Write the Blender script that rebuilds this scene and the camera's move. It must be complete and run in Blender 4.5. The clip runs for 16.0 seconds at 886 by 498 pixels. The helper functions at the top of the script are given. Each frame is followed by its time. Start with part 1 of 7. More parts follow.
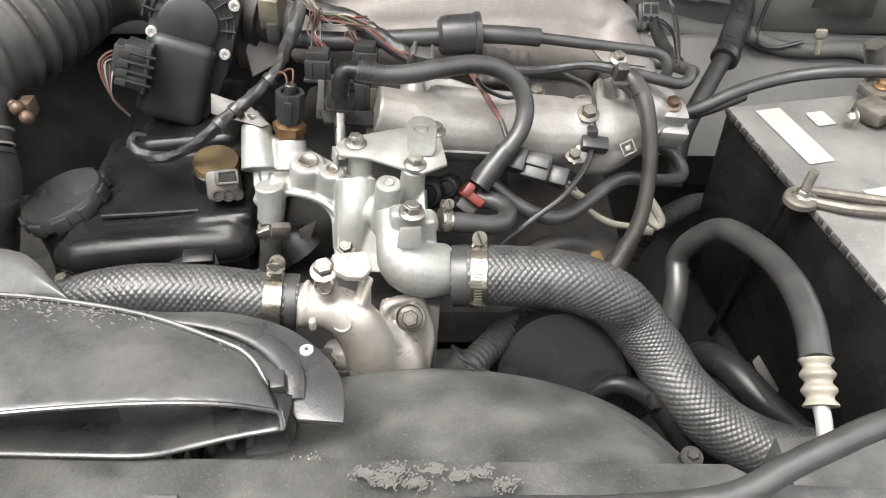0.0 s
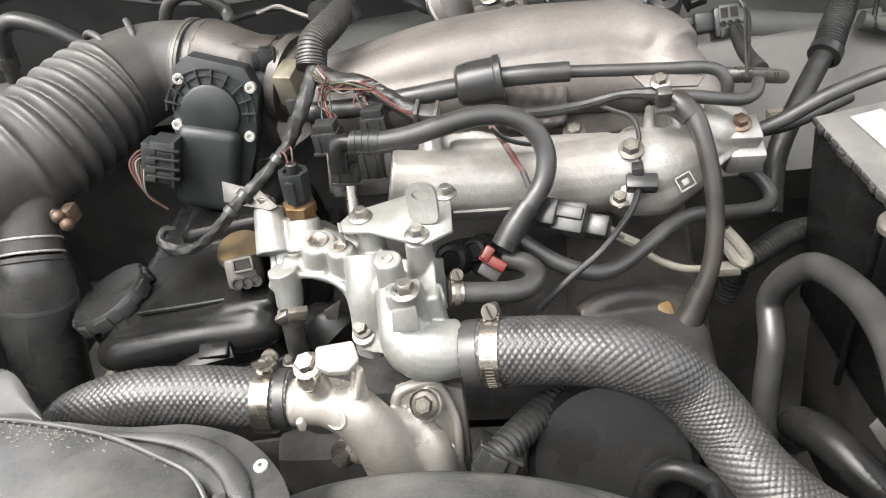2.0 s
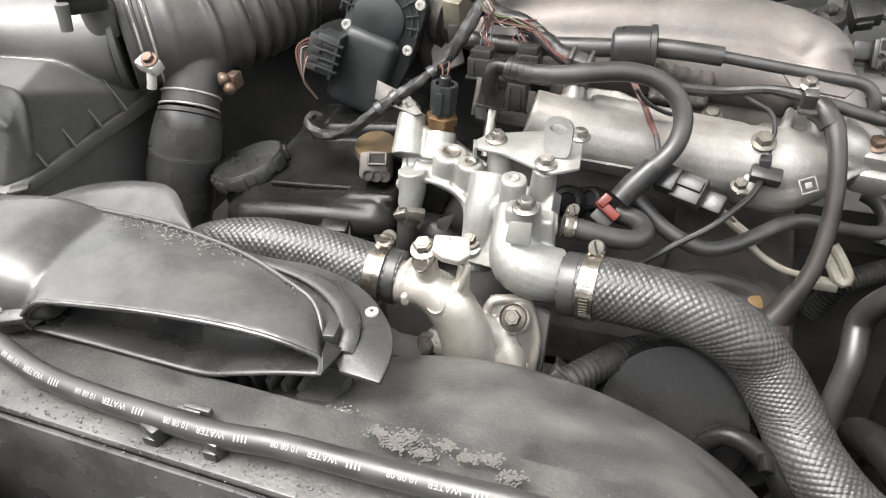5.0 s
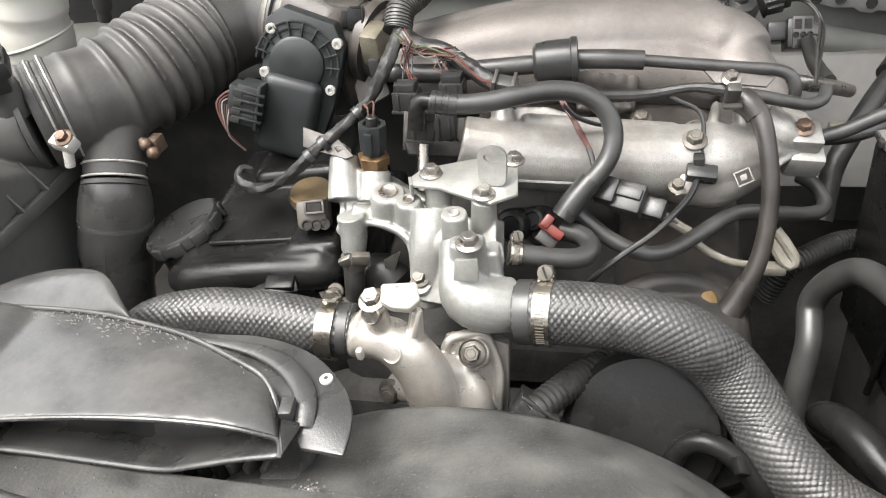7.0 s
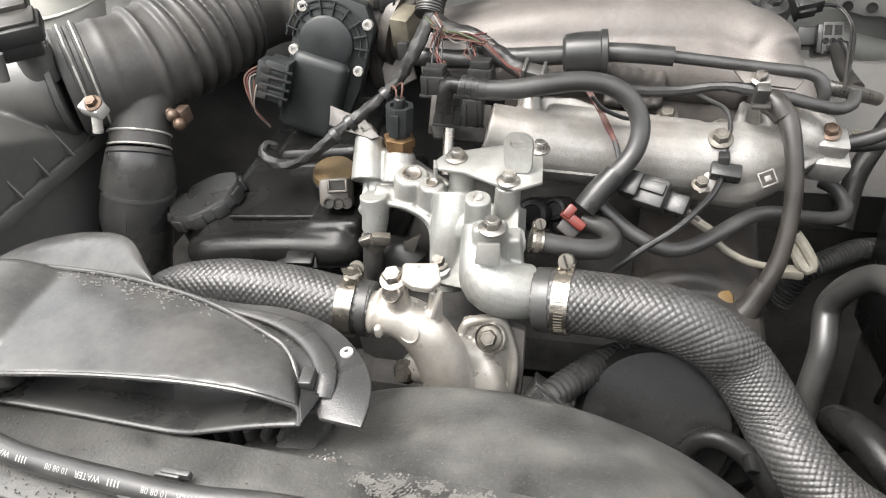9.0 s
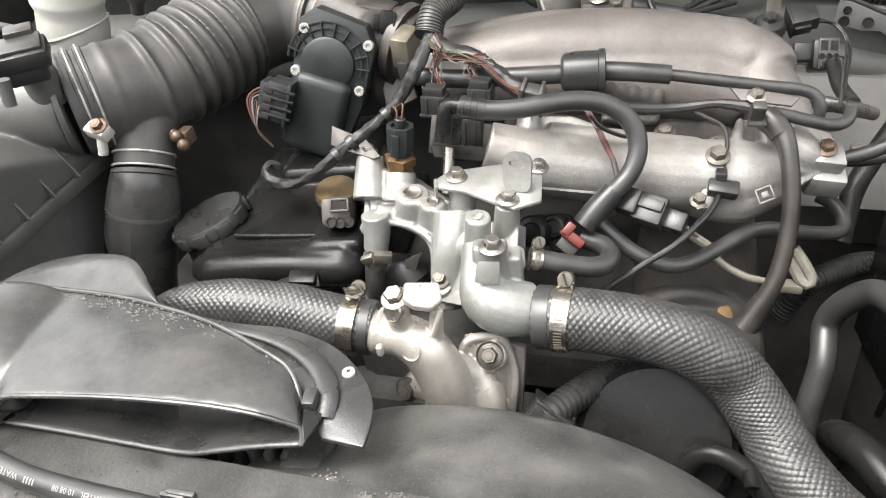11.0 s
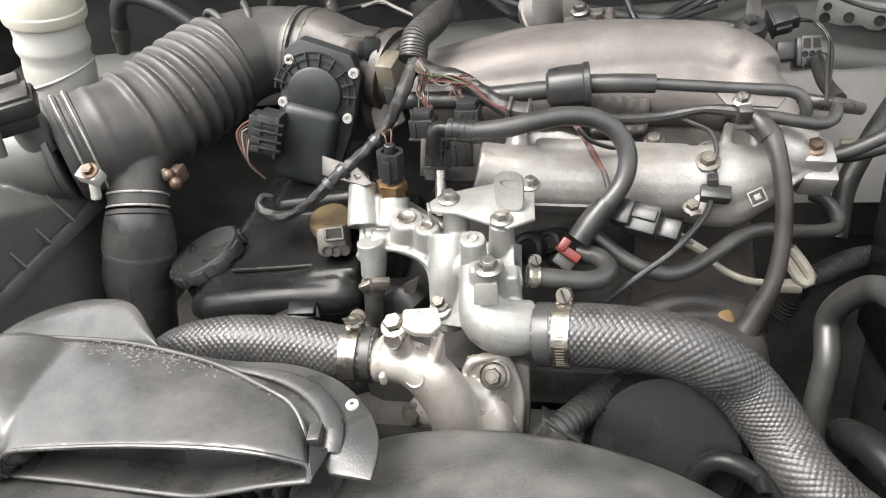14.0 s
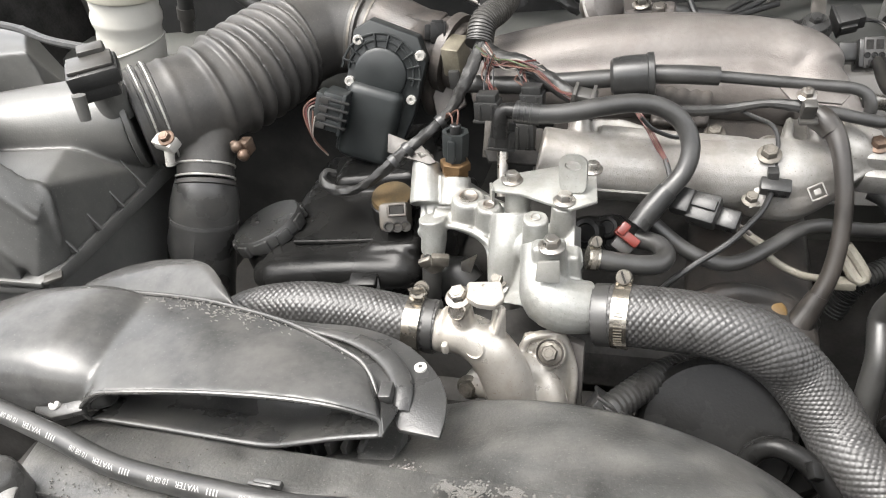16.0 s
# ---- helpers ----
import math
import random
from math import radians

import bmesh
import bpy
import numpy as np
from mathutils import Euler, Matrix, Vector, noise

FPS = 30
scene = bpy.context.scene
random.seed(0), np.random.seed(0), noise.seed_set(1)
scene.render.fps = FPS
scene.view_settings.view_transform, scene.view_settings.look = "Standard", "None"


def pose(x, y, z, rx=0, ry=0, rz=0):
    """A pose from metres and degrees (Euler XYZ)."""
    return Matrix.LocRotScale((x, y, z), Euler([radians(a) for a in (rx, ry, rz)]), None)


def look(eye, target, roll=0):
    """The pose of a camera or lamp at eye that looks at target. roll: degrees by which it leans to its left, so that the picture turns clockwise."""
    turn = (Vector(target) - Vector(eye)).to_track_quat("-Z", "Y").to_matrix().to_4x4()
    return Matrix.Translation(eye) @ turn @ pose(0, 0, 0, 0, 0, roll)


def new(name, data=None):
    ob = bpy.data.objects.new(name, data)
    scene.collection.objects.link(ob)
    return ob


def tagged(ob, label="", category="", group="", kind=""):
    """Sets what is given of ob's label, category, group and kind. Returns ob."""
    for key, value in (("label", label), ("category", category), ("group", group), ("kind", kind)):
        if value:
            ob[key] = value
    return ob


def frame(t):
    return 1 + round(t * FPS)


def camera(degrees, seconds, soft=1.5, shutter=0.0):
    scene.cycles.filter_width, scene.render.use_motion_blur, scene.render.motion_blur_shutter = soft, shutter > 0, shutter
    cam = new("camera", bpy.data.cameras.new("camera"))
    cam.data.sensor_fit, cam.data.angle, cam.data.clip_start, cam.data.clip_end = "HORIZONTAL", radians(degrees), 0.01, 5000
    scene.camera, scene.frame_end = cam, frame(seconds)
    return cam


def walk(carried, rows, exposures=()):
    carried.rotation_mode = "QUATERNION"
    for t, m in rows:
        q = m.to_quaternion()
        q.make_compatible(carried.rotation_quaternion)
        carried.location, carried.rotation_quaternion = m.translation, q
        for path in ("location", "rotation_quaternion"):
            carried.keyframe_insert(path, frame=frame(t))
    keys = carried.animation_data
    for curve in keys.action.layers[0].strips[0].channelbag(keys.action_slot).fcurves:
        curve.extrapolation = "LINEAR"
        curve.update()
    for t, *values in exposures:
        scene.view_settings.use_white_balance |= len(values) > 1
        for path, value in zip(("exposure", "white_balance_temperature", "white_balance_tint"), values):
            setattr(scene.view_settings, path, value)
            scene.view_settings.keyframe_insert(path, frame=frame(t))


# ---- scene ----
cam = camera(60.46, 16.0, 1.1)
PATH = [
    (0, 0.0000, 0.0000, 1.4000, 48.00, -0.00, -0.00),
    (0.2, 0.0147, 0.0346, 1.3789, 48.21, 0.89, 1.97),
    (0.5, 0.0369, 0.0729, 1.3796, 46.84, 7.68, 7.67),
    (1, 0.0630, 0.0734, 1.3699, 48.79, 10.52, 9.51),
    (1.5, 0.1084, 0.0807, 1.3812, 51.95, 13.92, 8.78),
    (2, 0.1257, 0.0741, 1.3730, 50.91, 12.94, 6.89),
    (2.5, 0.1046, 0.0458, 1.3817, 55.63, 12.63, 10.86),
    (3, 0.0622, -0.0026, 1.3760, 58.55, 9.65, 20.27),
    (3.5, 0.0572, -0.0385, 1.3724, 59.04, 7.29, 29.57),
    (4, 0.0733, -0.0247, 1.3648, 56.22, 4.94, 27.39),
    (4.5, 0.0920, -0.0214, 1.3650, 55.00, 5.30, 21.86),
    (5, 0.1067, -0.0014, 1.3607, 52.31, 4.76, 20.53),
    (7.5, 0.1097, 0.0269, 1.3787, 51.62, 9.57, 12.31),
    (8, 0.1042, 0.0173, 1.3780, 51.70, 8.28, 13.95),
    (8.5, 0.1033, 0.0173, 1.3755, 51.72, 7.64, 15.13),
    (9, 0.0995, 0.0162, 1.3731, 51.57, 6.99, 15.41),
    (11.5, 0.1040, 0.0152, 1.3828, 52.53, 7.74, 15.08),
    (12, 0.1015, 0.0168, 1.3814, 52.57, 8.07, 14.46),
    (12.5, 0.1029, 0.0345, 1.3854, 52.92, 9.38, 13.81),
    (13, 0.1080, 0.0347, 1.3881, 52.40, 10.77, 12.21),
    (13.5, 0.1073, 0.0231, 1.3898, 52.82, 10.62, 12.62),
    (14, 0.1066, 0.0206, 1.3883, 53.03, 10.41, 13.16),
    (14.5, 0.1073, 0.0163, 1.3893, 53.19, 10.34, 13.48),
    (15, 0.1060, 0.0137, 1.3878, 53.46, 10.41, 13.98),
    (15.5, 0.1029, 0.0130, 1.3856, 52.98, 9.69, 15.28),
    (16, 0.0851, -0.0094, 1.3898, 53.41, 9.48, 16.53),
]
walk(cam, [(t, pose(x, y, z, rx, ry, rz)) for t, x, y, z, rx, ry, rz in PATH], [(0, 2.5, 6600, 10), (1.5, 2.58, 6600, 10), (2, 2.65, 6600, 10), (2.5, 2.69, 6600, 10), (3, 2.60, 6600, 10), (3.5, 2.41, 6600, 10), (4, 2.41, 6600, 10), (4.5, 2.58, 6600, 10), (5, 2.55, 6600, 10), (9, 2.53, 6600, 10), (16, 2.53, 6600, 10)])

# ---- light: an overcast sky over the open bonnet ----
world = bpy.data.worlds.new("world")
scene.world = world
world.use_nodes = True
wn, wl = world.node_tree.nodes, world.node_tree.links
sky = wn.new("ShaderNodeTexSky")
sky.sky_type, sky.sun_disc = "NISHITA", False
sky.sun_elevation, sky.sun_rotation = radians(70), radians(232)
sky.dust_density = 4.0
grey = wn.new("ShaderNodeHueSaturation")
grey.inputs["Saturation"].default_value = 0.12
wl.new(sky.outputs[0], grey.inputs["Color"])
wl.new(grey.outputs[0], wn["Background"].inputs[0])
wn["Background"].inputs[1].default_value = 0.15
sun_data = bpy.data.lights.new("sun", "SUN")
sun_data.energy, sun_data.angle, sun_data.color = 0.8, radians(40), (1.0, 0.96, 0.9)
sun = new("sun", sun_data)
sun.matrix_basis = look((-0.81, -0.13, 3.72), (0, 0.5, 0.9))


# ---- materials ----
def material(name, base, rough=0.5, metal=0.0, vary=0.25, scale=40.0, bump=0.0, bump_scale=300.0, dust=None, dust_amount=0.0, coat=0.0, rough_vary=0.1, spec=0.5, flecks=None):
    """A surface with blotches and grain, and an optional layer of dust or rust in patches."""
    m = bpy.data.materials.new(name)
    m.use_nodes = True
    n, l = m.node_tree.nodes, m.node_tree.links
    b = n["Principled BSDF"]
    b.inputs["Metallic"].default_value = metal
    b.inputs["Coat Weight"].default_value = coat
    b.inputs["Specular IOR Level"].default_value = spec
    co = n.new("ShaderNodeTexCoord")
    big, small = n.new("ShaderNodeTexNoise"), n.new("ShaderNodeTexNoise")
    big.inputs["Scale"].default_value, small.inputs["Scale"].default_value = scale, scale * 9
    big.inputs["Detail"].default_value = 5
    for t in (big, small):
        l.new(co.outputs["Object"], t.inputs["Vector"])
    mixed = n.new("ShaderNodeMath"); mixed.operation = "MULTIPLY_ADD"
    l.new(small.outputs[0], mixed.inputs[0]); mixed.inputs[1].default_value = 0.35
    l.new(big.outputs[0], mixed.inputs[2])
    ramp = n.new("ShaderNodeMapRange")
    ramp.inputs["From Min"].default_value, ramp.inputs["From Max"].default_value = 0.4, 0.95
    ramp.inputs["To Min"].default_value, ramp.inputs["To Max"].default_value = 1 - vary, 1 + vary
    l.new(mixed.outputs[0], ramp.inputs[0])
    mul = n.new("ShaderNodeMix"); mul.data_type, mul.blend_type = "RGBA", "MULTIPLY"
    mul.inputs[0].default_value = 1.0
    mul.inputs[6].default_value = (*base, 1)
    l.new(ramp.outputs[0], mul.inputs[7])
    colour = mul.outputs[2]
    if dust:
        patch, speck = n.new("ShaderNodeTexNoise"), n.new("ShaderNodeTexNoise")
        patch.inputs["Scale"].default_value, patch.inputs["Detail"].default_value = scale * 0.6, 8
        patch.inputs["Roughness"].default_value = 0.65
        speck.inputs["Scale"].default_value = 700
        l.new(co.outputs["Object"], patch.inputs["Vector"]); l.new(co.outputs["Object"], speck.inputs["Vector"])
        film, dots = n.new("ShaderNodeMapRange"), n.new("ShaderNodeMapRange")
        film.inputs["From Min"].default_value, film.inputs["From Max"].default_value, film.inputs["To Max"].default_value = 0.42, 0.64, dust_amount * 0.6
        dots.inputs["From Min"].default_value, dots.inputs["From Max"].default_value, dots.inputs["To Max"].default_value = 0.64, 0.72, dust_amount if flecks is None else flecks
        l.new(patch.outputs[0], film.inputs[0]); l.new(speck.outputs[0], dots.inputs[0])
        far = n.new("ShaderNodeMath"); far.operation = "MAXIMUM"
        l.new(film.outputs[0], far.inputs[0]); l.new(dots.outputs[0], far.inputs[1])
        over = n.new("ShaderNodeMix"); over.data_type = "RGBA"
        l.new(far.outputs[0], over.inputs[0]); l.new(colour, over.inputs[6])
        over.inputs[7].default_value = (*dust, 1)
        colour = over.outputs[2]
    l.new(colour, b.inputs["Base Color"])
    rr = n.new("ShaderNodeMapRange")
    rr.inputs["To Min"].default_value, rr.inputs["To Max"].default_value = max(rough - rough_vary, 0.02), min(rough + rough_vary, 1)
    rr.inputs["From Min"].default_value, rr.inputs["From Max"].default_value = 0.3, 0.75
    l.new(big.outputs[0], rr.inputs[0]); l.new(rr.outputs[0], b.inputs["Roughness"])
    if bump:
        g = n.new("ShaderNodeTexNoise"); g.inputs["Scale"].default_value, g.inputs["Detail"].default_value = bump_scale, 3
        l.new(co.outputs["Object"], g.inputs["Vector"])
        bp_ = n.new("ShaderNodeBump"); bp_.inputs["Strength"].default_value, bp_.inputs["Distance"].default_value = bump, 0.001
        l.new(g.outputs[0], bp_.inputs["Height"]); l.new(bp_.outputs[0], b.inputs["Normal"])
    return m


DUST = (0.145, 0.139, 0.129)
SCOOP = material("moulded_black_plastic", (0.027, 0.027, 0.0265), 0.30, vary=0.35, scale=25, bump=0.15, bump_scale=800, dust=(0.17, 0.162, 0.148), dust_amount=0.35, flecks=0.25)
PLASTIC = material("black_plastic", (0.017, 0.0172, 0.017), 0.34, vary=0.3, scale=40, bump=0.12, bump_scale=900, dust=DUST, dust_amount=0.14, flecks=0.25, spec=0.4)
SLATE = material("slate_black_plastic", (0.0150, 0.0172, 0.0175), 0.42, vary=0.25, scale=35, bump=0.10, bump_scale=900, dust=(0.09, 0.09, 0.085), dust_amount=0.12, flecks=0.0, spec=0.4)
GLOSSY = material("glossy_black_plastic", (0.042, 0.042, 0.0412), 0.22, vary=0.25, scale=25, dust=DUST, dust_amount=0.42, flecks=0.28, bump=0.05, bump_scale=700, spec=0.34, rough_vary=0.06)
LID = material("dusty_box_plastic", (0.050, 0.050, 0.048), 0.40, vary=0.25, scale=12, dust=(0.22, 0.212, 0.195), dust_amount=0.28, flecks=0.35, bump=0.15, bump_scale=600, spec=0.6, rough_vary=0.06)
SHROUD = material("dull_black_plastic", (0.038, 0.038, 0.0365), 0.42, vary=0.5, scale=40, dust=(0.16, 0.153, 0.141), dust_amount=0.45, flecks=0.55, bump=0.35, bump_scale=420)
DARK = material("black_paint", (0.0065, 0.0065, 0.0064), 0.28, spec=0.16, vary=0.4, scale=20, bump=0.15, bump_scale=400, dust=DUST, dust_amount=0.05, flecks=0.08)
SOOT = material("grimy_metal", (0.027, 0.0262, 0.0252), 0.8, spec=0.08, vary=0.6, scale=25, bump=0.4, bump_scale=200, dust=(0.13, 0.115, 0.098), dust_amount=0.10, flecks=0.2)
RUBBER = material("black_rubber", (0.025, 0.0248, 0.0241), 0.40, vary=0.3, scale=50, bump=0.1, bump_scale=800, dust=(0.12, 0.113, 0.102), dust_amount=0.16, flecks=0.08)
BELLOWS = material("rubber_bellows", (0.043, 0.0415, 0.0395), 0.48, vary=0.3, scale=30, bump=0.10, bump_scale=600, dust=(0.16, 0.148, 0.132), dust_amount=0.30, spec=0.4)
OLDHOSE = material("aged_brown_rubber", (0.019, 0.0168, 0.015), 0.40, vary=0.3, scale=50, bump=0.1, bump_scale=800, dust=(0.10, 0.085, 0.07), dust_amount=0.2, flecks=0.05)
BRAID = material("braided_rubber", (0.031, 0.0304, 0.0298), 0.40, vary=0.4, scale=60, dust=(0.085, 0.082, 0.078), dust_amount=0.30)
TAPE = material("cloth_tape", (0.015, 0.015, 0.0147), 0.46, spec=0.35, vary=0.5, scale=90, bump=0.35, bump_scale=500, dust=(0.09, 0.085, 0.077), dust_amount=0.22, flecks=0.1)
CAST = material("bright_cast_aluminium", (0.262, 0.264, 0.250), 0.42, metal=0.45, vary=0.22, scale=45, bump=0.26, bump_scale=1300, dust=(0.12, 0.105, 0.085), dust_amount=0.6)
PIPE_CAST = material("cast_pipe_aluminium", (0.44, 0.42, 0.385), 0.34, metal=0.5, vary=0.15, scale=35, bump=0.18, bump_scale=1200, dust=(0.22, 0.16, 0.1), dust_amount=0.7)
PLENUM = material("weathered_aluminium", (0.135, 0.125, 0.117), 0.48, metal=0.28, vary=0.26, scale=22, bump=0.35, bump_scale=700, dust=(0.085, 0.067, 0.056), dust_amount=0.65)
# Grimy throttle metal; also gives the plenum web its painted shade.
THROTTLE = material("grimy_and_shaded_aluminium", (0.040, 0.036, 0.033), 0.5, metal=0.2, vary=0.45, scale=45, bump=0.3, bump_scale=600, dust=(0.15, 0.125, 0.105), dust_amount=0.45)
RUNNER = material("bare_aluminium", (0.265, 0.257, 0.243), 0.40, metal=0.45, vary=0.24, scale=30, bump=0.28, bump_scale=900, dust=(0.12, 0.097, 0.078), dust_amount=0.85)
STEEL = material("zinc_plated_steel", (0.33, 0.32, 0.30), 0.33, metal=0.9, vary=0.2, scale=80, dust=(0.3, 0.2, 0.12), dust_amount=0.5)
BAND = material("stainless_band", (0.36, 0.34, 0.3), 0.25, metal=0.95, vary=0.12, scale=60, dust=(0.35, 0.24, 0.14), dust_amount=0.4)
WIRE_STEEL = material("bright_wire", (0.46, 0.45, 0.425), 0.30, metal=0.4, vary=0.12, dust=(0.2, 0.16, 0.11), dust_amount=0.3)
BROWN = material("rusty_brass", (0.10, 0.064, 0.044), 0.5, metal=0.5, vary=0.5, scale=120, bump=0.3, dust=(0.16, 0.15, 0.13), dust_amount=0.5)
BRASS = material("old_brass", (0.2, 0.125, 0.065), 0.42, metal=0.8, vary=0.35, scale=90)
OCHRE = material("oily_ochre_plastic", (0.058, 0.039, 0.017), 0.36, vary=0.7, scale=60, dust=(0.022, 0.017, 0.011), dust_amount=0.8)
ZINC = material("old_zinc_casting", (0.17, 0.155, 0.118), 0.45, metal=0.4, vary=0.35, scale=70, bump=0.2, bump_scale=700, dust=(0.08, 0.06, 0.04), dust_amount=0.6)
DRYDUST = material("pale_dry_dust", (0.066, 0.063, 0.058), 0.9, vary=0.3, scale=200)
YELLOW = material("amber_plastic", (0.085, 0.050, 0.014), 0.4, vary=0.4, scale=60)
BEIGE = material("stained_beige_plastic", (0.05, 0.044, 0.036), 0.5, vary=0.5, scale=80, dust=(0.05, 0.04, 0.03), dust_amount=0.7)
CREAM = material("cream_plastic", (0.2, 0.188, 0.155), 0.45, vary=0.2, scale=60, dust=(0.07, 0.06, 0.048), dust_amount=0.8)
WHITE = material("white_plastic", (0.42, 0.41, 0.385), 0.4, vary=0.08, scale=30)
CAPWHITE = material("cream_cap", (0.46, 0.44, 0.37), 0.4, vary=0.12, scale=40)
MILK = material("milky_plastic", (0.42, 0.41, 0.375), 0.35, vary=0.06, scale=20)
RED = material("red_plastic", (0.095, 0.013, 0.008), 0.42, vary=0.3, scale=80)
GREYPLUG = material("grey_plastic", (0.030, 0.0287, 0.0265), 0.40, vary=0.35, scale=60, bump=0.08, bump_scale=700, dust=(0.12, 0.112, 0.10), dust_amount=0.25)
GRIME = material("grimy_plated_steel", (0.060, 0.055, 0.049), 0.5, metal=0.1, vary=0.5, scale=70, bump=0.25, bump_scale=500, dust=(0.035, 0.027, 0.021), dust_amount=0.8)
HEAD = material("dusty_engine_paint", (0.022, 0.021, 0.020), 0.36, spec=0.4, vary=0.5, scale=22, bump=0.25, bump_scale=350, dust=(0.12, 0.098, 0.082), dust_amount=0.55, flecks=0.3)
PANEL = material("dull_grey_primer", (0.078, 0.076, 0.071), 0.55, vary=0.3, scale=9, dust=(0.09, 0.08, 0.07), dust_amount=0.4)
# Near-black tone that puts shade into the left part of the firewall.
FIREWALL_SHADE = material("black_shade_sheet", (0.0105, 0.0107, 0.0105), 0.75, spec=0.25, vary=0.4, scale=18, bump=0.4, bump_scale=350, dust=DUST, dust_amount=0.14)
BATTERY = material("battery_plastic", (0.085, 0.083, 0.08), 0.5, vary=0.2, scale=20, bump=0.1, dust=(0.26, 0.25, 0.23), dust_amount=0.5)
PAPER = material("white_label", (0.23, 0.225, 0.21), 0.6, vary=0.15, scale=60)
LEAD = material("lead_terminal", (0.105, 0.096, 0.082), 0.5, metal=0.5, vary=0.4, scale=120, bump=0.4, bump_scale=400)
BODY = material("grey_body_paint", (0.068, 0.069, 0.064), 0.5, spec=0.4, vary=0.25, scale=10, dust=DUST, dust_amount=0.3)
BODYPALE = material("pale_body_paint", (0.155, 0.153, 0.146), 0.45, vary=0.2, scale=30, dust=DUST, dust_amount=0.4)
LAMP = material("clear_lamp_cover", (0.075, 0.076, 0.076), 0.24, metal=0.2, vary=0.2, scale=14, dust=(0.2, 0.195, 0.18), dust_amount=0.4)
WIRE_R = material("red_wire", (0.062, 0.014, 0.012), 0.45, vary=0.3)
WIRE_B = material("brown_wire", (0.075, 0.036, 0.025), 0.45, vary=0.3)
WIRE_G = material("green_wire", (0.05, 0.07, 0.03), 0.45, vary=0.3)
WIRE_K = material("black_wire", (0.014, 0.014, 0.014), 0.4, vary=0.3)
WIRE_W = material("pale_wire", (0.16, 0.145, 0.13), 0.45, vary=0.3)
MUD = material("dried_mud", (0.080, 0.076, 0.070), 0.8, vary=0.4, scale=200)
PRINT = material("white_print", (0.24, 0.24, 0.23), 0.6, vary=0.15, scale=200)
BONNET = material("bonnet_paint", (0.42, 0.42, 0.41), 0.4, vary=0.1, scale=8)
PLASTER = material("grey_plaster", (0.13, 0.128, 0.12), 0.8, vary=0.2, scale=2, bump=0.3, bump_scale=80)
ASPHALT = material("asphalt", (0.05, 0.05, 0.05), 0.85, vary=0.35, scale=8, bump=0.5, bump_scale=120)


# ---- geometry helpers: every shape is (vertices, faces) ----
def V(*a):
    return np.array(a, float)


def join(*shapes):
    verts, faces = [], []
    for v, f in shapes:
        k = len(verts)
        verts += [tuple(p) for p in v]
        faces += [tuple(i + k for i in q) for q in f]
    return verts, faces


def spline(pts, n):
    """n points at even steps on a smooth curve through pts, and how far along (0 to 1) each given point lies."""
    p = np.array(pts, float)
    q = np.vstack([2 * p[0] - p[1], p, 2 * p[-1] - p[-2]])
    out, at = [], []
    for i in range(len(p) - 1):
        a, b, c, d = q[i:i + 4]
        at.append(len(out))
        for u in np.linspace(0, 1, 24, endpoint=False):
            out.append(0.5 * (2 * b + (c - a) * u + (2 * a - 5 * b + 4 * c - d) * u**2 + (3 * b - a - 3 * c + d) * u**3))
    out.append(p[-1]); at.append(len(out) - 1)
    out = np.array(out)
    s = np.r_[0, np.cumsum(np.linalg.norm(np.diff(out, axis=0), axis=1))]
    e = np.linspace(0, s[-1], n)
    return np.stack([np.interp(e, s, out[:, k]) for k in range(3)], 1), s[at] / s[-1], s[-1]


def rings(c):
    """Two vectors across a curve at each of its points, carried along without twist."""
    t = np.gradient(c, axis=0)
    t /= np.linalg.norm(t, axis=1)[:, None]
    a = np.cross(t[0], (0, 0, 1) if abs(t[0][2]) < 0.9 else (0, 1, 0))
    us = []
    for d in t:
        a = a - d * (a @ d)
        a /= np.linalg.norm(a)
        us.append(a)
    us = np.array(us)
    return us, np.cross(t, us)


def grid(p, cap=True):
    """A closed skin over rings of points p[n, m]."""
    n, m = p.shape[:2]
    faces = [(i * m + j, i * m + (j + 1) % m, (i + 1) * m + (j + 1) % m, (i + 1) * m + j) for i in range(n - 1) for j in range(m)]
    verts = [tuple(v) for v in p.reshape(-1, 3)]
    if cap:
        faces += [tuple(range(m - 1, -1, -1)), tuple((n - 1) * m + j for j in range(m))]
    return verts, faces


def tube(pts, r, m=14, step=0.004, wave=None, cap=True, flat=1.0):
    """A pipe along pts. r: one radius or one for each point. wave(s, a): added to the radius, at s metres along and the angle a. flat: squeeze of one axis."""
    _, at, length = spline(pts, 50)
    n = max(int(length / step), len(pts) * 3, 6)
    c, at, length = spline(pts, n)
    u, v = rings(c)
    e = np.linspace(0, 1, n)
    rad = np.full(n, r) if np.isscalar(r) else np.interp(e, at, r)
    a = np.linspace(0, 2 * np.pi, m, endpoint=False)
    rr = np.repeat(rad[:, None], m, 1)
    if wave:
        rr = rr + wave((e * length)[:, None], a[None, :])
    p = c[:, None] + rr[..., None] * (np.cos(a)[None, :, None] * u[:, None] + flat * np.sin(a)[None, :, None] * v[:, None])
    return grid(p, cap)


def axes(z, x=None):
    """A turn whose z axis is z and whose x axis leans to x."""
    z = Vector(z).normalized()
    x = Vector(x) if x is not None else (Vector((1, 0, 0)) if abs(z.x) < 0.9 else Vector((0, 1, 0)))
    y = z.cross(x).normalized()
    x = y.cross(z)
    return Matrix((x, y, z)).transposed().to_4x4()


def moved(shape, m):
    return [tuple(m @ Vector(p)) for p in shape[0]], shape[1]


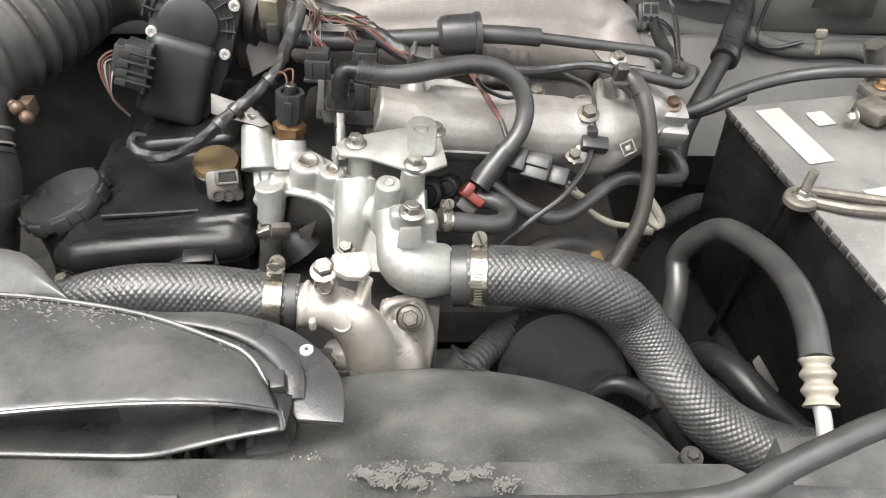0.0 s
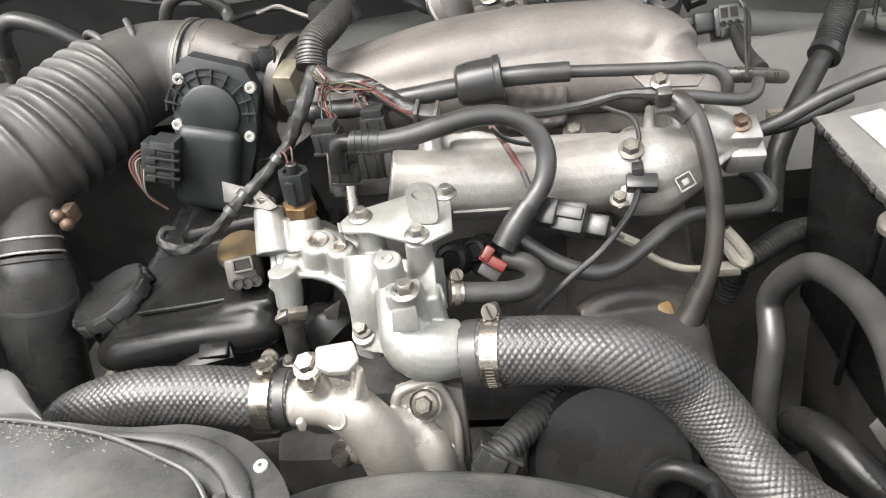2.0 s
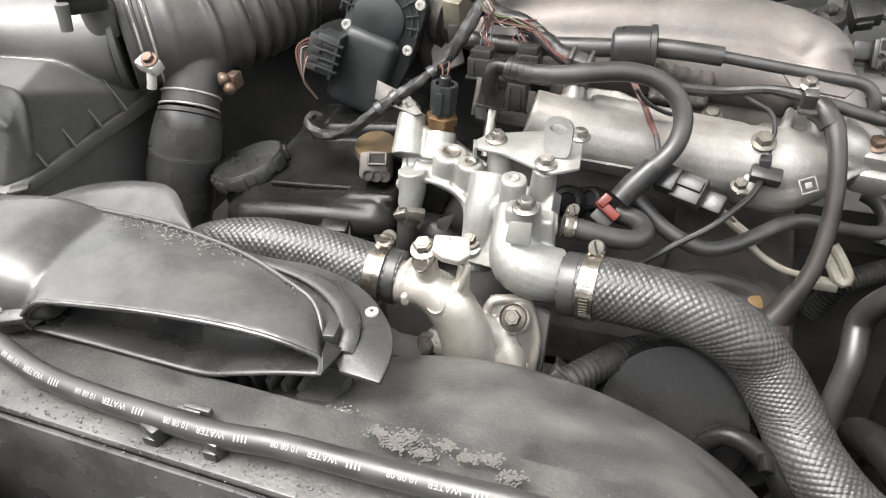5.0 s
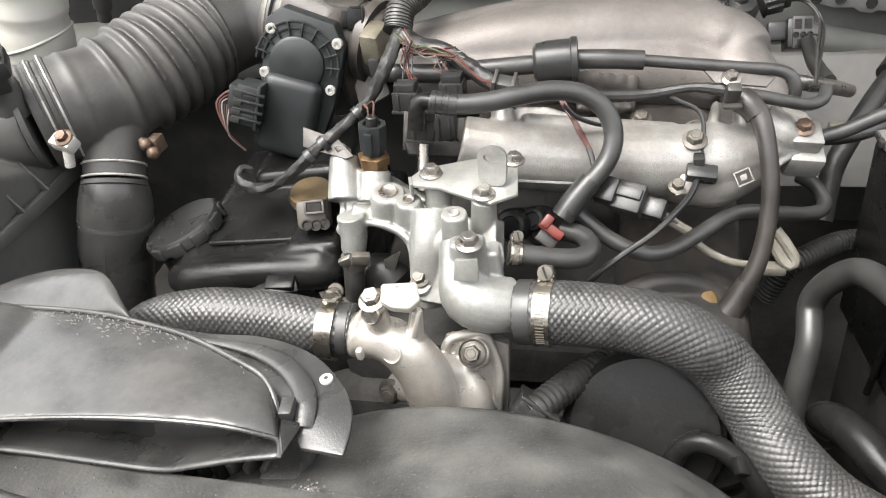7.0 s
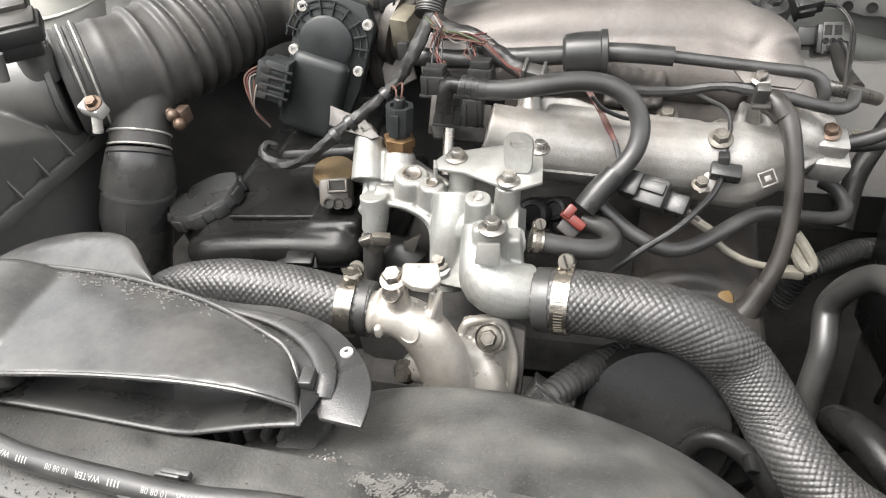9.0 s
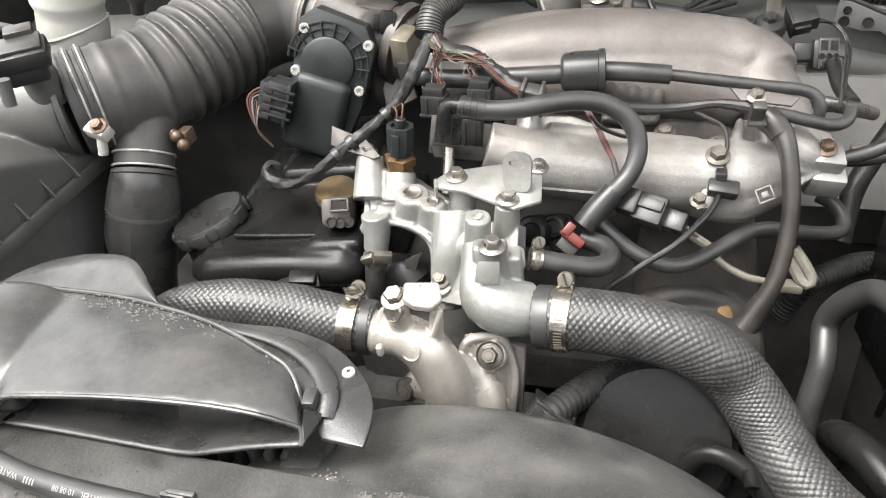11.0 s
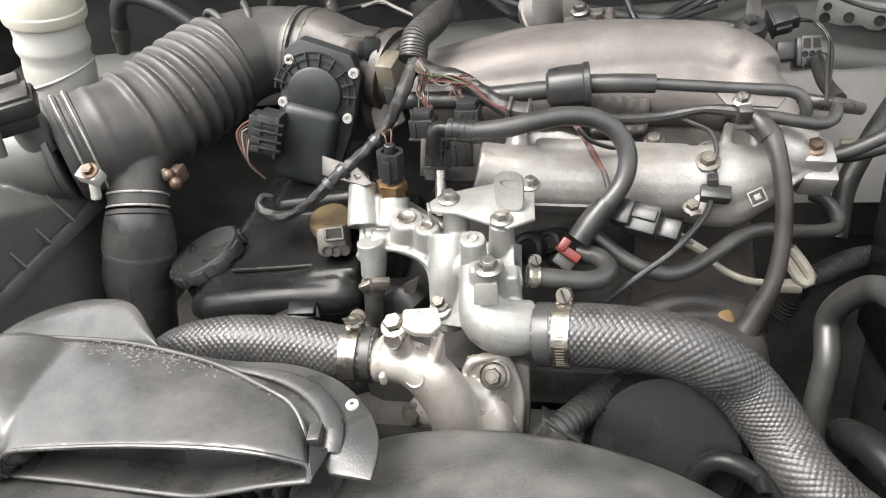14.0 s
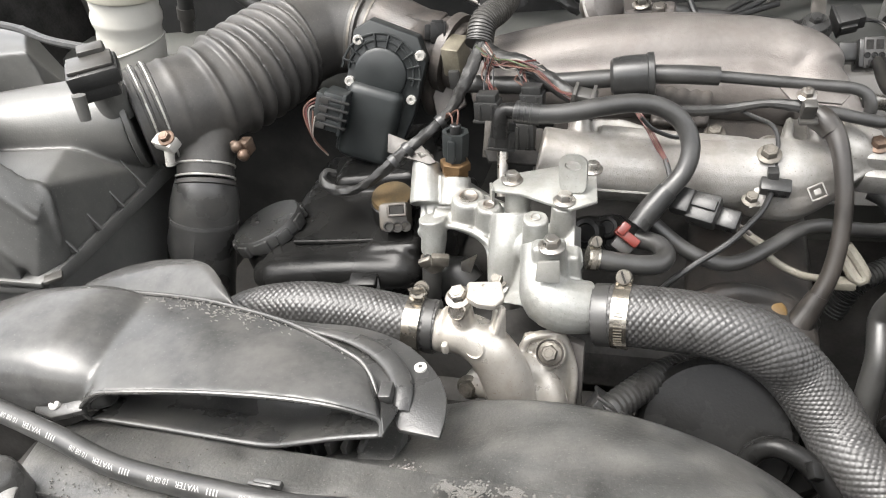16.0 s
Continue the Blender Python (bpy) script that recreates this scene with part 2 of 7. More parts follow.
def lathe(profile, at, axis=(0, 0, 1), m=24):
    """A turned shape: profile of (radius, height) along the axis."""
    a = np.linspace(0, 2 * np.pi, m, endpoint=False)
    p = np.array([[(r * np.cos(x), r * np.sin(x), h) for x in a] for r, h in profile])
    return moved(grid(p), Matrix.Translation(at) @ axes(axis))


def rod(a, b, r, r2=None, m=20):
    a, b = Vector(a), Vector(b)
    h = (b - a).length
    return lathe([(r, 0), (r if r2 is None else r2, h)], a, b - a, m)


def rbox(at, size, bevel=0.002, turn=None, segs=2):
    bm = bmesh.new()
    bmesh.ops.create_cube(bm, size=1)
    bmesh.ops.scale(bm, vec=size, verts=bm.verts)
    if bevel:
        bmesh.ops.bevel(bm, geom=bm.edges[:], offset=min(bevel, min(size) * 0.45), segments=segs, profile=0.5, affect="EDGES")
    bmesh.ops.transform(bm, matrix=Matrix.Translation(at) @ (turn or Matrix()), verts=bm.verts)
    bm.verts.index_update()
    out = [tuple(v.co) for v in bm.verts], [tuple(v.index for v in f.verts) for f in bm.faces]
    bm.free()
    return out


def slab(corners, thick, bevel=0.001, way=None):
    """A plate over a ring of corners in space, thickened against its normal (or along way)."""
    c = [Vector(p) for p in corners]
    nrm = Vector((0, 0, 0))
    for i in range(len(c)):
        nrm += c[i].cross(c[(i + 1) % len(c)])
    nrm.normalize()
    way = Vector(way).normalized() if way is not None else -nrm
    bm = bmesh.new()
    top = bm.faces.new([bm.verts.new(p) for p in c])
    ext = bmesh.ops.extrude_face_region(bm, geom=[top])
    bmesh.ops.translate(bm, vec=way * thick, verts=[v for v in ext["geom"] if isinstance(v, bmesh.types.BMVert)])
    bmesh.ops.recalc_face_normals(bm, faces=bm.faces[:])
    if bevel:
        bmesh.ops.bevel(bm, geom=bm.edges[:], offset=bevel, segments=2, profile=0.5, affect="EDGES", clamp_overlap=True)
    bm.verts.index_update()
    out = [tuple(v.co) for v in bm.verts], [tuple(v.index for v in f.verts) for f in bm.faces]
    bm.free()
    return out


def ball(at, r, m=14):
    k = np.linspace(0, np.pi, 9)[1:-1]
    return lathe([(1e-4, -r)] + [(r * np.sin(a), -r * np.cos(a)) for a in k] + [(1e-4, r)], at, m=m)


def hexbolt(at, axis=(0, 0, 1), r=0.0065, turn=0.3):
    """A flanged hexagon bolt head standing on at."""
    a = np.arange(6) * np.pi / 3 + turn
    head = np.array([[(q * np.cos(x), q * np.sin(x), h) for x in a] for q, h in ((r, 0.001), (r, r * 0.95), (r * 0.86, r * 1.15), (r * 0.5, r * 1.16))])
    flange = [(r * 1.42, 0), (r * 1.42, r * 0.18), (r * 1.1, r * 0.38)]
    return join(moved(grid(head), Matrix.Translation(at) @ axes(axis)), lathe(flange, at, axis, 20), lathe([(r * 0.55, r * 1.16), (r * 0.5, r * 1.22)], at, axis, 14))


def hull(pts):
    bm = bmesh.new()
    for p in pts:
        bm.verts.new(p)
    got = bmesh.ops.convex_hull(bm, input=bm.verts[:])
    bmesh.ops.delete(bm, geom=list({g for g in got["geom_interior"] + got["geom_unused"] if isinstance(g, bmesh.types.BMVert)}), context="VERTS")
    bm.verts.index_update()
    out = [tuple(v.co) for v in bm.verts], [tuple(v.index for v in f.verts) for f in bm.faces]
    bm.free()
    return out


def smooth(me, angle=35):
    for p in me.polygons:
        p.use_smooth = True
    me.set_sharp_from_angle(angle=radians(angle))


def part(name, shape, mat, parent=None, label="", blend=0.0, soften=4, sharp=35):
    """One mesh object, under a thing or a part. blend: cast pieces run into one another at that grain, in metres."""
    me = bpy.data.meshes.new(name)
    me.from_pydata(shape[0], [], shape[1])
    bm = bmesh.new(); bm.from_mesh(me)
    bmesh.ops.recalc_face_normals(bm, faces=bm.faces[:])
    bm.to_mesh(me); bm.free()
    smooth(me, 180 if blend else sharp)
    me.materials.append(mat)
    ob = new(name, me)
    if parent:
        ob.parent = parent
        if parent.type == "EMPTY":
            ob.matrix_parent_inverse = parent.matrix_basis.inverted()
    if blend:
        mod = ob.modifiers.new("blend", "REMESH")
        mod.mode, mod.voxel_size, mod.use_smooth_shade = "VOXEL", blend, True
        mod = ob.modifiers.new("soften", "SMOOTH")
        mod.factor, mod.iterations = 0.5, soften
    return tagged(ob, label) if label else ob


def thing(name, at, label, category, group=""):
    ob = new(name)
    ob.empty_display_size = 0.02
    ob.matrix_basis = Matrix.Translation(at)
    return tagged(ob, label, category, group)


def piece(name, shape, mat, label, category, group="", kind="", **k):
    """A thing that is one mesh."""
    return tagged(part(name, shape, mat, None, **k), label, category, group, kind)


def clamp(at, axis, r, screw, width=0.0125, name="hose_clamp", label="stainless worm-drive hose clamp on a coolant hose"):
    """A worm-drive clamp: a slotted band and a screw housing on the side of screw."""
    ob = thing(name, at, label, "hose clamp", "hose clamps")
    part("band", lathe([(r, -width / 2), (r + 0.0012, -width / 2), (r + 0.0012, width / 2), (r, width / 2)], at, axis, 48), BAND, ob)
    ax, s = Vector(axis).normalized(), Vector(screw)
    s = (s - ax * s.dot(ax)).normalized()
    side = ax.cross(s)
    top, k = Vector(at) + s * (r + 0.004), width / 0.0125
    part("screw_housing", join(rbox(top - s * 0.001, (width * 1.05, 0.013 * k, 0.006 * k), 0.002 * k, axes(s, ax)), lathe([(0.0052 * k, -0.007 * k), (0.0060 * k, -0.005 * k), (0.0060 * k, 0.003 * k), (0.0052 * k, 0.005 * k)], top, side, 20)), BAND, ob)
    screw_part = part("screw", lathe([(0.0035 * k, -0.011 * k), (0.0035 * k, 0.006 * k), (0.0060 * k, 0.006 * k), (0.0062 * k, 0.0085 * k), (0.0056 * k, 0.0097 * k), (0.003 * k, 0.010 * k)], top + s * 0.002 * k, side, 24), LEAD, ob)
    part("screw_slot", rbox(top + s * 0.002 * k + side * 0.0099 * k, (0.0016 * k, 0.0098 * k, 0.0008), 0, axes(side, ax + s * 0.4)), SOOT, screw_part)
    for k in range(17):
        a = -1.95 + k * 0.10
        d = s * math.cos(a - 0.5) - side * math.sin(a - 0.5)
        part("slot", rbox(Vector(at) + d * (r + 0.00135), (width * 0.50, 0.0007, 0.0006), 0, axes(d, ax + side * 0.15)), LEAD, ob)
    return ob


def plug(name, at, size, z, x, mat, label, group="electrical connectors", cat="connector", body=True):
    """A rectangular connector: shell, latch and collar. z: the way that its wires leave."""
    ob = thing(name, at, label, cat, group)
    t = axes(z, x)
    sx, sy, sz = size
    part("shell", join(rbox(at, (sx, sy, sz * 0.62), 0.0012, t), rbox(Vector(at) + t.to_3x3() @ Vector((0, 0, sz * 0.4)), (sx * 0.82, sy * 0.8, sz * 0.3), 0.001, t)), mat, ob)
    part("latch", rbox(Vector(at) + t.to_3x3() @ Vector((0, sy * 0.55, 0.0)), (sx * 0.4, sy * 0.18, sz * 0.5), 0.0006, t), mat, ob)
    part("collar", rbox(Vector(at) + t.to_3x3() @ Vector((0, 0, -sz * 0.3)), (sx * 1.12, sy * 1.12, sz * 0.1), 0.0008, t), mat, ob)
    for k in (-0.25, 0.25):
        part("rib", rbox(Vector(at) + t.to_3x3() @ Vector((sx * k, -sy * 0.52, 0)), (sx * 0.1, sy * 0.08, sz * 0.5), 0.0003, t), mat, ob)
    return ob

# ---- the setting: ground, body panels round the engine bay ----
piece("ground", ([(-60, -60, 0), (60, -60, 0), (60, 60, 0), (-60, 60, 0)], [(0, 1, 2, 3)]), ASPHALT, "grey asphalt ground under the vehicle", "ground", kind="structure")
piece("bay_floor", rbox((-0.155, 0.55, 0.27), (1.8, 1.3, 0.54), 0.01), SOOT, "dark grimy frame and axle mass under the engine", "bay floor", kind="structure")
piece("wall_firewall", join(rbox((-0.155, 1.16, 0.6), (1.88, 0.05, 1.04), 0.01), rbox((-0.155, 1.08, 0.93), (1.78, 0.12, 0.09), 0.03)), BODY, "dark grey painted firewall behind the engine", "firewall", kind="structure")
piece("wall_cowl", join(rbox((-0.155, 1.22, 1.17), (1.96, 0.22, 0.06), 0.02), rbox((-0.155, 1.11, 1.145), (1.86, 0.02, 0.03), 0.004)), PLASTIC, "black plastic windscreen cowl over the firewall", "cowl", kind="structure")
# Dark sheet added over the left firewall; its black stands in for shade.
piece("wall_firewall_shade", rbox((-0.375, 1.118, 0.70), (1.19, 0.03, 0.80), 0.012), FIREWALL_SHADE, "black sheet added over the left firewall in place of shade", "insulation mat", kind="structure")
piece("wall_bulkhead", slab([(0.20, 0.996, 0.912), (0.72, 0.996, 0.890), (0.72, 0.88, 0.775), (0.20, 0.88, 0.785)][::-1], 0.03, 0.004, (0, 1, 0)), PANEL, "dull grey painted lower bulkhead panel", "bulkhead", kind="structure")
piece("wall_inner_wing", rbox((0.76, 0.55, 0.55), (0.06, 1.3, 1.1), 0.015), BODY, "dark grey painted inner wing panel", "inner wing", kind="structure")
piece("wall_inner_wing", rbox((-1.07, 0.55, 0.55), (0.06, 1.3, 1.1), 0.015), BODY, "dark grey painted inner wing panel", "inner wing", kind="structure")
piece("wall_front", rbox((-0.155, -0.02, 0.45), (1.88, 0.1, 0.9), 0.015), BODY, "dark painted front panel below the radiator cover", "front panel", kind="structure")

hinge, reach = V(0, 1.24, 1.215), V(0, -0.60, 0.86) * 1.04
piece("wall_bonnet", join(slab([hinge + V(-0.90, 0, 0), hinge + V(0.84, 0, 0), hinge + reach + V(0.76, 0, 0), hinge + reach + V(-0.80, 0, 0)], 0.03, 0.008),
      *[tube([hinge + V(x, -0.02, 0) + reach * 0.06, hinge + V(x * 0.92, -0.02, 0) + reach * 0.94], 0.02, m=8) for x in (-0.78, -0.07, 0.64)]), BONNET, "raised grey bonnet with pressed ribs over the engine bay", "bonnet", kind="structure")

piece("wall_wing_apron", rbox((-1.06, 0.90, 0.95), (0.06, 0.56, 0.60), 0.02), SOOT, "black rear part of the inner wing", "inner wing", kind="structure")
# Plain wall added behind the camera, never in view, for reflections and bounce.
piece("wall_unseen", rbox((0, -2.9, 1.3), (14, 0.2, 2.6), 0.01), PLASTER, "plain grey wall added out of view, facing the vehicle", "wall", kind="structure")

# ---- engine block and valve covers ----
engine = thing("engine", (-0.03, 0.6, 0.54), "black grimy V engine block with dark valve covers", "engine")
part("block", join(rbox((-0.03, 0.68, 0.72), (0.30, 0.42, 0.36), 0.02), rbox((-0.03, 0.55, 0.80), (0.2, 0.16, 0.16), 0.02), rbox((-0.03, 0.50, 0.70), (0.36, 0.12, 0.30), 0.03)), SOOT, engine)
left_turn = pose(0, 0, 0, 0, -4, 3)
lc = V(-0.255, 0.595, 0.936)
cover = join(rbox(lc, (0.165, 0.215, 0.075), 0.016, left_turn, 4), rbox(lc + V(0.0, -0.004, -0.030), (0.190, 0.245, 0.030), 0.008, left_turn, 3),
             tube([(-0.3320, 0.4960, 0.9470), (-0.3150, 0.4910, 0.9510), (-0.2720, 0.4930, 0.9545), (-0.2283, 0.4975, 0.9560), (-0.1830, 0.5020, 0.9560), (-0.1740, 0.5120, 0.9520)], [0.015, 0.018, 0.018, 0.018, 0.018, 0.014], m=20),
             rbox(lc + V(0.005, 0.075, 0.030), (0.10, 0.12, 0.05), 0.012, left_turn, 3), rbox(lc + V(0.062, -0.055, 0.030), (0.055, 0.07, 0.030), 0.008, left_turn, 3))
part("valve_cover", cover, DARK, engine, "black valve cover with an oil filler", blend=0.0022, soften=2)
part("cover_skirt", join(rbox(lc + V(0.0, -0.002, -0.078), (0.185, 0.235, 0.075), 0.010, left_turn), rbox(lc + V(0.0, 0.0, -0.15), (0.21, 0.25, 0.10), 0.01, left_turn)), SOOT, engine, "grimy cylinder head below the cover")
part("cover_stiffener", tube([(-0.3000, 0.5160, 0.9735), (-0.2600, 0.5170, 0.9755), (-0.2200, 0.5200, 0.9765), (-0.1850, 0.5260, 0.9760)], 0.0022, m=8), DARK, engine)
right_turn = pose(0, 0, 0, 0, 22, 0)
rc = V(0.118, 0.60, 0.846)
part("valve_cover", join(rbox(rc, (0.13, 0.32, 0.10), 0.022, right_turn, 4), rbox(rc + V(0.0, -0.01, -0.02), (0.150, 0.34, 0.05), 0.014, right_turn, 3), tube([(0.0811, 0.5367, 0.9052), (0.1055, 0.5533, 0.9060), (0.1353, 0.5676, 0.8925), (0.1660, 0.5762, 0.8714), (0.1868, 0.5752, 0.8514)], 0.011, m=10), tube([(0.160, 0.55, 0.845), (0.170, 0.553, 0.86)], [0.030, 0.024], m=18)), HEAD, engine, "black valve cover with a raised rib", blend=0.0024, soften=3)
for q in ((-0.3390, 0.4850, 0.925), (-0.1640, 0.4900, 0.925), (-0.3420, 0.6100, 0.925)):
    part("cover_bolt", hexbolt(q, (0, 0, 1), 0.0055), LEAD, engine)
for q, r_ in (((-0.0141, 0.5374, 0.9821), 0.0125), ((0.0033, 0.5486, 0.9810), 0.0095), ((0.0071, 0.5437, 0.9677), 0.008)):
    part("block_boss", lathe([(r_ * 1.2, -0.04), (r_ * 1.2, -0.004), (r_, 0.0), (r_ * 0.7, 0.0005), (r_ * 0.6, -0.002), (0.0005, -0.002)], q, (-0.1, -0.8, 0.55), 22), DARK, engine, "dark round boss on the block")
cap_at, cap_ax = V(*(-0.3423, 0.5448, 0.9603)), Vector((-0.26, -0.02, 0.96)).normalized()
oil = thing("oil_filler_cap", cap_at, "black plastic oil filler cap with grips on the valve cover", "oil cap")
part("cap_disc", lathe([(0.036, 0), (0.039, 0.004), (0.039, 0.014), (0.037, 0.017), (0.02, 0.0175)], cap_at, cap_ax, 32), PLASTIC, oil)
part("neck", lathe([(0.028, -0.01), (0.028, 0.001)], cap_at, cap_ax, 24), PLASTIC, oil)
part("filler_neck", lathe([(0.055, -0.075), (0.040, -0.03), (0.036, -0.003), (0.033, 0.0)], cap_at, cap_ax, 32), DARK, engine, "cast oil filler neck")
for k in range(10):
    d = axes(cap_ax).to_3x3() @ Vector((math.cos(k * 0.628), math.sin(k * 0.628), 0))
    part("grip", rbox(Vector(cap_at) + d * 0.039 + cap_ax * 0.008, (0.005, 0.015, 0.013), 0.0015, axes(cap_ax, d)), PLASTIC, oil)

# ---- intake plenum ----
plenum = thing("intake_plenum", (0.0593, 0.6770, 1.0360), "weathered grey cast aluminium intake plenum over the engine", "intake plenum")
upper = [(-0.1735, 0.7142, 1.0629), (-0.1138, 0.7190, 1.0564), (-0.0399, 0.7398, 1.0550), (0.0443, 0.7598, 1.0475), (0.1218, 0.7746, 1.0366), (0.1702, 0.7660, 1.0272), (0.1875, 0.7482, 1.0212)]
part("upper_chamber", join(tube(upper, [0.022, 0.030, 0.038, 0.041, 0.041, 0.038, 0.030], m=24, flat=1.0),
     tube([(-0.1500, 0.7080, 1.0480), (-0.0900, 0.7080, 1.0400), (-0.0399, 0.7200, 1.0330), (0.0443, 0.7370, 1.0260), (0.1218, 0.7500, 1.0160), (0.1660, 0.7420, 1.0080)], [0.024, 0.030, 0.036, 0.038, 0.038, 0.032], m=24),
     tube([(-0.1500, 0.7300, 1.0720), (-0.0900, 0.7420, 1.0700), (-0.0300, 0.7620, 1.0660), (0.0443, 0.7800, 1.0570), (0.1218, 0.7950, 1.0450)], [0.014, 0.022, 0.026, 0.028, 0.026], m=20),
     tube([(0.1277, 0.7885, 1.0259), (0.1800, 0.7443, 1.0115), (0.2085, 0.7009, 0.9843)], [0.036, 0.034, 0.024], m=20),
     tube([(-0.0639, 0.7709, 1.0473), (0.0527, 0.8064, 1.0350), (0.1628, 0.8230, 1.0188)], [0.03, 0.036, 0.034], m=20)), PLENUM, plenum, "matt brownish grey cast chamber", blend=0.0026, soften=16)
low = [(-0.0638, 0.5968, 1.0282), (-0.0239, 0.6015, 1.0146), (0.0358, 0.6136, 1.0005), (0.1005, 0.6282, 0.9872), (0.1552, 0.6429, 0.9789), (0.1876, 0.6538, 0.9770)]
runner = join(tube(low, [0.026, 0.030, 0.031, 0.033, 0.034, 0.026], m=22), tube([(0.1154, 0.6205, 0.9700), (0.1552, 0.6317, 0.9646), (0.1926, 0.6518, 0.9719)], [0.018, 0.026, 0.022], m=18),
              tube([(0.1901, 0.6737, 1.0011), (0.2100, 0.6704, 0.9871), (0.2349, 0.6732, 0.9783)], [0.022, 0.022, 0.012], m=16))
runner = join(runner, slab([(0.1751, 0.6791, 1.0154), (0.2085, 0.6778, 1.0143), (0.2356, 0.6781, 1.0046), (0.2405, 0.6638, 0.9839), (0.2330, 0.6584, 0.9773), (0.2039, 0.6351, 0.9704), (0.1742, 0.6355, 0.9771)], 0.03, 0, (0, 0.7, -0.7)),
              slab([(-0.0399, 0.6279, 1.0478), (0.0102, 0.6409, 1.0396), (0.0403, 0.6423, 1.0265), (0.1556, 0.6661, 0.9999), (0.1552, 0.6493, 0.9871), (-0.0389, 0.6028, 1.0236)], 0.02, 0, (0, 0.7, -0.7)))
web = slab([(-0.0711, 0.7241, 1.0250), (0.2001, 0.7841, 0.9930), (0.1966, 0.7184, 0.9617), (-0.0633, 0.6634, 1.0028)], 0.012, 0)
for k in range(5):
    u = k / 4
    web = join(web, tube([V(*(0.0373, 0.7099, 1.0414)) * (1 - u) + V(*(0.0841, 0.7211, 1.0326)) * u, V(*(0.0376, 0.6605, 1.0222)) * (1 - u) + V(*(0.0797, 0.6706, 1.0143)) * u], 0.006, m=8))
# The web takes the darker throttle tone as shade put into its colour.
part("web", web, THROTTLE, plenum, "ribbed web between chamber and runner, darkened to stand for shade", blend=0.0026, soften=3)
runner = join(runner, hull([(0.1534, 0.6913, 1.0088), (0.2050, 0.7229, 1.0050), (0.2240, 0.7100, 0.9960), (0.2440, 0.6990, 0.9870), (0.2420, 0.6771, 0.9551), (0.2043, 0.6469, 0.9603), (0.1450, 0.6471, 1.0006), (0.1534, 0.6913, 0.97), (0.2420, 0.70, 0.95)]),
              tube([(0.1380, 0.6230, 1.0100), (0.1380, 0.6330, 0.9850)], [0.0125, 0.016], m=18),
              tube([(-0.0264, 0.6250, 1.0478), (-0.0260, 0.5938, 1.0127)], [0.0095, 0.013], m=18),
              tube([(-0.0100, 0.6180, 1.0330), (0.0300, 0.6260, 1.0240), (0.0800, 0.6380, 1.0120), (0.1200, 0.6480, 1.0020)], 0.012, m=16),
              tube([(0.1573, 0.6813, 1.0142), (0.1516, 0.6270, 1.0000)], 0.0045, m=10),
              tube([(0.1800, 0.6830, 1.0120), (0.1790, 0.6400, 0.9920)], 0.0045, m=10),
              tube([(0.2089, 0.6930, 1.0040), (0.2100, 0.6530, 0.9830)], 0.0045, m=10),
              tube([(0.1270, 0.6190, 1.0100), (0.1504, 0.6205, 1.0010), (0.1769, 0.6330, 0.9890), (0.2100, 0.6510, 0.9810), (0.2397, 0.6690, 0.9660)], 0.0045, m=10),
              tube([(0.1780, 0.6750, 1.0130), (0.1850, 0.6560, 0.9950), (0.1800, 0.6420, 0.9760)], [0.008, 0.010, 0.010], m=12))
part("runner_casting", runner, RUNNER, plenum, "brighter bare aluminium runner tube", blend=0.0020, soften=4)
part("parting_seam", join(tube([(-0.0228, 0.5954, 1.0384), (0.0186, 0.6026, 1.0305), (0.0621, 0.6108, 1.0196), (0.1055, 0.6209, 1.0093)], 0.0022, m=6), tube([(-0.0093, 0.5668, 1.0087), (0.0340, 0.5745, 1.0006), (0.0578, 0.5801, 0.9944)], 0.0014, m=6)), RUNNER, plenum)
for at, r in (((0.0912, 0.6612, 1.0119), 0.007), ((0.1413, 0.6562, 1.0029), 0.0065), ((0.1375, 0.6205, 1.0130), 0.0075), ((0.1246, 0.5962, 0.9818), 0.006)):
    part("bolt", hexbolt(at, (0.05, -0.35, 0.9), r), LEAD, plenum)
part("rusty_bolt", hexbolt((0.2310, 0.6672, 0.9955), (0.05, -0.35, 0.9), 0.0068), BROWN, plenum, "rusty bolt in the ear")
part("bolt_boss", lathe([(0.014, -0.02), (0.014, 0.0), (0.011, 0.001)], (0.1414, 0.6568, 1.0001), (0.05, -0.35, 0.9)), RUNNER, plenum)
part("bolt_boss", join(rbox((0.2318, 0.6700, 0.9830), (0.030, 0.028, 0.022), 0.004, pose(0, 0, 0, 20, 12, 10)), rbox((0.2330, 0.6660, 0.9640), (0.034, 0.026, 0.026), 0.005, pose(0, 0, 0, 20, 12, 10))), RUNNER, plenum, "squared cast ear")
part("cast_mark", lathe([(0.0125, -0.004), (0.0125, 0.0004), (0.0115, 0.0010), (0.0105, 0.0004), (0.002, 0.0003)], (0.1596, 0.7487, 1.0433), (0.25, -0.62, 0.75), 28), PLENUM, plenum)
sq = axes((0.30, -0.75, 0.6), (1, 0, 0.5))
part("cast_square", join(*[rbox(Vector((0.1792, 0.6113, 0.9811)) - sq.to_3x3() @ Vector((0, 0, 0.0003)) + sq.to_3x3() @ Vector(o), s, 0.0004, sq) for o, s in (((0, 0.006, 0), (0.015, 0.0014, 0.0006)), ((0, -0.006, 0), (0.015, 0.0014, 0.0006)), ((-0.007, 0, 0), (0.0014, 0.012, 0.0006)), ((0.007, 0, 0), (0.0014, 0.012, 0.0006)), ((0, 0, 0), (0.006, 0.005, 0.0005)))]), RUNNER, plenum)

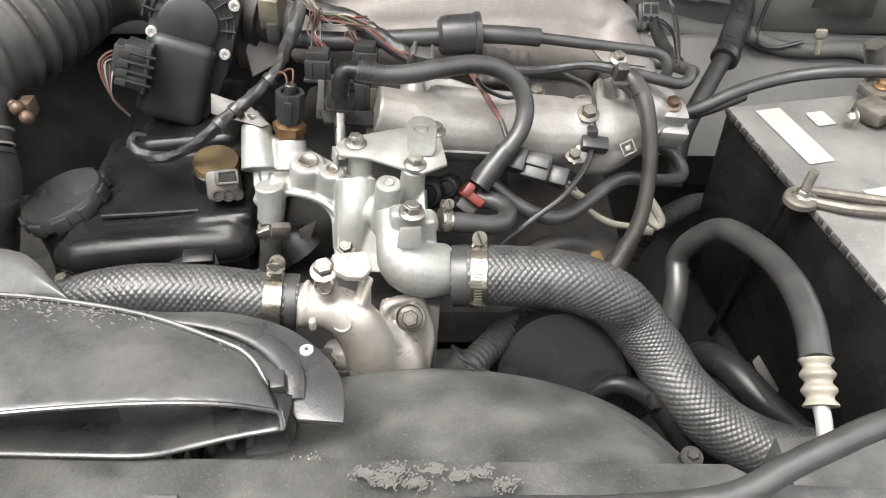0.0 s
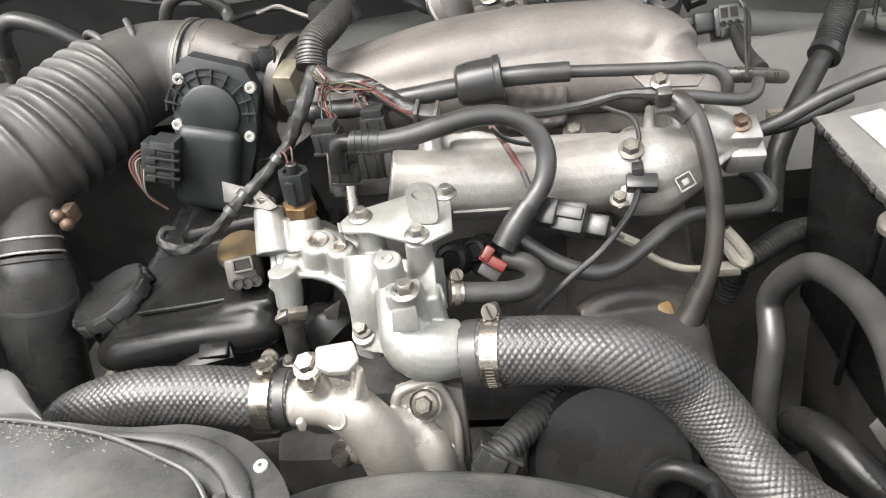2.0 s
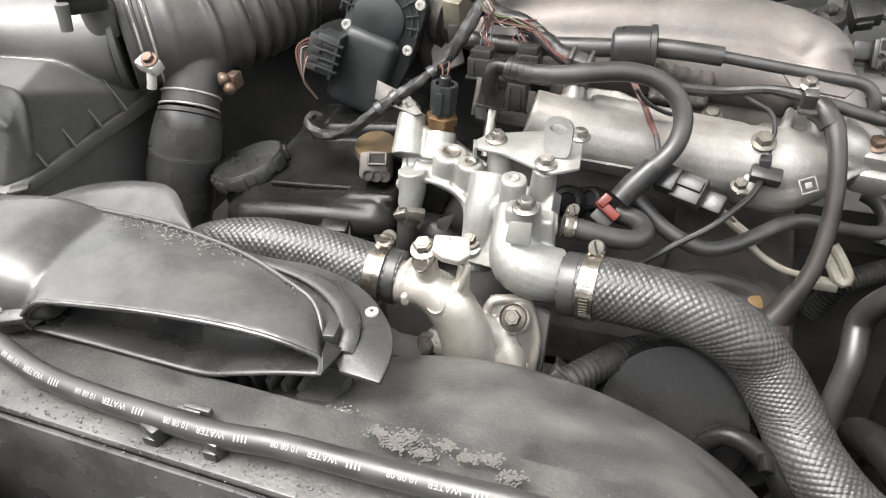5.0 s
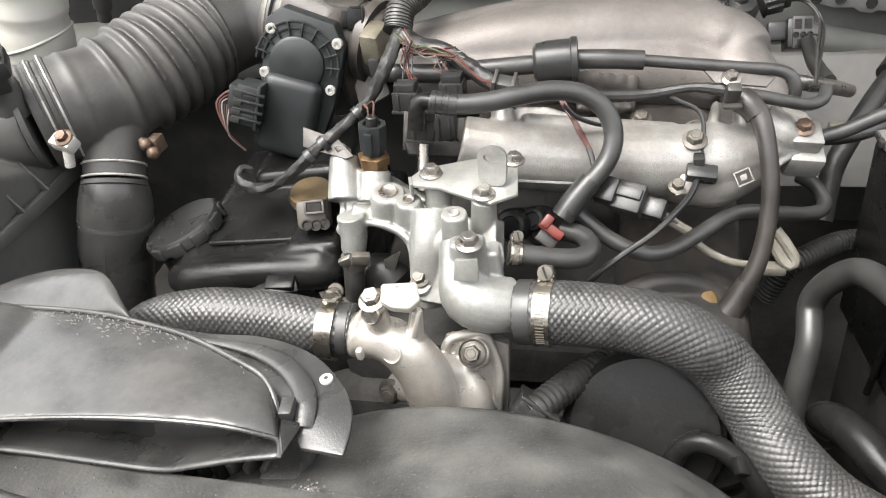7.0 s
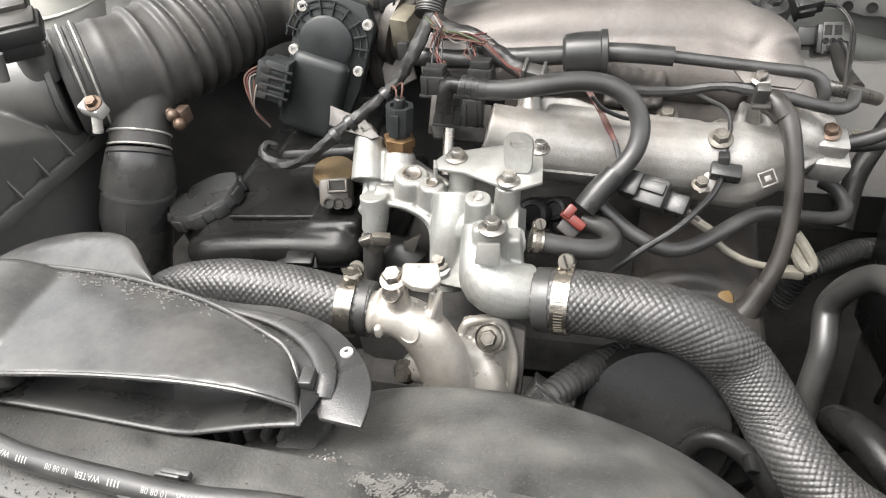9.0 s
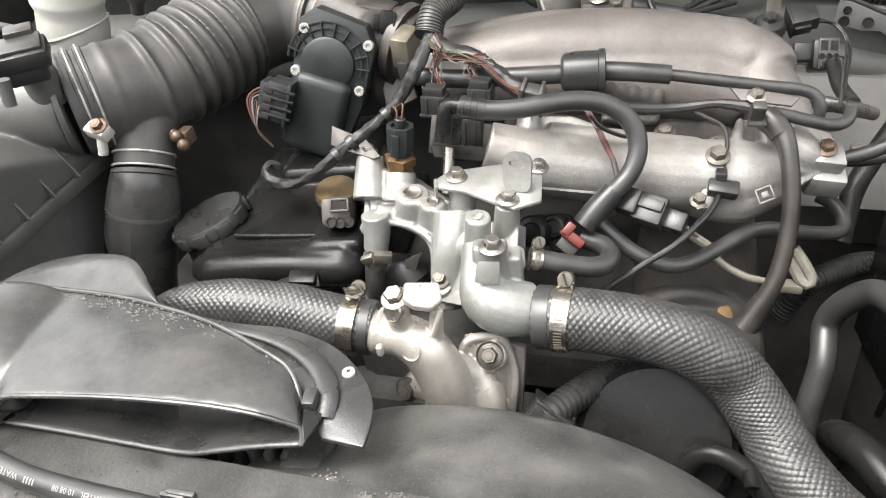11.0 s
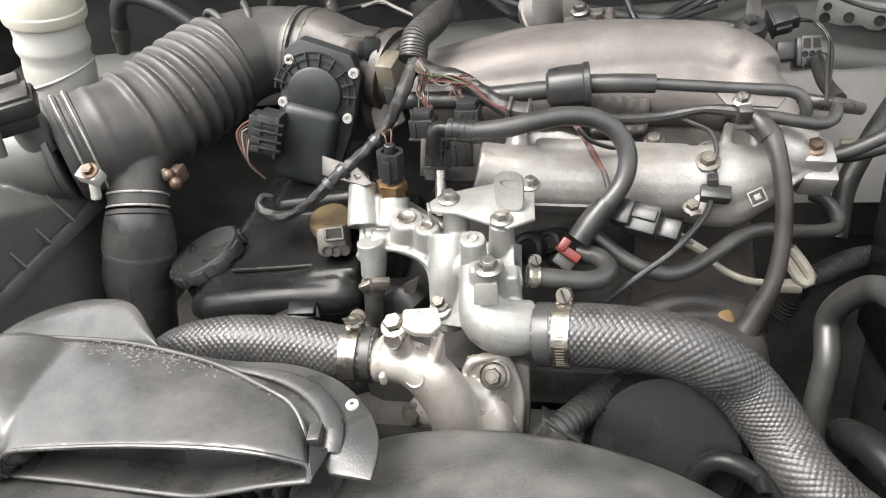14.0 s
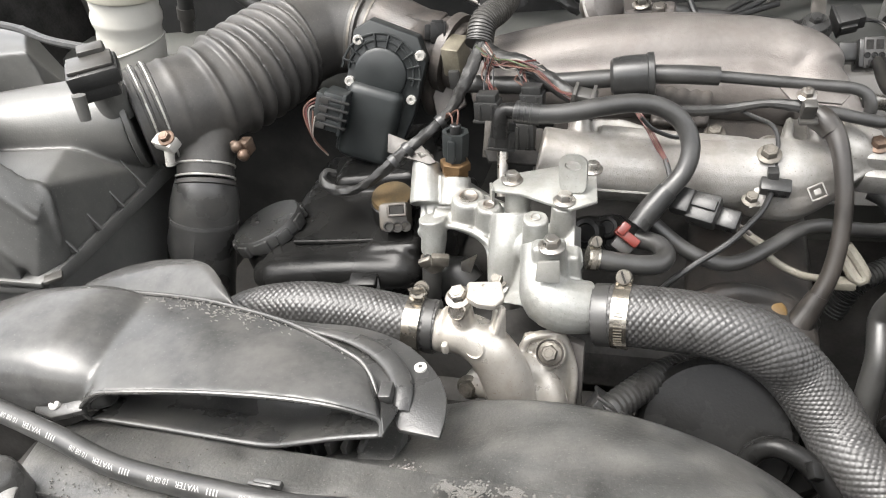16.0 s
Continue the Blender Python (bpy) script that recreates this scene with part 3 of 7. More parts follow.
# ---- throttle body ----
throttle = thing("throttle_assembly", (-0.2190, 0.7106, 1.0808), "grimy cast aluminium throttle with a black actuator", "throttle")
part("bore", join(tube([(-0.2637, 0.7517, 1.1045), (-0.2135, 0.7358, 1.0848), (-0.1621, 0.7243, 1.0701)], 0.036, m=24), rbox((-0.2029, 0.7167, 1.0637), (0.02, 0.05, 0.10), 0.008, pose(0, 0, 0, 10, 0, -10))), THROTTLE, throttle, blend=0.0026)
T1, T2, T3, T4 = V(*(-0.2557, 0.6719, 1.1173)), V(*(-0.1934, 0.6753, 1.0959)), V(*(-0.2698, 0.6588, 1.0787)), V(*(-0.2082, 0.6648, 1.0525))
tx = (T2 - T1 + T4 - T3); tx /= np.linalg.norm(tx)
ty = (T1 - T3 + T2 - T4); ty -= tx * (ty @ tx); ty /= np.linalg.norm(ty)
tn = np.cross(tx, ty)
mid = (T1 + T2 + T3 + T4) / 4


def on_cover(u, v, h=0.0):
    return mid + tx * u + ty * v + tn * h


turn_c = axes(tn, tx)
actuator = part("actuator_cover", join(slab([on_cover(*q) for q in ((-0.036, -0.10), (0.030, -0.10), (0.040, -0.04), (0.040, 0.018), (0.026, 0.040), (-0.026, 0.044), (-0.040, 0.03), (-0.037, -0.04))], 0.022, 0.002),
     lathe([(0.028, -0.004), (0.027, 0.005), (0.024, 0.007), (0.004, 0.0075)], on_cover(-0.003, -0.006), tn, 36),
     slab([on_cover(*q, 0.005) for q in ((-0.030, -0.096), (0.026, -0.096), (0.024, -0.02), (-0.027, -0.02))], 0.006, 0.0025)), SLATE, throttle, "black ribbed plastic actuator cover")
part("motor_case", rbox(on_cover(-0.003, -0.060, 0.001), (0.060, 0.084, 0.026), 0.011, turn_c, 4), SLATE, actuator, "rounded black motor housing")
for k in range(9):
    a = radians(8 + k * 20.5)
    part("rib", rbox(on_cover(-0.003 + 0.036 * math.cos(a), -0.006 + 0.034 * math.sin(a), 0.0015), (0.014, 0.0014, 0.005), 0.0004, turn_c @ pose(0, 0, 0, 0, 0, math.degrees(a))), SLATE, actuator)
for rr in (0.0345, 0.041):
    pts = [on_cover(-0.003 + rr * math.cos(radians(a)), -0.006 + rr * math.sin(radians(a)), 0.001) for a in range(-5, 186, 10)]
    part("rim", tube(pts, 0.0014, m=6), SLATE, actuator)
for q in (T1, T2, T3, T4):
    part("screw", lathe([(0.0052, -0.002), (0.0052, 0.0036), (0.0045, 0.0044), (0.0024, 0.0044), (0.0022, 0.0028), (0.0004, 0.0028)], q, tn, 18), WIRE_STEEL, throttle, "bright pan-head screw")
con = plug("throttle_connector", (-0.2821, 0.6352, 1.0579), (0.040, 0.03, 0.036), tn * 0 - tx, ty, SLATE, "black plastic connector on the throttle actuator")
for k in range(4):
    part("fin", rbox(V(*(-0.2821, 0.6352, 1.0579)) + ty * (0.014 - 0.009 * k) + tn * 0.016 + tx * 0.002, (0.030, 0.0025, 0.004), 0.0005, turn_c), PLASTIC, con)
    part("cavity", rbox(V(*(-0.2915, 0.6329, 1.0597)) + ty * (0.013 - 0.009 * k) + tn * 0.0155, (0.010, 0.005, 0.003), 0.0004, turn_c), SOOT, con)
for k in range(6):
    a = V(*(-0.2899, 0.6390, 1.0718)) + (V(*(-0.2953, 0.6238, 1.0500)) - V(*(-0.2899, 0.6390, 1.0718))) * k / 5
    bnd = V(*(-0.3092, 0.6167, 1.0646)) + V(0.002 * k, 0.001 * k, -0.001 * k)
    piece("sensor_wire", tube([a, (a + bnd) / 2 + V(-0.004, 0, 0.004), bnd, (-0.3036, 0.6112, 1.0379), (-0.2947, 0.6159, 1.0141)], 0.0011, m=6), (WIRE_B, WIRE_R, WIRE_W, WIRE_K, WIRE_B, WIRE_W)[k], "thin insulated wire looping from the throttle connector", "wire", "throttle wires")
part("side_plate", slab([(-0.2121, 0.7300, 1.0732), (-0.1832, 0.7390, 1.0714), (-0.1644, 0.7100, 1.0207), (-0.1944, 0.6930, 1.0105)], 0.010, 0.002), PLENUM, throttle, "machined flat face of the throttle")
part("bore_flange", lathe([(0.030, -0.006), (0.043, -0.005), (0.043, 0.005), (0.030, 0.006)], (-0.1760, 0.7275, 1.0740), (0.93, -0.25, -0.27), 40), THROTTLE, throttle, "cast flange")
part("bore_web", join(rbox((-0.2250, 0.7330, 1.1060), (0.020, 0.020, 0.016), 0.003, pose(0, 0, 0, 0, 18, -14)), rbox((-0.1900, 0.7250, 1.0960), (0.024, 0.026, 0.014), 0.003, pose(0, 0, 0, 0, 18, -14))), PLENUM, throttle)
part("top_lug", rbox((-0.2076, 0.7335, 1.1044), (0.05, 0.03, 0.03), 0.005, pose(0, 0, 0, 0, 10, -10)), THROTTLE, throttle)
part("spring_box", rbox((-0.1630, 0.6958, 1.0851), (0.020, 0.03, 0.034), 0.003, pose(0, 0, 0, 10, 6, -8)), ZINC, throttle, "stained tan metal valve body")
part("solenoid", rbox((-0.1631, 0.6875, 1.0660), (0.012, 0.02, 0.02), 0.002), PLASTIC, throttle)
plug("position_sensor", (-0.1859, 0.7143, 1.1030), (0.034, 0.02, 0.024), (-1, -0.3, 0.2), (0.2, -0.9, 0.4), DARK, "black plastic sensor on top of the throttle body")

# ---- water outlet housing ----
housing = thing("water_outlet_housing", (-0.0719, 0.4888, 0.9960), "bright cast aluminium water outlet housing with bosses and elbow", "coolant housing")
casting = join(
    tube([(-0.1434, 0.5440, 1.0001), (-0.1140, 0.5330, 0.9953), (-0.0780, 0.5142, 0.9941), (-0.0444, 0.4888, 0.9994)], [0.014, 0.015, 0.017, 0.017], m=20, flat=0.8),
    tube([(-0.0723, 0.5161, 1.0142), (-0.0737, 0.4964, 0.9897), (-0.0793, 0.4836, 0.9421)], [0.019, 0.0175, 0.0165], m=18),
    slab([(-0.1585, 0.5342, 1.0120), (-0.1561, 0.5178, 1.0001), (-0.1242, 0.5176, 0.9976), (-0.1012, 0.5084, 0.9948), (-0.0888, 0.4948, 0.9883), (-0.0883, 0.4715, 0.9531), (-0.0522, 0.4490, 0.9694), (-0.0130, 0.4666, 0.9945), (-0.0152, 0.4988, 1.0181), (-0.0491, 0.5104, 1.0123), (-0.0659, 0.5232, 1.0167), (-0.1014, 0.5435, 1.0127), (-0.1309, 0.5614, 1.0162), (-0.1577, 0.5593, 1.0183)][::-1], 0.028, 0, (0.05, 0.75, -0.62)),
    slab([(-0.1691, 0.5589, 1.0284), (-0.1634, 0.5223, 0.9992), (-0.1256, 0.5215, 0.9965), (-0.0952, 0.5121, 0.9932), (-0.0839, 0.4974, 0.9824), (-0.0775, 0.5157, 0.9992), (-0.0867, 0.5396, 1.0072), (-0.1309, 0.5640, 1.0195)][::-1], 0.03, 0, (0.05, 0.75, -0.62)),
    tube([(-0.1546, 0.5149, 1.0024), (-0.1222, 0.5132, 1.0011), (-0.0993, 0.5040, 0.9984), (-0.0876, 0.4919, 0.9908), (-0.0867, 0.4755, 0.9693)], 0.0032, m=8),
    slab([(-0.1690, 0.5404, 1.0125), (-0.1590, 0.5300, 0.9975), (-0.1366, 0.5221, 0.9975), (-0.1027, 0.5094, 0.9935), (-0.0938, 0.5023, 0.9847), (-0.0925, 0.4893, 0.9590), (-0.0719, 0.4826, 0.9586), (-0.0630, 0.5064, 1.0090), (-0.0760, 0.5230, 1.0110), (-0.1180, 0.5440, 1.0130), (-0.1640, 0.5530, 1.0140)], 0.026, 0, (0.27, 0.86, -0.42)),
    hull([(-0.1720, 0.5560, 1.0120), (-0.1640, 0.5330, 1.0080), (-0.1250, 0.5230, 1.0050), (-0.0800, 0.5060, 1.0080), (-0.0640, 0.5180, 1.0120), (-0.0800, 0.5350, 1.0110), (-0.1250, 0.5690, 1.0110), (-0.1680, 0.5720, 1.0120), (-0.1600, 0.5400, 0.9900), (-0.1200, 0.5300, 0.9880), (-0.0800, 0.5150, 0.9880), (-0.1300, 0.5650, 0.9850)]),
    tube([(-0.1366, 0.5200, 0.9985), (-0.1150, 0.5125, 0.9970), (-0.1010, 0.5070, 0.9930), (-0.0935, 0.5000, 0.9840), (-0.0925, 0.4880, 0.9610)], 0.0026, m=8),
    rbox((-0.1478, 0.5135, 0.9985), (0.026, 0.020, 0.010), 0.004, pose(0, 0, 0, 10, 0, -8), 3),
    tube([(-0.1614, 0.5610, 1.0392), (-0.1585, 0.5336, 1.0112)], [0.013, 0.0155], m=18),
    tube([(-0.1339, 0.5553, 1.0268), (-0.1329, 0.5397, 1.0064)], [0.0145, 0.017], m=18),
    tube([(-0.1614, 0.5594, 1.0371), (-0.1608, 0.5447, 1.0096)], [0.0125, 0.015], m=18),
    tube([(-0.1349, 0.5566, 1.0290), (-0.1384, 0.5468, 1.0013)], [0.0135, 0.016], m=18),
    tube([(-0.1467, 0.5136, 1.0103), (-0.1469, 0.5108, 0.9934), (-0.1499, 0.5072, 0.9766)], [0.0125, 0.0120, 0.0112], m=18),
    tube([(-0.1483, 0.5214, 1.0076), (-0.1224, 0.5261, 0.9974), (-0.0910, 0.5113, 0.9900), (-0.0821, 0.4964, 0.9769)], 0.0075, m=12),
    lathe([(0.0175, -0.024), (0.0150, -0.003), (0.0135, 0.0)], (-0.1142, 0.5289, 1.0240), (0.12, -0.06, 1), 24),
    lathe([(0.0140, -0.024), (0.0114, -0.003), (0.0100, 0.0)], (-0.0928, 0.5179, 1.0232), (0.12, -0.06, 1), 24),
    lathe([(0.0115, -0.05), (0.0104, -0.002), (0.0098, 0.0)], (-0.0427, 0.4801, 1.0383), (0.12, -0.03, 1), 24),
    lathe([(0.012, -0.05), (0.010, -0.001)], (-0.0235, 0.5025, 1.0371), (0.12, 0.0, 1), 20),
    lathe([(0.012, -0.05), (0.011, -0.001)], (-0.0677, 0.5287, 1.0365), (0.12, 0.0, 1), 20),
    tube([(-0.0372, 0.4677, 1.0197), (-0.0347, 0.4506, 1.0051), (-0.0298, 0.4380, 0.9917), (-0.0163, 0.4372, 0.9840), (0.0017, 0.4453, 0.9770)], [0.017, 0.018, 0.0215, 0.0222, 0.0212], m=24),
    rbox(V(*(-0.0274, 0.4429, 1.0206)) + V(0, 0.008, -0.004), (0.026, 0.018, 0.036), 0.004, pose(0, 0, 0, -8, 0, 6)),
    rod((-0.0265, 0.4634, 1.0089), (-0.0061, 0.4702, 1.0075), 0.0085),
    rbox((-0.0159, 0.4604, 0.9999), (0.02, 0.02, 0.04), 0.003, pose(0, 0, 0, -5, 0, 8)),
)
part("casting", casting, CAST, housing, blend=0.0013, soften=2)
for at, r in (((-0.1140, 0.5288, 1.0247), 0.0085), ((-0.0927, 0.5179, 1.0239), 0.0055), ((-0.0426, 0.4797, 1.0386), 0.0042)):
    part("bore", lathe([(r, -0.003), (r, 0.0008), (r * 0.85, 0.001), (r * 0.6, -0.0005), (0.0003, -0.0006)], at, (0.12, -0.06, 1), 22), STEEL, housing, "dull machined bore")
plate = [(-0.0901, 0.5285, 1.0400), (-0.0834, 0.5403, 1.0400), (-0.0270, 0.5598, 1.0400), (-0.0048, 0.5587, 1.0400), (0.0037, 0.5034, 1.0400), (-0.0157, 0.4909, 1.0400), (-0.0254, 0.4940, 1.0400), (-0.0620, 0.5120, 1.0400), (-0.0850, 0.5158, 1.0400)]
part("bracket_plate", slab(plate[::-1], 0.0032, 0.001), CAST, housing, "flat silver steel bracket plate")
part("bracket_skirt", slab([(-0.0901, 0.5285, 1.0400), (-0.0850, 0.5158, 1.0400), (-0.0875, 0.5190, 1.0260), (-0.0924, 0.5307, 1.0260)], 0.0025, 0.0005), CAST, housing)
e1, e2 = V(*(-0.0298, 0.5146, 1.0410)), V(*(-0.0064, 0.5108, 1.0410))
up = V(0.05, 0.25, 1.0); up /= np.linalg.norm(up)
ex = (e2 - e1); wid = np.linalg.norm(ex); ex /= wid
def on_tab(u, v, h=0.0):
    return e1 + ex * (wid * 0.5 + u) + up * v + np.cross(ex, up) * h


outer = []
for a in np.linspace(0, 2 * np.pi, 48, endpoint=False):
    u, v = math.cos(a), math.sin(a)
    n_ = 5.0 if v < 0 else 2.6
    h_ = 0.0225 if v < 0 else 0.0100
    k_ = (abs(u / (wid / 2)) ** n_ + abs(v / h_) ** n_) ** (-1 / n_)
    outer.append((u * k_, 0.0225 + v * k_))
inner = [(0.0070 * math.cos(a), 0.0232 + 0.0040 * math.sin(a)) for a in np.linspace(0, 2 * np.pi, 48, endpoint=False)]
nt = len(outer)
tv = [tuple(on_tab(*q, h)) for h in (0.0, -0.0034) for ring in (outer, inner) for q in ring]
tf = []
for i in range(nt):
    j = (i + 1) % nt
    tf += [(i, j, nt + j, nt + i), (2 * nt + j, 2 * nt + i, 3 * nt + i, 3 * nt + j), (j, i, 2 * nt + i, 2 * nt + j), (nt + i, nt + j, 3 * nt + j, 3 * nt + i)]
part("lifting_tab", (tv, tf), CAST, housing, "upright silver tab with an oval hole")
for at, r in (((-0.0729, 0.5307, 1.0410), 0.0066), ((-0.0226, 0.5003, 1.0410), 0.0066), ((-0.0235, 0.4428, 1.0379), 0.0072), ((-0.0062, 0.5486, 1.0410), 0.0062), ((-0.1619, 0.5587, 1.0450), 0.0062)):
    part("bolt", hexbolt(at, (0.12, -0.03, 1), r), STEEL, housing)
part("bolt", hexbolt((-0.0807, 0.4763, 0.9725), (-0.1, -0.45, 0.9), 0.0058), LEAD, housing, "dull bolt at the foot of the housing")
part("foot_washer", lathe([(0.010, -0.03), (0.010, 0), (0.008, 0.001)], (-0.0813, 0.4757, 0.9686), (-0.1, -0.45, 0.9)), CAST, housing)
part("boss_face", slab([(-0.0330, 0.4339, 1.0321), (-0.0169, 0.4385, 1.0301), (-0.0170, 0.4325, 1.0123), (-0.0357, 0.4283, 1.0162)], 0.004, 0.0015), CAST, housing)
sender = thing("temperature_sender", (-0.1339, 0.5616, 1.0349), "brass temperature sender with black plug in the housing", "sensor")
part("hex_base", lathe([(0.0125, -0.004), (0.0125, 0.006), (0.0145, 0.007), (0.0145, 0.014), (0.011, 0.016)], (-0.1339, 0.5569, 1.0288), (0.14, 0.1, 1), 6), BRASS, sender, "brown tarnished brass hexagon")
sdx = Vector((0.14, 0.1, 1)).normalized()
part("plug", join(lathe([(0.0100, 0.014), (0.0100, 0.020), (0.0122, 0.021), (0.0128, 0.042), (0.0122, 0.044), (0.0085, 0.044), (0.0082, 0.041), (0.0005, 0.041)], (-0.1339, 0.5569, 1.0288), sdx, 8), rbox(Vector((-0.1339, 0.5569, 1.0288)) + sdx * 0.030 + Vector((0.0, -0.012, 0.001)), (0.007, 0.004, 0.020), 0.001, axes(sdx, (1, 0, 0)))), SLATE, sender, "slate black eight-sided plug")
part("wire_seal", lathe([(0.0050, 0.040), (0.0050, 0.050), (0.0042, 0.051), (0.0005, 0.051)], (-0.1339, 0.5569, 1.0288), sdx, 14), WIRE_K, sender, "rubber seal of the plug")
for dx_, dz_ in ((-0.0022, 0.0), (0.0020, 0.003)):
    part("lead", tube([(-0.1275 + dx_, 0.5618, 1.0780), (-0.1272 + dx_ * 1.6, 0.5660, 1.0850 + dz_), (-0.1330 + dx_ * 2, 0.5740, 1.0830 + dz_), (-0.1440, 0.5860, 1.0720)], 0.0009, m=8), WIRE_B, sender, "thin brown lead")

# ---- lower outlet pipe ----
outlet = thing("coolant_pipe", (-0.0607, 0.3933, 0.9363), "stained cast aluminium coolant pipe curving down to a flange", "coolant pipe")
pipe = join(tube([(-0.1170, 0.3894, 0.9952), (-0.1000, 0.3882, 0.9944), (-0.0833, 0.3911, 0.9889), (-0.0690, 0.3911, 0.9769), (-0.0589, 0.3905, 0.9512), (-0.0551, 0.3872, 0.9150), (-0.0574, 0.3871, 0.8739), (-0.0590, 0.3871, 0.8300)], [0.0160, 0.0160, 0.0172, 0.0188, 0.0200, 0.0196, 0.0195, 0.020], m=32),
            tube([(-0.0560, 0.4010, 0.9560), (-0.0400, 0.4100, 0.9330), (-0.0330, 0.4060, 0.9130), (-0.0330, 0.4020, 0.8800), (-0.0370, 0.4000, 0.8350)], [0.008, 0.013, 0.0175, 0.019, 0.019], m=24),
            slab([(-0.0455, 0.4185, 0.9621), (-0.0192, 0.4318, 0.9572), (-0.0100, 0.4227, 0.9204), (-0.0170, 0.4147, 0.8700), (-0.0477, 0.4042, 0.8447), (-0.0520, 0.4070, 0.9394)][::-1], 0.011, 0),
            tube([(-0.0490, 0.4140, 0.9545), (-0.0438, 0.4185, 0.9630), (-0.0330, 0.4245, 0.9625), (-0.0205, 0.4306, 0.9580), (-0.0150, 0.4290, 0.9440), (-0.0105, 0.4222, 0.9210), (-0.0145, 0.4150, 0.8850), (-0.0170, 0.4125, 0.8600)], 0.0038, m=12),
            lathe([(0.0128, -0.014), (0.0128, 0.0005), (0.0115, 0.002)], (-0.0268, 0.4165, 0.9505), (0.05, -0.70, 0.66), 26),
            tube([(-0.0836, 0.3895, 1.0210), (-0.0850, 0.3905, 0.9900)], [0.0085, 0.0105], m=16),
            tube([(-0.0570, 0.3990, 1.0130), (-0.0600, 0.3935, 0.9900)], [0.0048, 0.0066], m=12),
            tube([(-0.0590, 0.3950, 0.9300), (-0.0800, 0.3985, 0.9270), (-0.0905, 0.4020, 0.9230)], [0.012, 0.0125, 0.0125], m=16),
            tube([(-0.1035, 0.3893, 0.9955), (-0.1005, 0.3893, 0.9949)], [0.0182, 0.0180], m=28),
            rbox((-0.0928, 0.3662, 0.9985), (0.005, 0.006, 0.010), 0.001))
part("pipe", pipe, PIPE_CAST, outlet, blend=0.0013, soften=4)
part("bracket", join(slab([(-0.0815, 0.4025, 1.0285), (-0.0570, 0.4085, 1.0262), (-0.0523, 0.3975, 1.0185), (-0.0580, 0.3880, 1.0180), (-0.0700, 0.3845, 1.0225), (-0.0780, 0.3865, 1.0270)], 0.0075, 0.0022)), PIPE_CAST, outlet, "small flat cast platform")
part("bracket_nib", slab([(-0.0558, 0.3958, 1.0180), (-0.0528, 0.3980, 1.0160), (-0.0592, 0.3900, 0.9950), (-0.0628, 0.3884, 0.9972)], 0.006, 0.0015), PIPE_CAST, outlet)
part("ejector_mark", lathe([(0.0078, -0.003), (0.0078, 0.0010), (0.0070, 0.0014), (0.0064, 0.0007), (0.0004, 0.0006)], (-0.0738, 0.3762, 0.9895), (-0.06, -0.90, 0.42), 28), PIPE_CAST, outlet, "round cast mark")
part("plug_stub", lathe([(0.0072, -0.010), (0.0072, 0.002), (0.0062, 0.003), (0.0058, 0.0022), (0.0005, 0.0022)], (-0.0838, 0.3825, 1.0215), (-0.05, -0.85, 0.45), 24), STEEL, outlet, "dull round plug below the bolt")
part("bolt", hexbolt((-0.0842, 0.3905, 1.0275), (0.0, -0.25, 0.96), 0.0072), STEEL, outlet, "zinc-plated bolt with flange")
part("bolt_recess", lathe([(0.0112, -0.001), (0.0112, 0.0022), (0.0105, 0.0027), (0.0088, 0.0012), (0.0004, 0.0012)], (-0.0268, 0.4158, 0.9515), (0.05, -0.70, 0.66), 26), THROTTLE, outlet, "darker spot face round the bolt")
part("bolt", hexbolt((-0.0264, 0.4147, 0.9527), (0.05, -0.70, 0.66), 0.0068), LEAD, outlet, "dull bolt through the flange")
part("bolt", hexbolt((-0.0915, 0.3925, 0.9275), (-0.1, -0.85, 0.4), 0.0075), LEAD, outlet, "oily dark bolt beside the pipe")
part("gasket_flange", slab([(-0.0300, 0.4431, 0.9530), (-0.0030, 0.4442, 0.9412), (-0.0075, 0.4290, 0.8800), (-0.0160, 0.4223, 0.8583), (-0.0420, 0.4223, 0.8583)], 0.01, 0.002), PLENUM, outlet)



# ---- braided coolant hoses ----
def braid(columns, pitch, amp):
    """A plaited cover: two sets of strands winding opposite ways, one set lying higher, worn flat in places."""
    def wave(s, a):
        k = columns * a / (2 * np.pi)
        p, q = s / pitch + 0.5 * k, s / pitch - 0.5 * k
        one, two = np.abs(np.sin(np.pi * p)), np.abs(np.sin(np.pi * q))
        worn = 0.82 + 0.18 * np.sin(s * 61 + 2 * a) * np.sin(s * 23 - a)
        return amp * worn * (one ** 0.6 * (0.30 + 0.70 * two ** 0.8) - 0.45)
    return wave


right_path = [(0.0073, 0.4402, 0.9743), (0.0397, 0.4390, 0.9765), (0.0972, 0.4362, 0.9733), (0.1344, 0.4344, 0.9576), (0.1590, 0.4317, 0.9326), (0.1795, 0.4146, 0.9100), (0.1978, 0.3872, 0.8940), (0.2330, 0.3579, 0.8776), (0.2814, 0.3404, 0.8700), (0.3453, 0.3339, 0.8740)]
hose = thing("radiator_hose", right_path[4], "thick black braided upper radiator hose curving to the radiator", "hose", "coolant hoses")
part("hose_wall", tube(right_path, 0.0240, m=264, step=0.0007, wave=braid(42, 0.0050, 0.0012)), BRAID, hose, sharp=80)
left_path = [(-0.1071, 0.3918, 0.9946), (-0.1322, 0.3903, 0.9983), (-0.1763, 0.3910, 1.0039), (-0.2228, 0.3869, 1.0082), (-0.2685, 0.3799, 1.0014), (-0.3020, 0.3722, 0.9776)]
hose2 = thing("coolant_hose", left_path[2], "black braided coolant hose running under the intake snorkel", "hose", "coolant hoses")
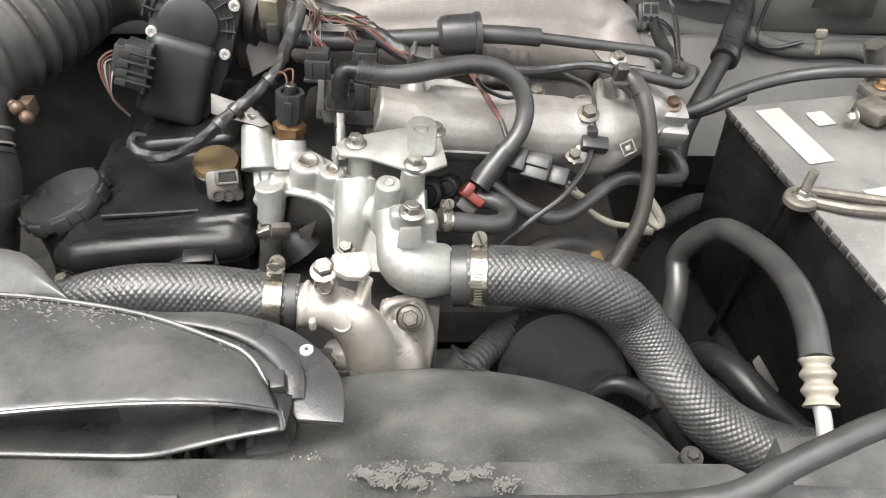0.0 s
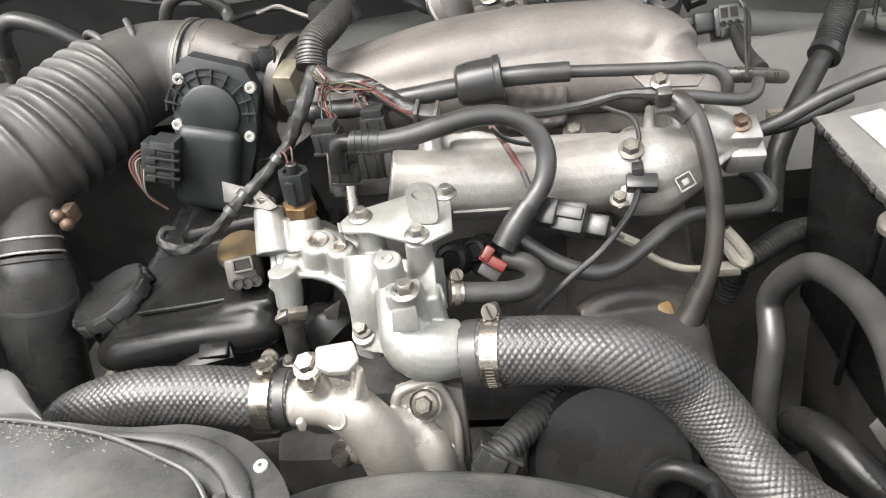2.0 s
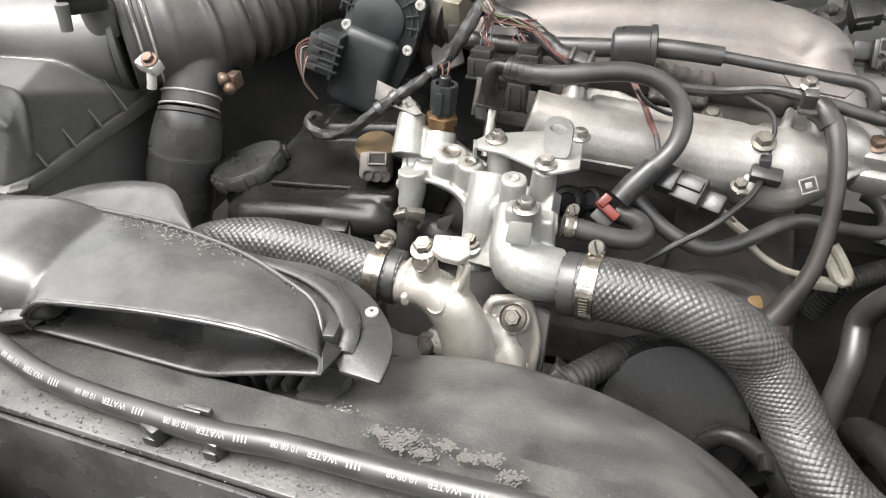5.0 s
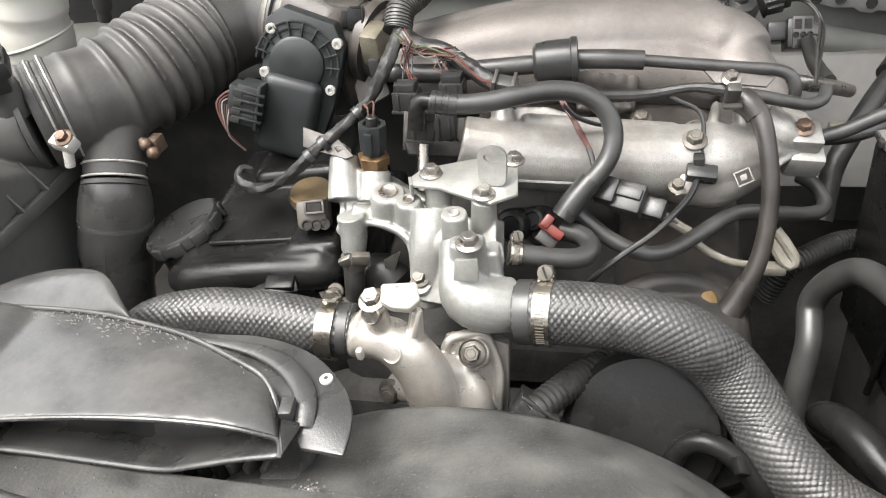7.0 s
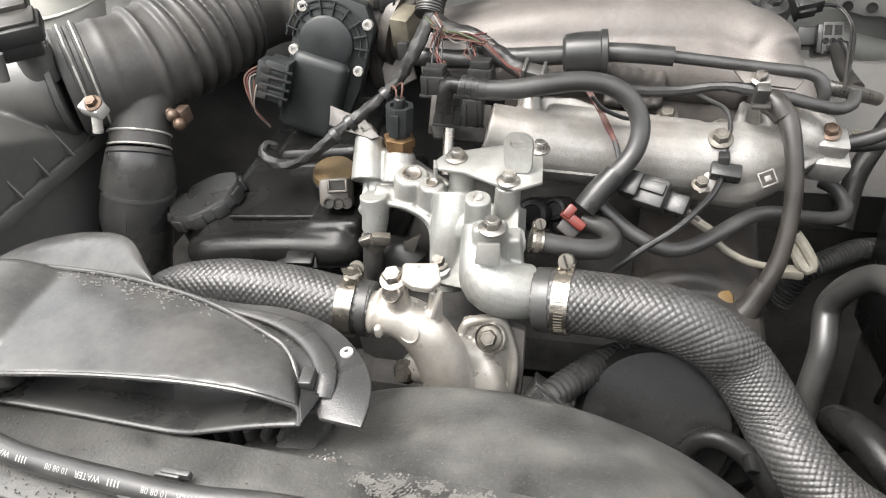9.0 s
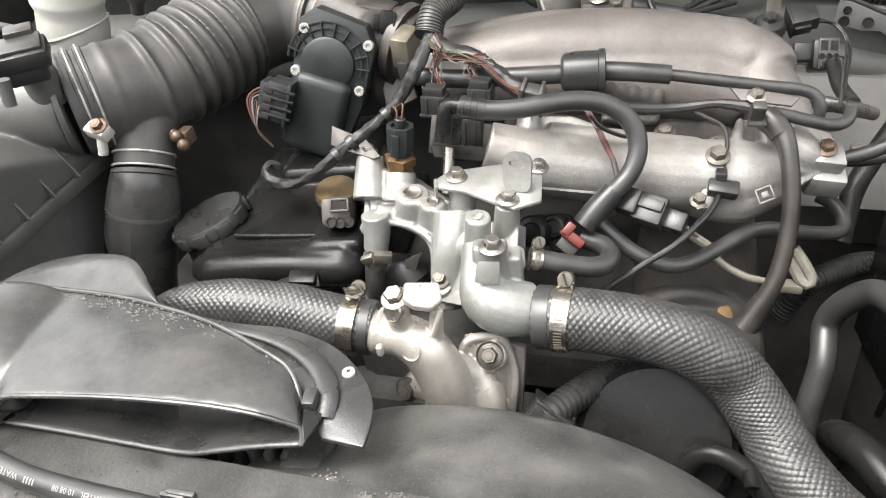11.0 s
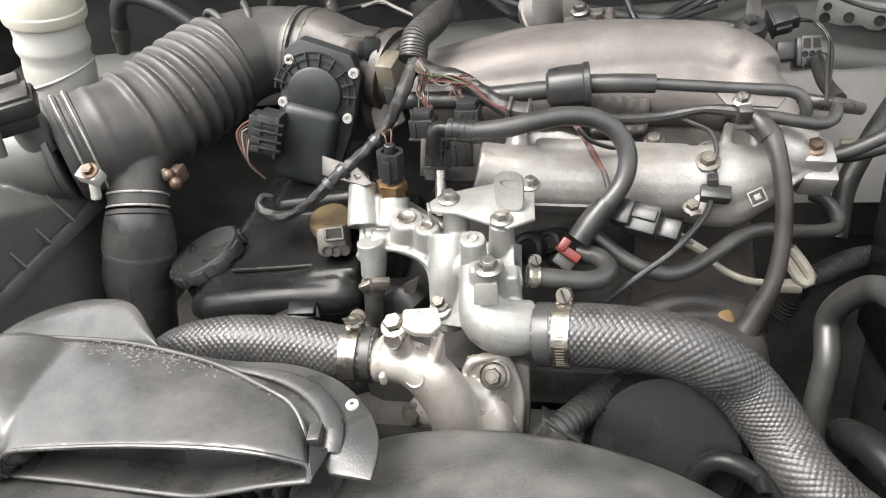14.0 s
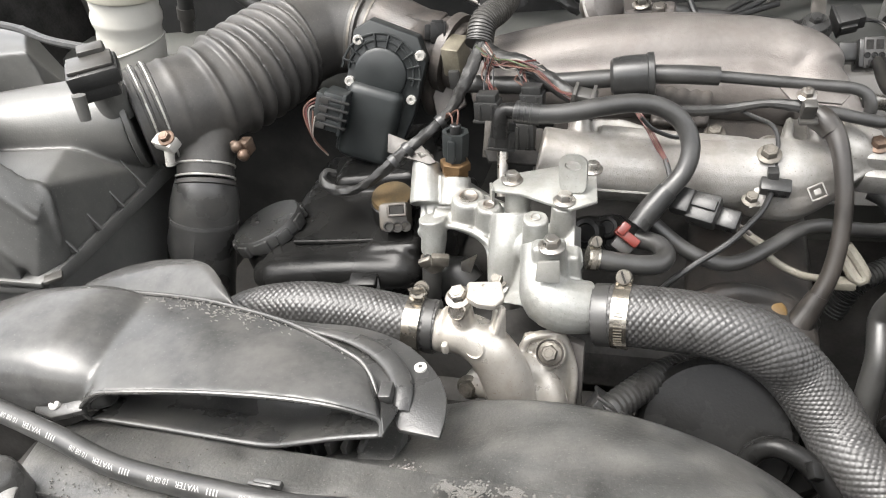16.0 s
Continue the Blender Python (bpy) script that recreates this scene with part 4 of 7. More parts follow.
part("hose_wall", tube(left_path, [0.0205, 0.0205, 0.0212, 0.0212, 0.0205, 0.0195], m=264, step=0.0007, wave=braid(42, 0.0050, 0.0010)), BRAID, hose2, sharp=80)
part("end_band", tube([(-0.1088, 0.3914, 0.9949), (-0.1157, 0.3907, 0.9958)], 0.0212, m=40), RUBBER, hose2, "smooth rubber end")
part("end_band", tube([(0.0085, 0.4402, 0.9744), (0.0200, 0.4398, 0.9752)], 0.0250, m=40), RUBBER, hose, "smooth rubber end")
clamp((0.0282, 0.4396, 0.9757), V(*right_path[2]) - V(*right_path[0]), 0.0252, (0.0, 0.55, 0.85))
clamp((-0.1243, 0.3897, 0.9970), V(*left_path[1]) - V(*left_path[0]), 0.0218, (-0.1, 0.55, 0.85))
clamp((0.3440, 0.3340, 0.8739), V(*right_path[-1]) - V(*right_path[-2]), 0.0252, (0.1, 0.3, 1))
part("clip_tail", slab([(-0.1268, 0.3948, 1.0285), (-0.1179, 0.4031, 1.0246), (-0.1124, 0.3944, 1.0260), (-0.1211, 0.3875, 1.0299)], 0.0012, 0.0003), BAND, bpy.data.objects["hose_clamp.001"], "bent tail of the band")

# ---- intake bellows ----
bel = [(-0.4640, 0.5560, 1.0912), (-0.4365, 0.5834, 1.0901), (-0.4175, 0.6097, 1.0872), (-0.3952, 0.6467, 1.0896), (-0.3793, 0.6821, 1.0930), (-0.3631, 0.7221, 1.0953), (-0.3352, 0.7557, 1.0940), (-0.2995, 0.7678, 1.0884), (-0.2688, 0.7655, 1.0822), (-0.2470, 0.7612, 1.0778)]
bellows = thing("intake_bellows", bel[3], "black ribbed rubber intake bellows between air box and throttle", "intake hose")


def folds(s, a):
    """Seven deep folds, one lone ridge before them, and the raised lips of both ends."""
    on = np.clip((s - 0.094) / 0.004, 0, 1) * np.clip((0.2015 - s) / 0.004, 0, 1)
    lip = lambda c, w, h: h * np.exp(-((s - c) / w) ** 2)
    return on * 0.0128 * (np.abs(np.sin(np.pi * (s - 0.094) / 0.01535)) ** 0.62 - 0.60) + lip(0.076, 0.0042, 0.0055) + lip(0.003, 0.002, 0.002) + lip(0.0085, 0.0015, 0.001) + lip(0.040, 0.003, 0.0016) + lip(0.30, 0.004, 0.003) + lip(0.318, 0.004, 0.003) + 0 * a


bellows_body = tube(bel, [0.049, 0.0495, 0.0505, 0.053, 0.0535, 0.052, 0.0485, 0.046, 0.045, 0.045], m=72, step=0.0010, wave=folds)
for c, d in (((-0.3683, 0.7400, 1.0945), (0.55, 0.80, 0.0)), ((-0.3405, 0.7590, 1.0925), (0.80, 0.55, -0.05))):
    ax_ = Vector(d).normalized()
    up_ = Vector((0, 0, 1)) - ax_ * ax_.z
    sd_ = ax_.cross(up_)
    part("stiffener", tube([V(*c) + V(*(up_ * math.cos(q) + sd_ * math.sin(q))) * (0.0475 + 0.008 * max(math.cos((q - 0.05) * 3.4), 0) ** 0.5) for q in np.linspace(-0.42, 0.52, 13)], 0.0034, m=12), BELLOWS, bellows, "moulded hook-shaped stiffening rib")
tb = V(*bel[-1]) - V(*bel[-3])
for q in (0.18, 0.50):
    part("throttle_clamp", lathe([(0.0450, -0.0018), (0.0494, -0.0016), (0.0494, 0.0016), (0.0450, 0.0018)], V(*bel[-3]) + tb * q, tb, 56), LEAD, bellows, "thin steel band at the throttle")
    part("end_lip", lathe([(0.0440, -0.0065), (0.0488, -0.005), (0.0488, 0.005), (0.0440, 0.0065)], V(*bel[-3]) + tb * q, tb, 56), BELLOWS, bellows)
branch = [(-0.4180, 0.6080, 1.0880), (-0.4130, 0.5900, 1.0640), (-0.4108, 0.5740, 1.0430), (-0.4100, 0.5645, 1.0320), (-0.4092, 0.5560, 1.0220)]
part("bellows", join(bellows_body, tube(branch, [0.036, 0.0330, 0.0300, 0.0292, 0.0290], m=44)), BELLOWS, bellows, "ribbed rubber wall with a branch to the lower duct", blend=0.0014, soften=5)
ax = V(*branch[4]) - V(*branch[2])
for q in (branch[3], branch[4]):
    part("wire_ring", lathe([(0.0298 + 0.0012 * math.cos(a), 0.0012 * math.sin(a)) for a in np.linspace(0, 2 * np.pi, 9)], q, ax, 48), WIRE_STEEL, bellows, "bright wire spring clip")
part("branch_lip", lathe([(0.0285, -0.003), (0.0312, -0.002), (0.0312, 0.002), (0.0285, 0.003)], V(*branch[4]) + ax * 0.22, ax, 44), BELLOWS, bellows)
dline = [(-0.4092, 0.5560, 1.0230), (-0.4105, 0.5520, 1.0140), (-0.4135, 0.5475, 1.0000), (-0.4190, 0.5420, 0.9820), (-0.4300, 0.5340, 0.9480), (-0.4480, 0.5240, 0.8900), (-0.4600, 0.5190, 0.8400)]
duct = thing("air_duct", dline[3], "black plastic duct standing below the intake bellows", "duct")
part("duct_wall", tube(dline, [0.0288, 0.0325, 0.0352, 0.0360, 0.0365, 0.0365, 0.036], m=44), SCOOP, duct)
part("duct_bead", tube([V(*dline[3]) + V(0.0005, 0.0006, 0.002), V(*dline[3]) - V(0.0005, 0.0006, 0.002)], 0.0366, m=44), GLOSSY, duct, "moulded bead")
part("mould_seam", tube([(-0.4060, 0.5130, 0.9930), (-0.4150, 0.5030, 0.9660), (-0.4330, 0.4920, 0.9100)], 0.0012, m=6), GLOSSY, duct)
bx = V(*bel[1]) - V(*bel[0])
for q in (0.32, 0.62):
    at = V(*bel[0]) * (1 - q) + V(*bel[1]) * q + V(0, 0, 0.001)
    part("clip_groove", lathe([(0.048, -0.0045), (0.0505, -0.003), (0.0505, 0.003), (0.048, 0.0045)], at, bx, 56), BELLOWS, bellows)
    part("wire_ring", lathe([(0.0512 + 0.0012 * math.cos(a), 0.0011 * math.sin(a)) for a in np.linspace(0, 2 * np.pi, 9)], at, bx, 56), WIRE_STEEL, bellows, "bright wire hose clip")
cl = thing("clip_screw", (-0.3830, 0.4980, 1.1022), "bright screw clip with a brown bolt on the bellows", "clip screw")
part("clip_block", rbox((-0.3881, 0.5005, 1.0960), (0.026, 0.014, 0.012), 0.003, pose(0, 0, 0, 20, 5, -15)), WIRE_STEEL, cl)
part("screw_head", hexbolt((-0.3828, 0.4972, 1.1027), (0.1, -0.5, 0.85), 0.0055), BROWN, cl)
part("screw_shank", rod((-0.3862, 0.4998, 1.0940), (-0.3890, 0.4948, 1.0755), 0.0045), WIRE_STEEL, cl)
cl2 = thing("clip_screw", (-0.3628, 0.5698, 1.0481), "rusty brown screw clip on the branch of the bellows", "clip screw")
part("screw_head", join(ball((-0.3681, 0.5699, 1.0509), 0.0065), ball((-0.3612, 0.5667, 1.0434), 0.0065), rod((-0.3743, 0.5738, 1.0539), (-0.3590, 0.5662, 1.0417), 0.004)), BROWN, cl2)
part("clip_block", rbox((-0.3647, 0.5803, 1.0455), (0.012, 0.016, 0.016), 0.002), BROWN, cl2)

# ---- air box ----
airbox = thing("air_box", (-0.66, 0.5, 0.84), "large black plastic air filter box with a dusty ribbed lid", "air box")
lid = join(
    hull([(-0.672, 0.388, 1.166), (-0.524, 0.370, 1.166), (-0.500, 0.402, 1.166), (-0.657, 0.552, 1.166), (-0.826, 0.658, 1.166), (-0.745, 0.372, 1.140), (-0.872, 0.662, 1.130), (-0.534, 0.364, 1.142),
          (-0.88, 0.366, 1.034), (-0.480, 0.366, 1.034), (-0.502, 0.408, 1.034), (-0.655, 0.556, 1.034), (-0.88, 0.676, 1.034)]),
    hull([(-0.657, 0.552, 1.167), (-0.566, 0.560, 1.167), (-0.640, 0.640, 1.167), (-0.826, 0.658, 1.166), (-0.650, 0.545, 1.10), (-0.556, 0.556, 1.10), (-0.63, 0.655, 1.08), (-0.86, 0.67, 1.034), (-0.60, 0.66, 1.034), (-0.55, 0.56, 1.034)]),
    hull([(-0.500, 0.402, 1.160), (-0.524, 0.384, 1.163), (-0.534, 0.366, 1.140), (-0.4600, 0.416, 1.101), (-0.4555, 0.392, 1.080), (-0.462, 0.386, 1.060), (-0.476, 0.371, 1.046), (-0.466, 0.371, 1.034), (-0.455, 0.392, 1.034), (-0.455, 0.420, 1.034), (-0.52, 0.43, 1.034), (-0.503, 0.414, 1.108), (-0.54, 0.40, 1.034)]),
    hull([(-0.4600, 0.416, 1.101), (-0.502, 0.408, 1.109), (-0.560, 0.462, 1.109), (-0.490, 0.482, 1.100), (-0.455, 0.392, 1.034), (-0.457, 0.560, 1.034), (-0.463, 0.47, 1.082), (-0.60, 0.50, 1.034), (-0.56, 0.60, 1.034)]),
    tube([(-0.5330, 0.3665, 1.1410), (-0.5050, 0.3690, 1.0940), (-0.4770, 0.3735, 1.0470)], 0.0048, m=10),
    tube([(-0.5235, 0.3880, 1.1600), (-0.4900, 0.3900, 1.1210), (-0.4570, 0.3935, 1.0810)], 0.0045, m=10),
    tube([(-0.8000, 0.3760, 1.1370), (-0.7450, 0.3745, 1.1390), (-0.5340, 0.3665, 1.1410)], 0.0045, m=10),
    tube([(-0.5010, 0.4020, 1.1620), (-0.5030, 0.4110, 1.1120), (-0.4610, 0.4165, 1.1000), (-0.4570, 0.4000, 1.0500)], 0.0040, m=10),
    tube([(-0.610, 0.505, 1.0985), (-0.54, 0.530, 1.0955), (-0.4600, 0.5590, 1.0912)], [0.0435, 0.0455, 0.0475], m=48),
    hull([(-0.60, 0.48, 1.10), (-0.50, 0.50, 1.06), (-0.46, 0.55, 1.034), (-0.50, 0.58, 1.034), (-0.60, 0.58, 1.034), (-0.60, 0.55, 1.08)]),
)
part("lid", lid, LID, airbox, "dusty black plastic lid", blend=0.0019, soften=12)
part("spout_lip", lathe([(0.0470, -0.004), (0.0492, -0.003), (0.0492, 0.002), (0.0470, 0.003)], (-0.4680, 0.5545, 1.0915), (0.80, 0.60, -0.02), 48), LID, airbox)
part("sensor_seat", lathe([(0.017, -0.03), (0.016, 0.0), (0.0135, 0.003)], (-0.4560, 0.5290, 1.1390), (0.05, -0.15, 1), 24), LID, airbox)
part("lower_box", join(rbox((-0.665, 0.52, 0.93), (0.385, 0.29, 0.18), 0.012), rbox((-0.665, 0.521, 1.022), (0.415, 0.312, 0.009), 0.003)), LID, airbox, "black lower half of the box")
part("mounting_leg", rbox((-0.70, 0.52, 0.695), (0.30, 0.22, 0.33), 0.02), SOOT, airbox)
part("lid_flange", join(rbox((-0.665, 0.521, 1.033), (0.418, 0.316, 0.006), 0.002), rbox((-0.459, 0.47, 1.028), (0.012, 0.20, 0.014), 0.002)), LID, airbox)
for k in range(8):
    x = -0.845 + k * 0.045
    part("rib", slab([(x, 0.3665, 1.037), (x, 0.356, 1.037), (x, 0.3675, 1.075)], 0.0025, 0.0004, (1, 0, 0)), LID, airbox)
for k in range(5):
    y = 0.405 + k * 0.036
    part("rib", slab([(-0.462, y, 1.037), (-0.448, y, 1.037), (-0.466, y, 1.073)], 0.0025, 0.0004, (0, 1, 0)), LID, airbox)
part("lid_tab", rbox((-0.449, 0.372, 1.036), (0.016, 0.012, 0.004), 0.001, pose(0, 0, 0, 0, 0, 40)), GREYPLUG, airbox)
part("spring_clip", join(tube([(-0.7977, 0.3609, 1.0420), (-0.7685, 0.3594, 1.0420), (-0.7494, 0.3589, 1.0380)], 0.0045, m=8, flat=0.4), tube([(-0.7640, 0.3591, 1.0400), (-0.7954, 0.3614, 1.0200), (-0.8085, 0.3622, 1.0000), (-0.8056, 0.3623, 0.9850), (-0.7883, 0.3603, 0.9800)], 0.0038, m=8)), WIRE_STEEL, airbox, "bright spring clip closing the lid")
part("post", tube([(-0.4267, 0.4667, 1.1622), (-0.4283, 0.4638, 1.1401)], [0.006, 0.005], m=12), LID, airbox)
maf = thing("air_flow_sensor", (-0.4315, 0.4989, 1.1725), "black air flow sensor with a pale label on the intake spout", "sensor")
mt = axes((0.12, -0.12, 1), (0.77, 0.62, -0.1))
mp = V(*(-0.4410, 0.5079, 1.1647))
part("sensor_body", join(rbox(mp, (0.046, 0.034, 0.016), 0.003, mt), rbox(mp + V(0, 0, -0.012), (0.036, 0.026, 0.02), 0.004, mt)), PLASTIC, maf)
part("sensor_lid", rbox(mp + V(0, 0, 0.0095), (0.040, 0.028, 0.004), 0.0015, mt), GREYPLUG, maf)
part("sensor_label", rbox(mp + V(-0.004, 0.006, 0.0122), (0.026, 0.008, 0.0008), 0, mt), PAPER, maf, "pale blank sticker")
part("sensor_plug", rbox(mp + V(-0.008, 0.016, 0.012), (0.024, 0.016, 0.014), 0.002, mt), GREYPLUG, maf)
piece("sensor_cable", tube([mp + V(-0.01, 0.02, 0.014), (-0.5237, 0.5540, 1.1795), (-0.5971, 0.5898, 1.1811), (-0.6923, 0.6144, 1.1875), (-0.8010, 0.6352, 1.2011), (-0.8565, 0.6493, 1.2339)], 0.004, m=8), TAPE, "thin taped cable running to the air flow sensor", "cable")

# ---- bottles behind the air box ----
rp, rax = V(-0.5985, 0.7496, 1.1238), (0.24, 0.02, 1)
res = thing("brake_fluid_reservoir", rp + V(0, 0, -0.08), "milky white brake fluid reservoir with a cream cap", "fluid reservoir")
part("tank", lathe([(0.034, -0.080), (0.038, -0.066), (0.041, -0.03), (0.0395, -0.012), (0.0385, -0.006), (0.0420, 0.004), (0.0425, 0.010), (0.0400, 0.018), (0.041, 0.034), (0.039, 0.040)], rp, rax, 36), MILK, res)
part("seam", tube([rp + V(0.0415 * math.cos(a) - 0.007, 0.0415 * math.sin(a), -0.030 + 0.006 * math.cos(a)) for a in np.linspace(0, 2 * np.pi, 25)], 0.0018, m=8), MILK, res, "moulded seam")
part("cap", lathe([(0.0455, 0.038), (0.0465, 0.041), (0.0465, 0.050), (0.0450, 0.052), (0.0445, 0.072), (0.040, 0.079), (0.01, 0.080)], rp, rax, 36), CAPWHITE, res, "cream screw cap")
part("base_pipes", join(rod(rp + V(-0.012, -0.01, -0.11), rp + V(-0.012, -0.01, -0.07), 0.013), rod(rp + V(0.014, -0.01, -0.11), rp + V(0.014, -0.01, -0.07), 0.011), rbox(rp + V(0.0, 0.02, -0.135), (0.08, 0.12, 0.06), 0.015)), GREYPLUG, res, "grey cylinder under the tank")
wp = V(*(-0.9172, 0.5665, 1.1752))
wash = thing("coolant_bottle", wp + V(0, 0, -0.2), "white plastic overflow bottle with a black cap", "bottle")
part("tank", join(rbox(wp + V(-0.02, -0.005, -0.165), (0.19, 0.17, 0.24), 0.04, pose(0, 0, 0, 0, -10, 12), 4), rod(wp + V(0, 0, -0.06), wp + V(0, 0, -0.005), 0.03)), MILK, wash, blend=0.005, soften=5)
part("cap", lathe([(0.034, -0.012), (0.036, -0.01), (0.036, 0.016), (0.033, 0.020), (0.028, 0.0185), (0.004, 0.0185)], wp, (0, 0, 1), 36), PLASTIC, wash, "black ribbed screw cap")
for k in range(24):
    a = k * math.pi / 12
    part("cap_rib", rbox(wp + V(0.036 * math.cos(a), 0.036 * math.sin(a), 0.003), (0.002, 0.003, 0.022), 0, pose(0, 0, 0, 0, 0, math.degrees(a))), PLASTIC, wash)

# ---- intake snorkel ----
snorkel = thing("intake_snorkel", (-0.2, 0.28, 1.0), "glossy black plastic intake snorkel with a wide flat mouth", "intake snorkel")
FL, FR = V(-0.278, 0.230, 1.071), V(-0.090, 0.249, 1.064)
lower = spline([(-0.298, 0.2330, 1.0390), (-0.250, 0.2345, 1.0362), (-0.207, 0.2340, 1.0352), (-0.165, 0.2335, 1.0355), (-0.140, 0.2355, 1.0405), (-0.115, 0.2395, 1.0445), (-0.0877, 0.2430, 1.0477)], 201)[0]
back = spline([(-0.3521, 0.3300, 1.0652), (-0.2693, 0.3290, 1.0645), (-0.2159, 0.3227, 1.0625), (-0.1745, 0.3133, 1.0610), (-0.1373, 0.2995, 1.0585), (-0.1179, 0.2914, 1.0560), (-0.1077, 0.2821, 1.0530), (-0.1010, 0.2715, 1.0480)], 201)[0]
prof, skin = [], []
for i in range(41):
    u = i / 40
    e = 1 - abs(2 * u - 1) ** 5
    w_ = max(0.0, 1 - u / 0.10)
    front = FL + (FR - FL) * u + V(0, 0.002, 0.004) * math.sin(math.pi * u) + V(0, 0.001, -0.0105) * (1 - e) * (1.0 if u > 0.5 else 0.0) + V(-0.019 * w_, 0.0005 * w_, -0.019 * w_ ** 2.4)
    rear = V(*back[int(round(u * 200))])
    low = V(*lower[int(round(u * 200))])
    row = []
    top = [front + (rear - front) * v + V(0, 0, 0.005) * math.sin(math.pi * v) for v in np.linspace(0, 1, 14)]
    row.append(top[0])
    row += [p - V(0, 0, 0.003) for p in top[1:]]
    skin.append(top + [p - V(0, -0.001, 0.006) for p in top[::-1]])
    for v in np.linspace(0.12, 1, 8):
        row.append(rear + (low + V(0, 0.03, -0.008) - rear) * v)
    for v in np.linspace(0.15, 1, 6):
        row.append(low + V(0, 0.03, -0.008) + (low - low - V(0, 0.03, -0.008)) * v)
    prof.append(row)
prof = np.array(prof)
n, m = prof.shape[:2]
shell = ([tuple(p) for p in prof.reshape(-1, 3)], [(i * m + j, i * m + j + 1, (i + 1) * m + j + 1, (i + 1) * m + j) for i in range(n - 1) for j in range(m - 1)])
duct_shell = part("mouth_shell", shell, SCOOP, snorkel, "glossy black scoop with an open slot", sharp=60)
mod = duct_shell.modifiers.new("wall", "SOLIDIFY")
mod.thickness, mod.offset = 0.0022, 0.0
part("rim", tube([prof[0][-1]] + [prof[i][0] for i in range(0, 41, 2)] + [prof[40][-1]], 0.0015, m=8), SCOOP, snorkel, "rolled edge of the mouth")
part("side_wall", slab([prof[40][0], prof[40][13], prof[40][21], prof[40][-1]], 0.003, 0.0005), SCOOP, snorkel)
keys = np.array([(-0.296, 0.285, 1.053, 0.046, 0.020), (-0.305, 0.283, 1.054, 0.049, 0.025), (-0.330, 0.280, 1.056, 0.051, 0.031), (-0.370, 0.273, 1.053, 0.048, 0.037), (-0.42, 0.262, 1.040, 0.042, 0.038), (-0.48, 0.247, 1.012, 0.038, 0.038), (-0.54, 0.232, 0.980, 0.036, 0.037), (-0.585, 0.224, 0.957, 0.034, 0.036), (-0.603, 0.221, 0.948, 0.026, 0.028)])
line, at_, _ = spline(keys[:, :3], 60)
hy_, hz_ = (np.interp(np.linspace(0, 1, 60), at_, keys[:, k]) for k in (3, 4))
arm = []
for i, (p, t) in enumerate(zip(line, np.gradient(line, axis=0))):
    t = t / np.linalg.norm(t)
    side = np.cross(t, (0, 0, 1)); side /= np.linalg.norm(side)
    crown = np.cross(side, t)
    arm.append([p + side * hy_[i] * math.copysign(abs(math.cos(k)) ** 0.72, math.cos(k)) + crown * hz_[i] * math.copysign(abs(math.sin(k)) ** 0.72, math.sin(k)) for k in np.linspace(0, 2 * np.pi, 40, endpoint=False)])
skin = [[p + V(-0.008, 0.006, -0.004) for p in skin[0]], [p + V(-0.004, 0.003, -0.001) for p in skin[0]]] + skin
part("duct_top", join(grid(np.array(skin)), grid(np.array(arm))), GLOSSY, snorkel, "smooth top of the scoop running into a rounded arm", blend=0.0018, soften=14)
part("rear_rim", tube([row[13] + V(0, 0.0008, 0.0002) for row in skin[4::2]], 0.0017, m=8), GLOSSY, snorkel, "fine raised rim along the back edge")
part("arm_seam", tube([(-0.5621, 0.1974, 0.9717), (-0.5055, 0.2138, 0.9905), (-0.4427, 0.2332, 1.0172), (-0.3941, 0.2551, 1.0316), (-0.3603, 0.2657, 1.0341)], 0.0035, m=8, flat=0.5), GLOSSY, snorkel)
tongue = [(-0.3870, 0.3441, 1.0460), (-0.3845, 0.3675, 1.0460), (-0.3668, 0.3805, 1.0500), (-0.3346, 0.3805, 1.0580), (-0.3047, 0.3765, 1.0640), (-0.2843, 0.3705, 1.0680), (-0.2698, 0.3635, 1.0690), (-0.2542, 0.3511, 1.0680), (-0.2336, 0.3326, 1.0600), (-0.2335, 0.3309, 1.0500)]
rim_ = spline(tongue, 44)[0]
root = [V(p[0], 0.3270, 1.0490 + 0.10 * (p[2] - 1.046)) for p in rim_]
shelf = np.array([[root[k] + (rim_[k] - root[k]) * v + V(0, 0, 0.006) * math.sin(math.pi * v) - V(0, 0, 0.0022 * v ** 8) for v in np.linspace(0, 1, 14)] + [rim_[k] - V(0, 0.0015, 0.006), root[k] - V(0, 0, 0.006)] for k in range(44)])
part("back_tongue", grid(shelf), GLOSSY, snorkel, "shiny raised tongue behind the scoop", sharp=55)
fl = [(-0.2396, 0.3399, 1.0480), (-0.1803, 0.3320, 1.0480), (-0.1383, 0.3332, 1.0460), (-0.1023, 0.3241, 1.0440), (-0.0766, 0.3057, 1.0430), (-0.0619, 0.2868, 1.0420), (-0.0567, 0.2693, 1.0410), (-0.0561, 0.2536, 1.0400), (-0.0829, 0.2555, 1.0400), (-0.0900, 0.2640, 1.0410), (-0.1120, 0.2720, 1.0420), (-0.1300, 0.2900, 1.0440), (-0.1750, 0.3080, 1.0470)]
fl = [tuple(q) for q in spline(fl[:8], 36)[0]] + fl[8:]
part("flange", slab(fl[::-1], 0.0035, 0.0008), SCOOP, snorkel, "flat curved flange")
mud, bits = random.Random(5), []
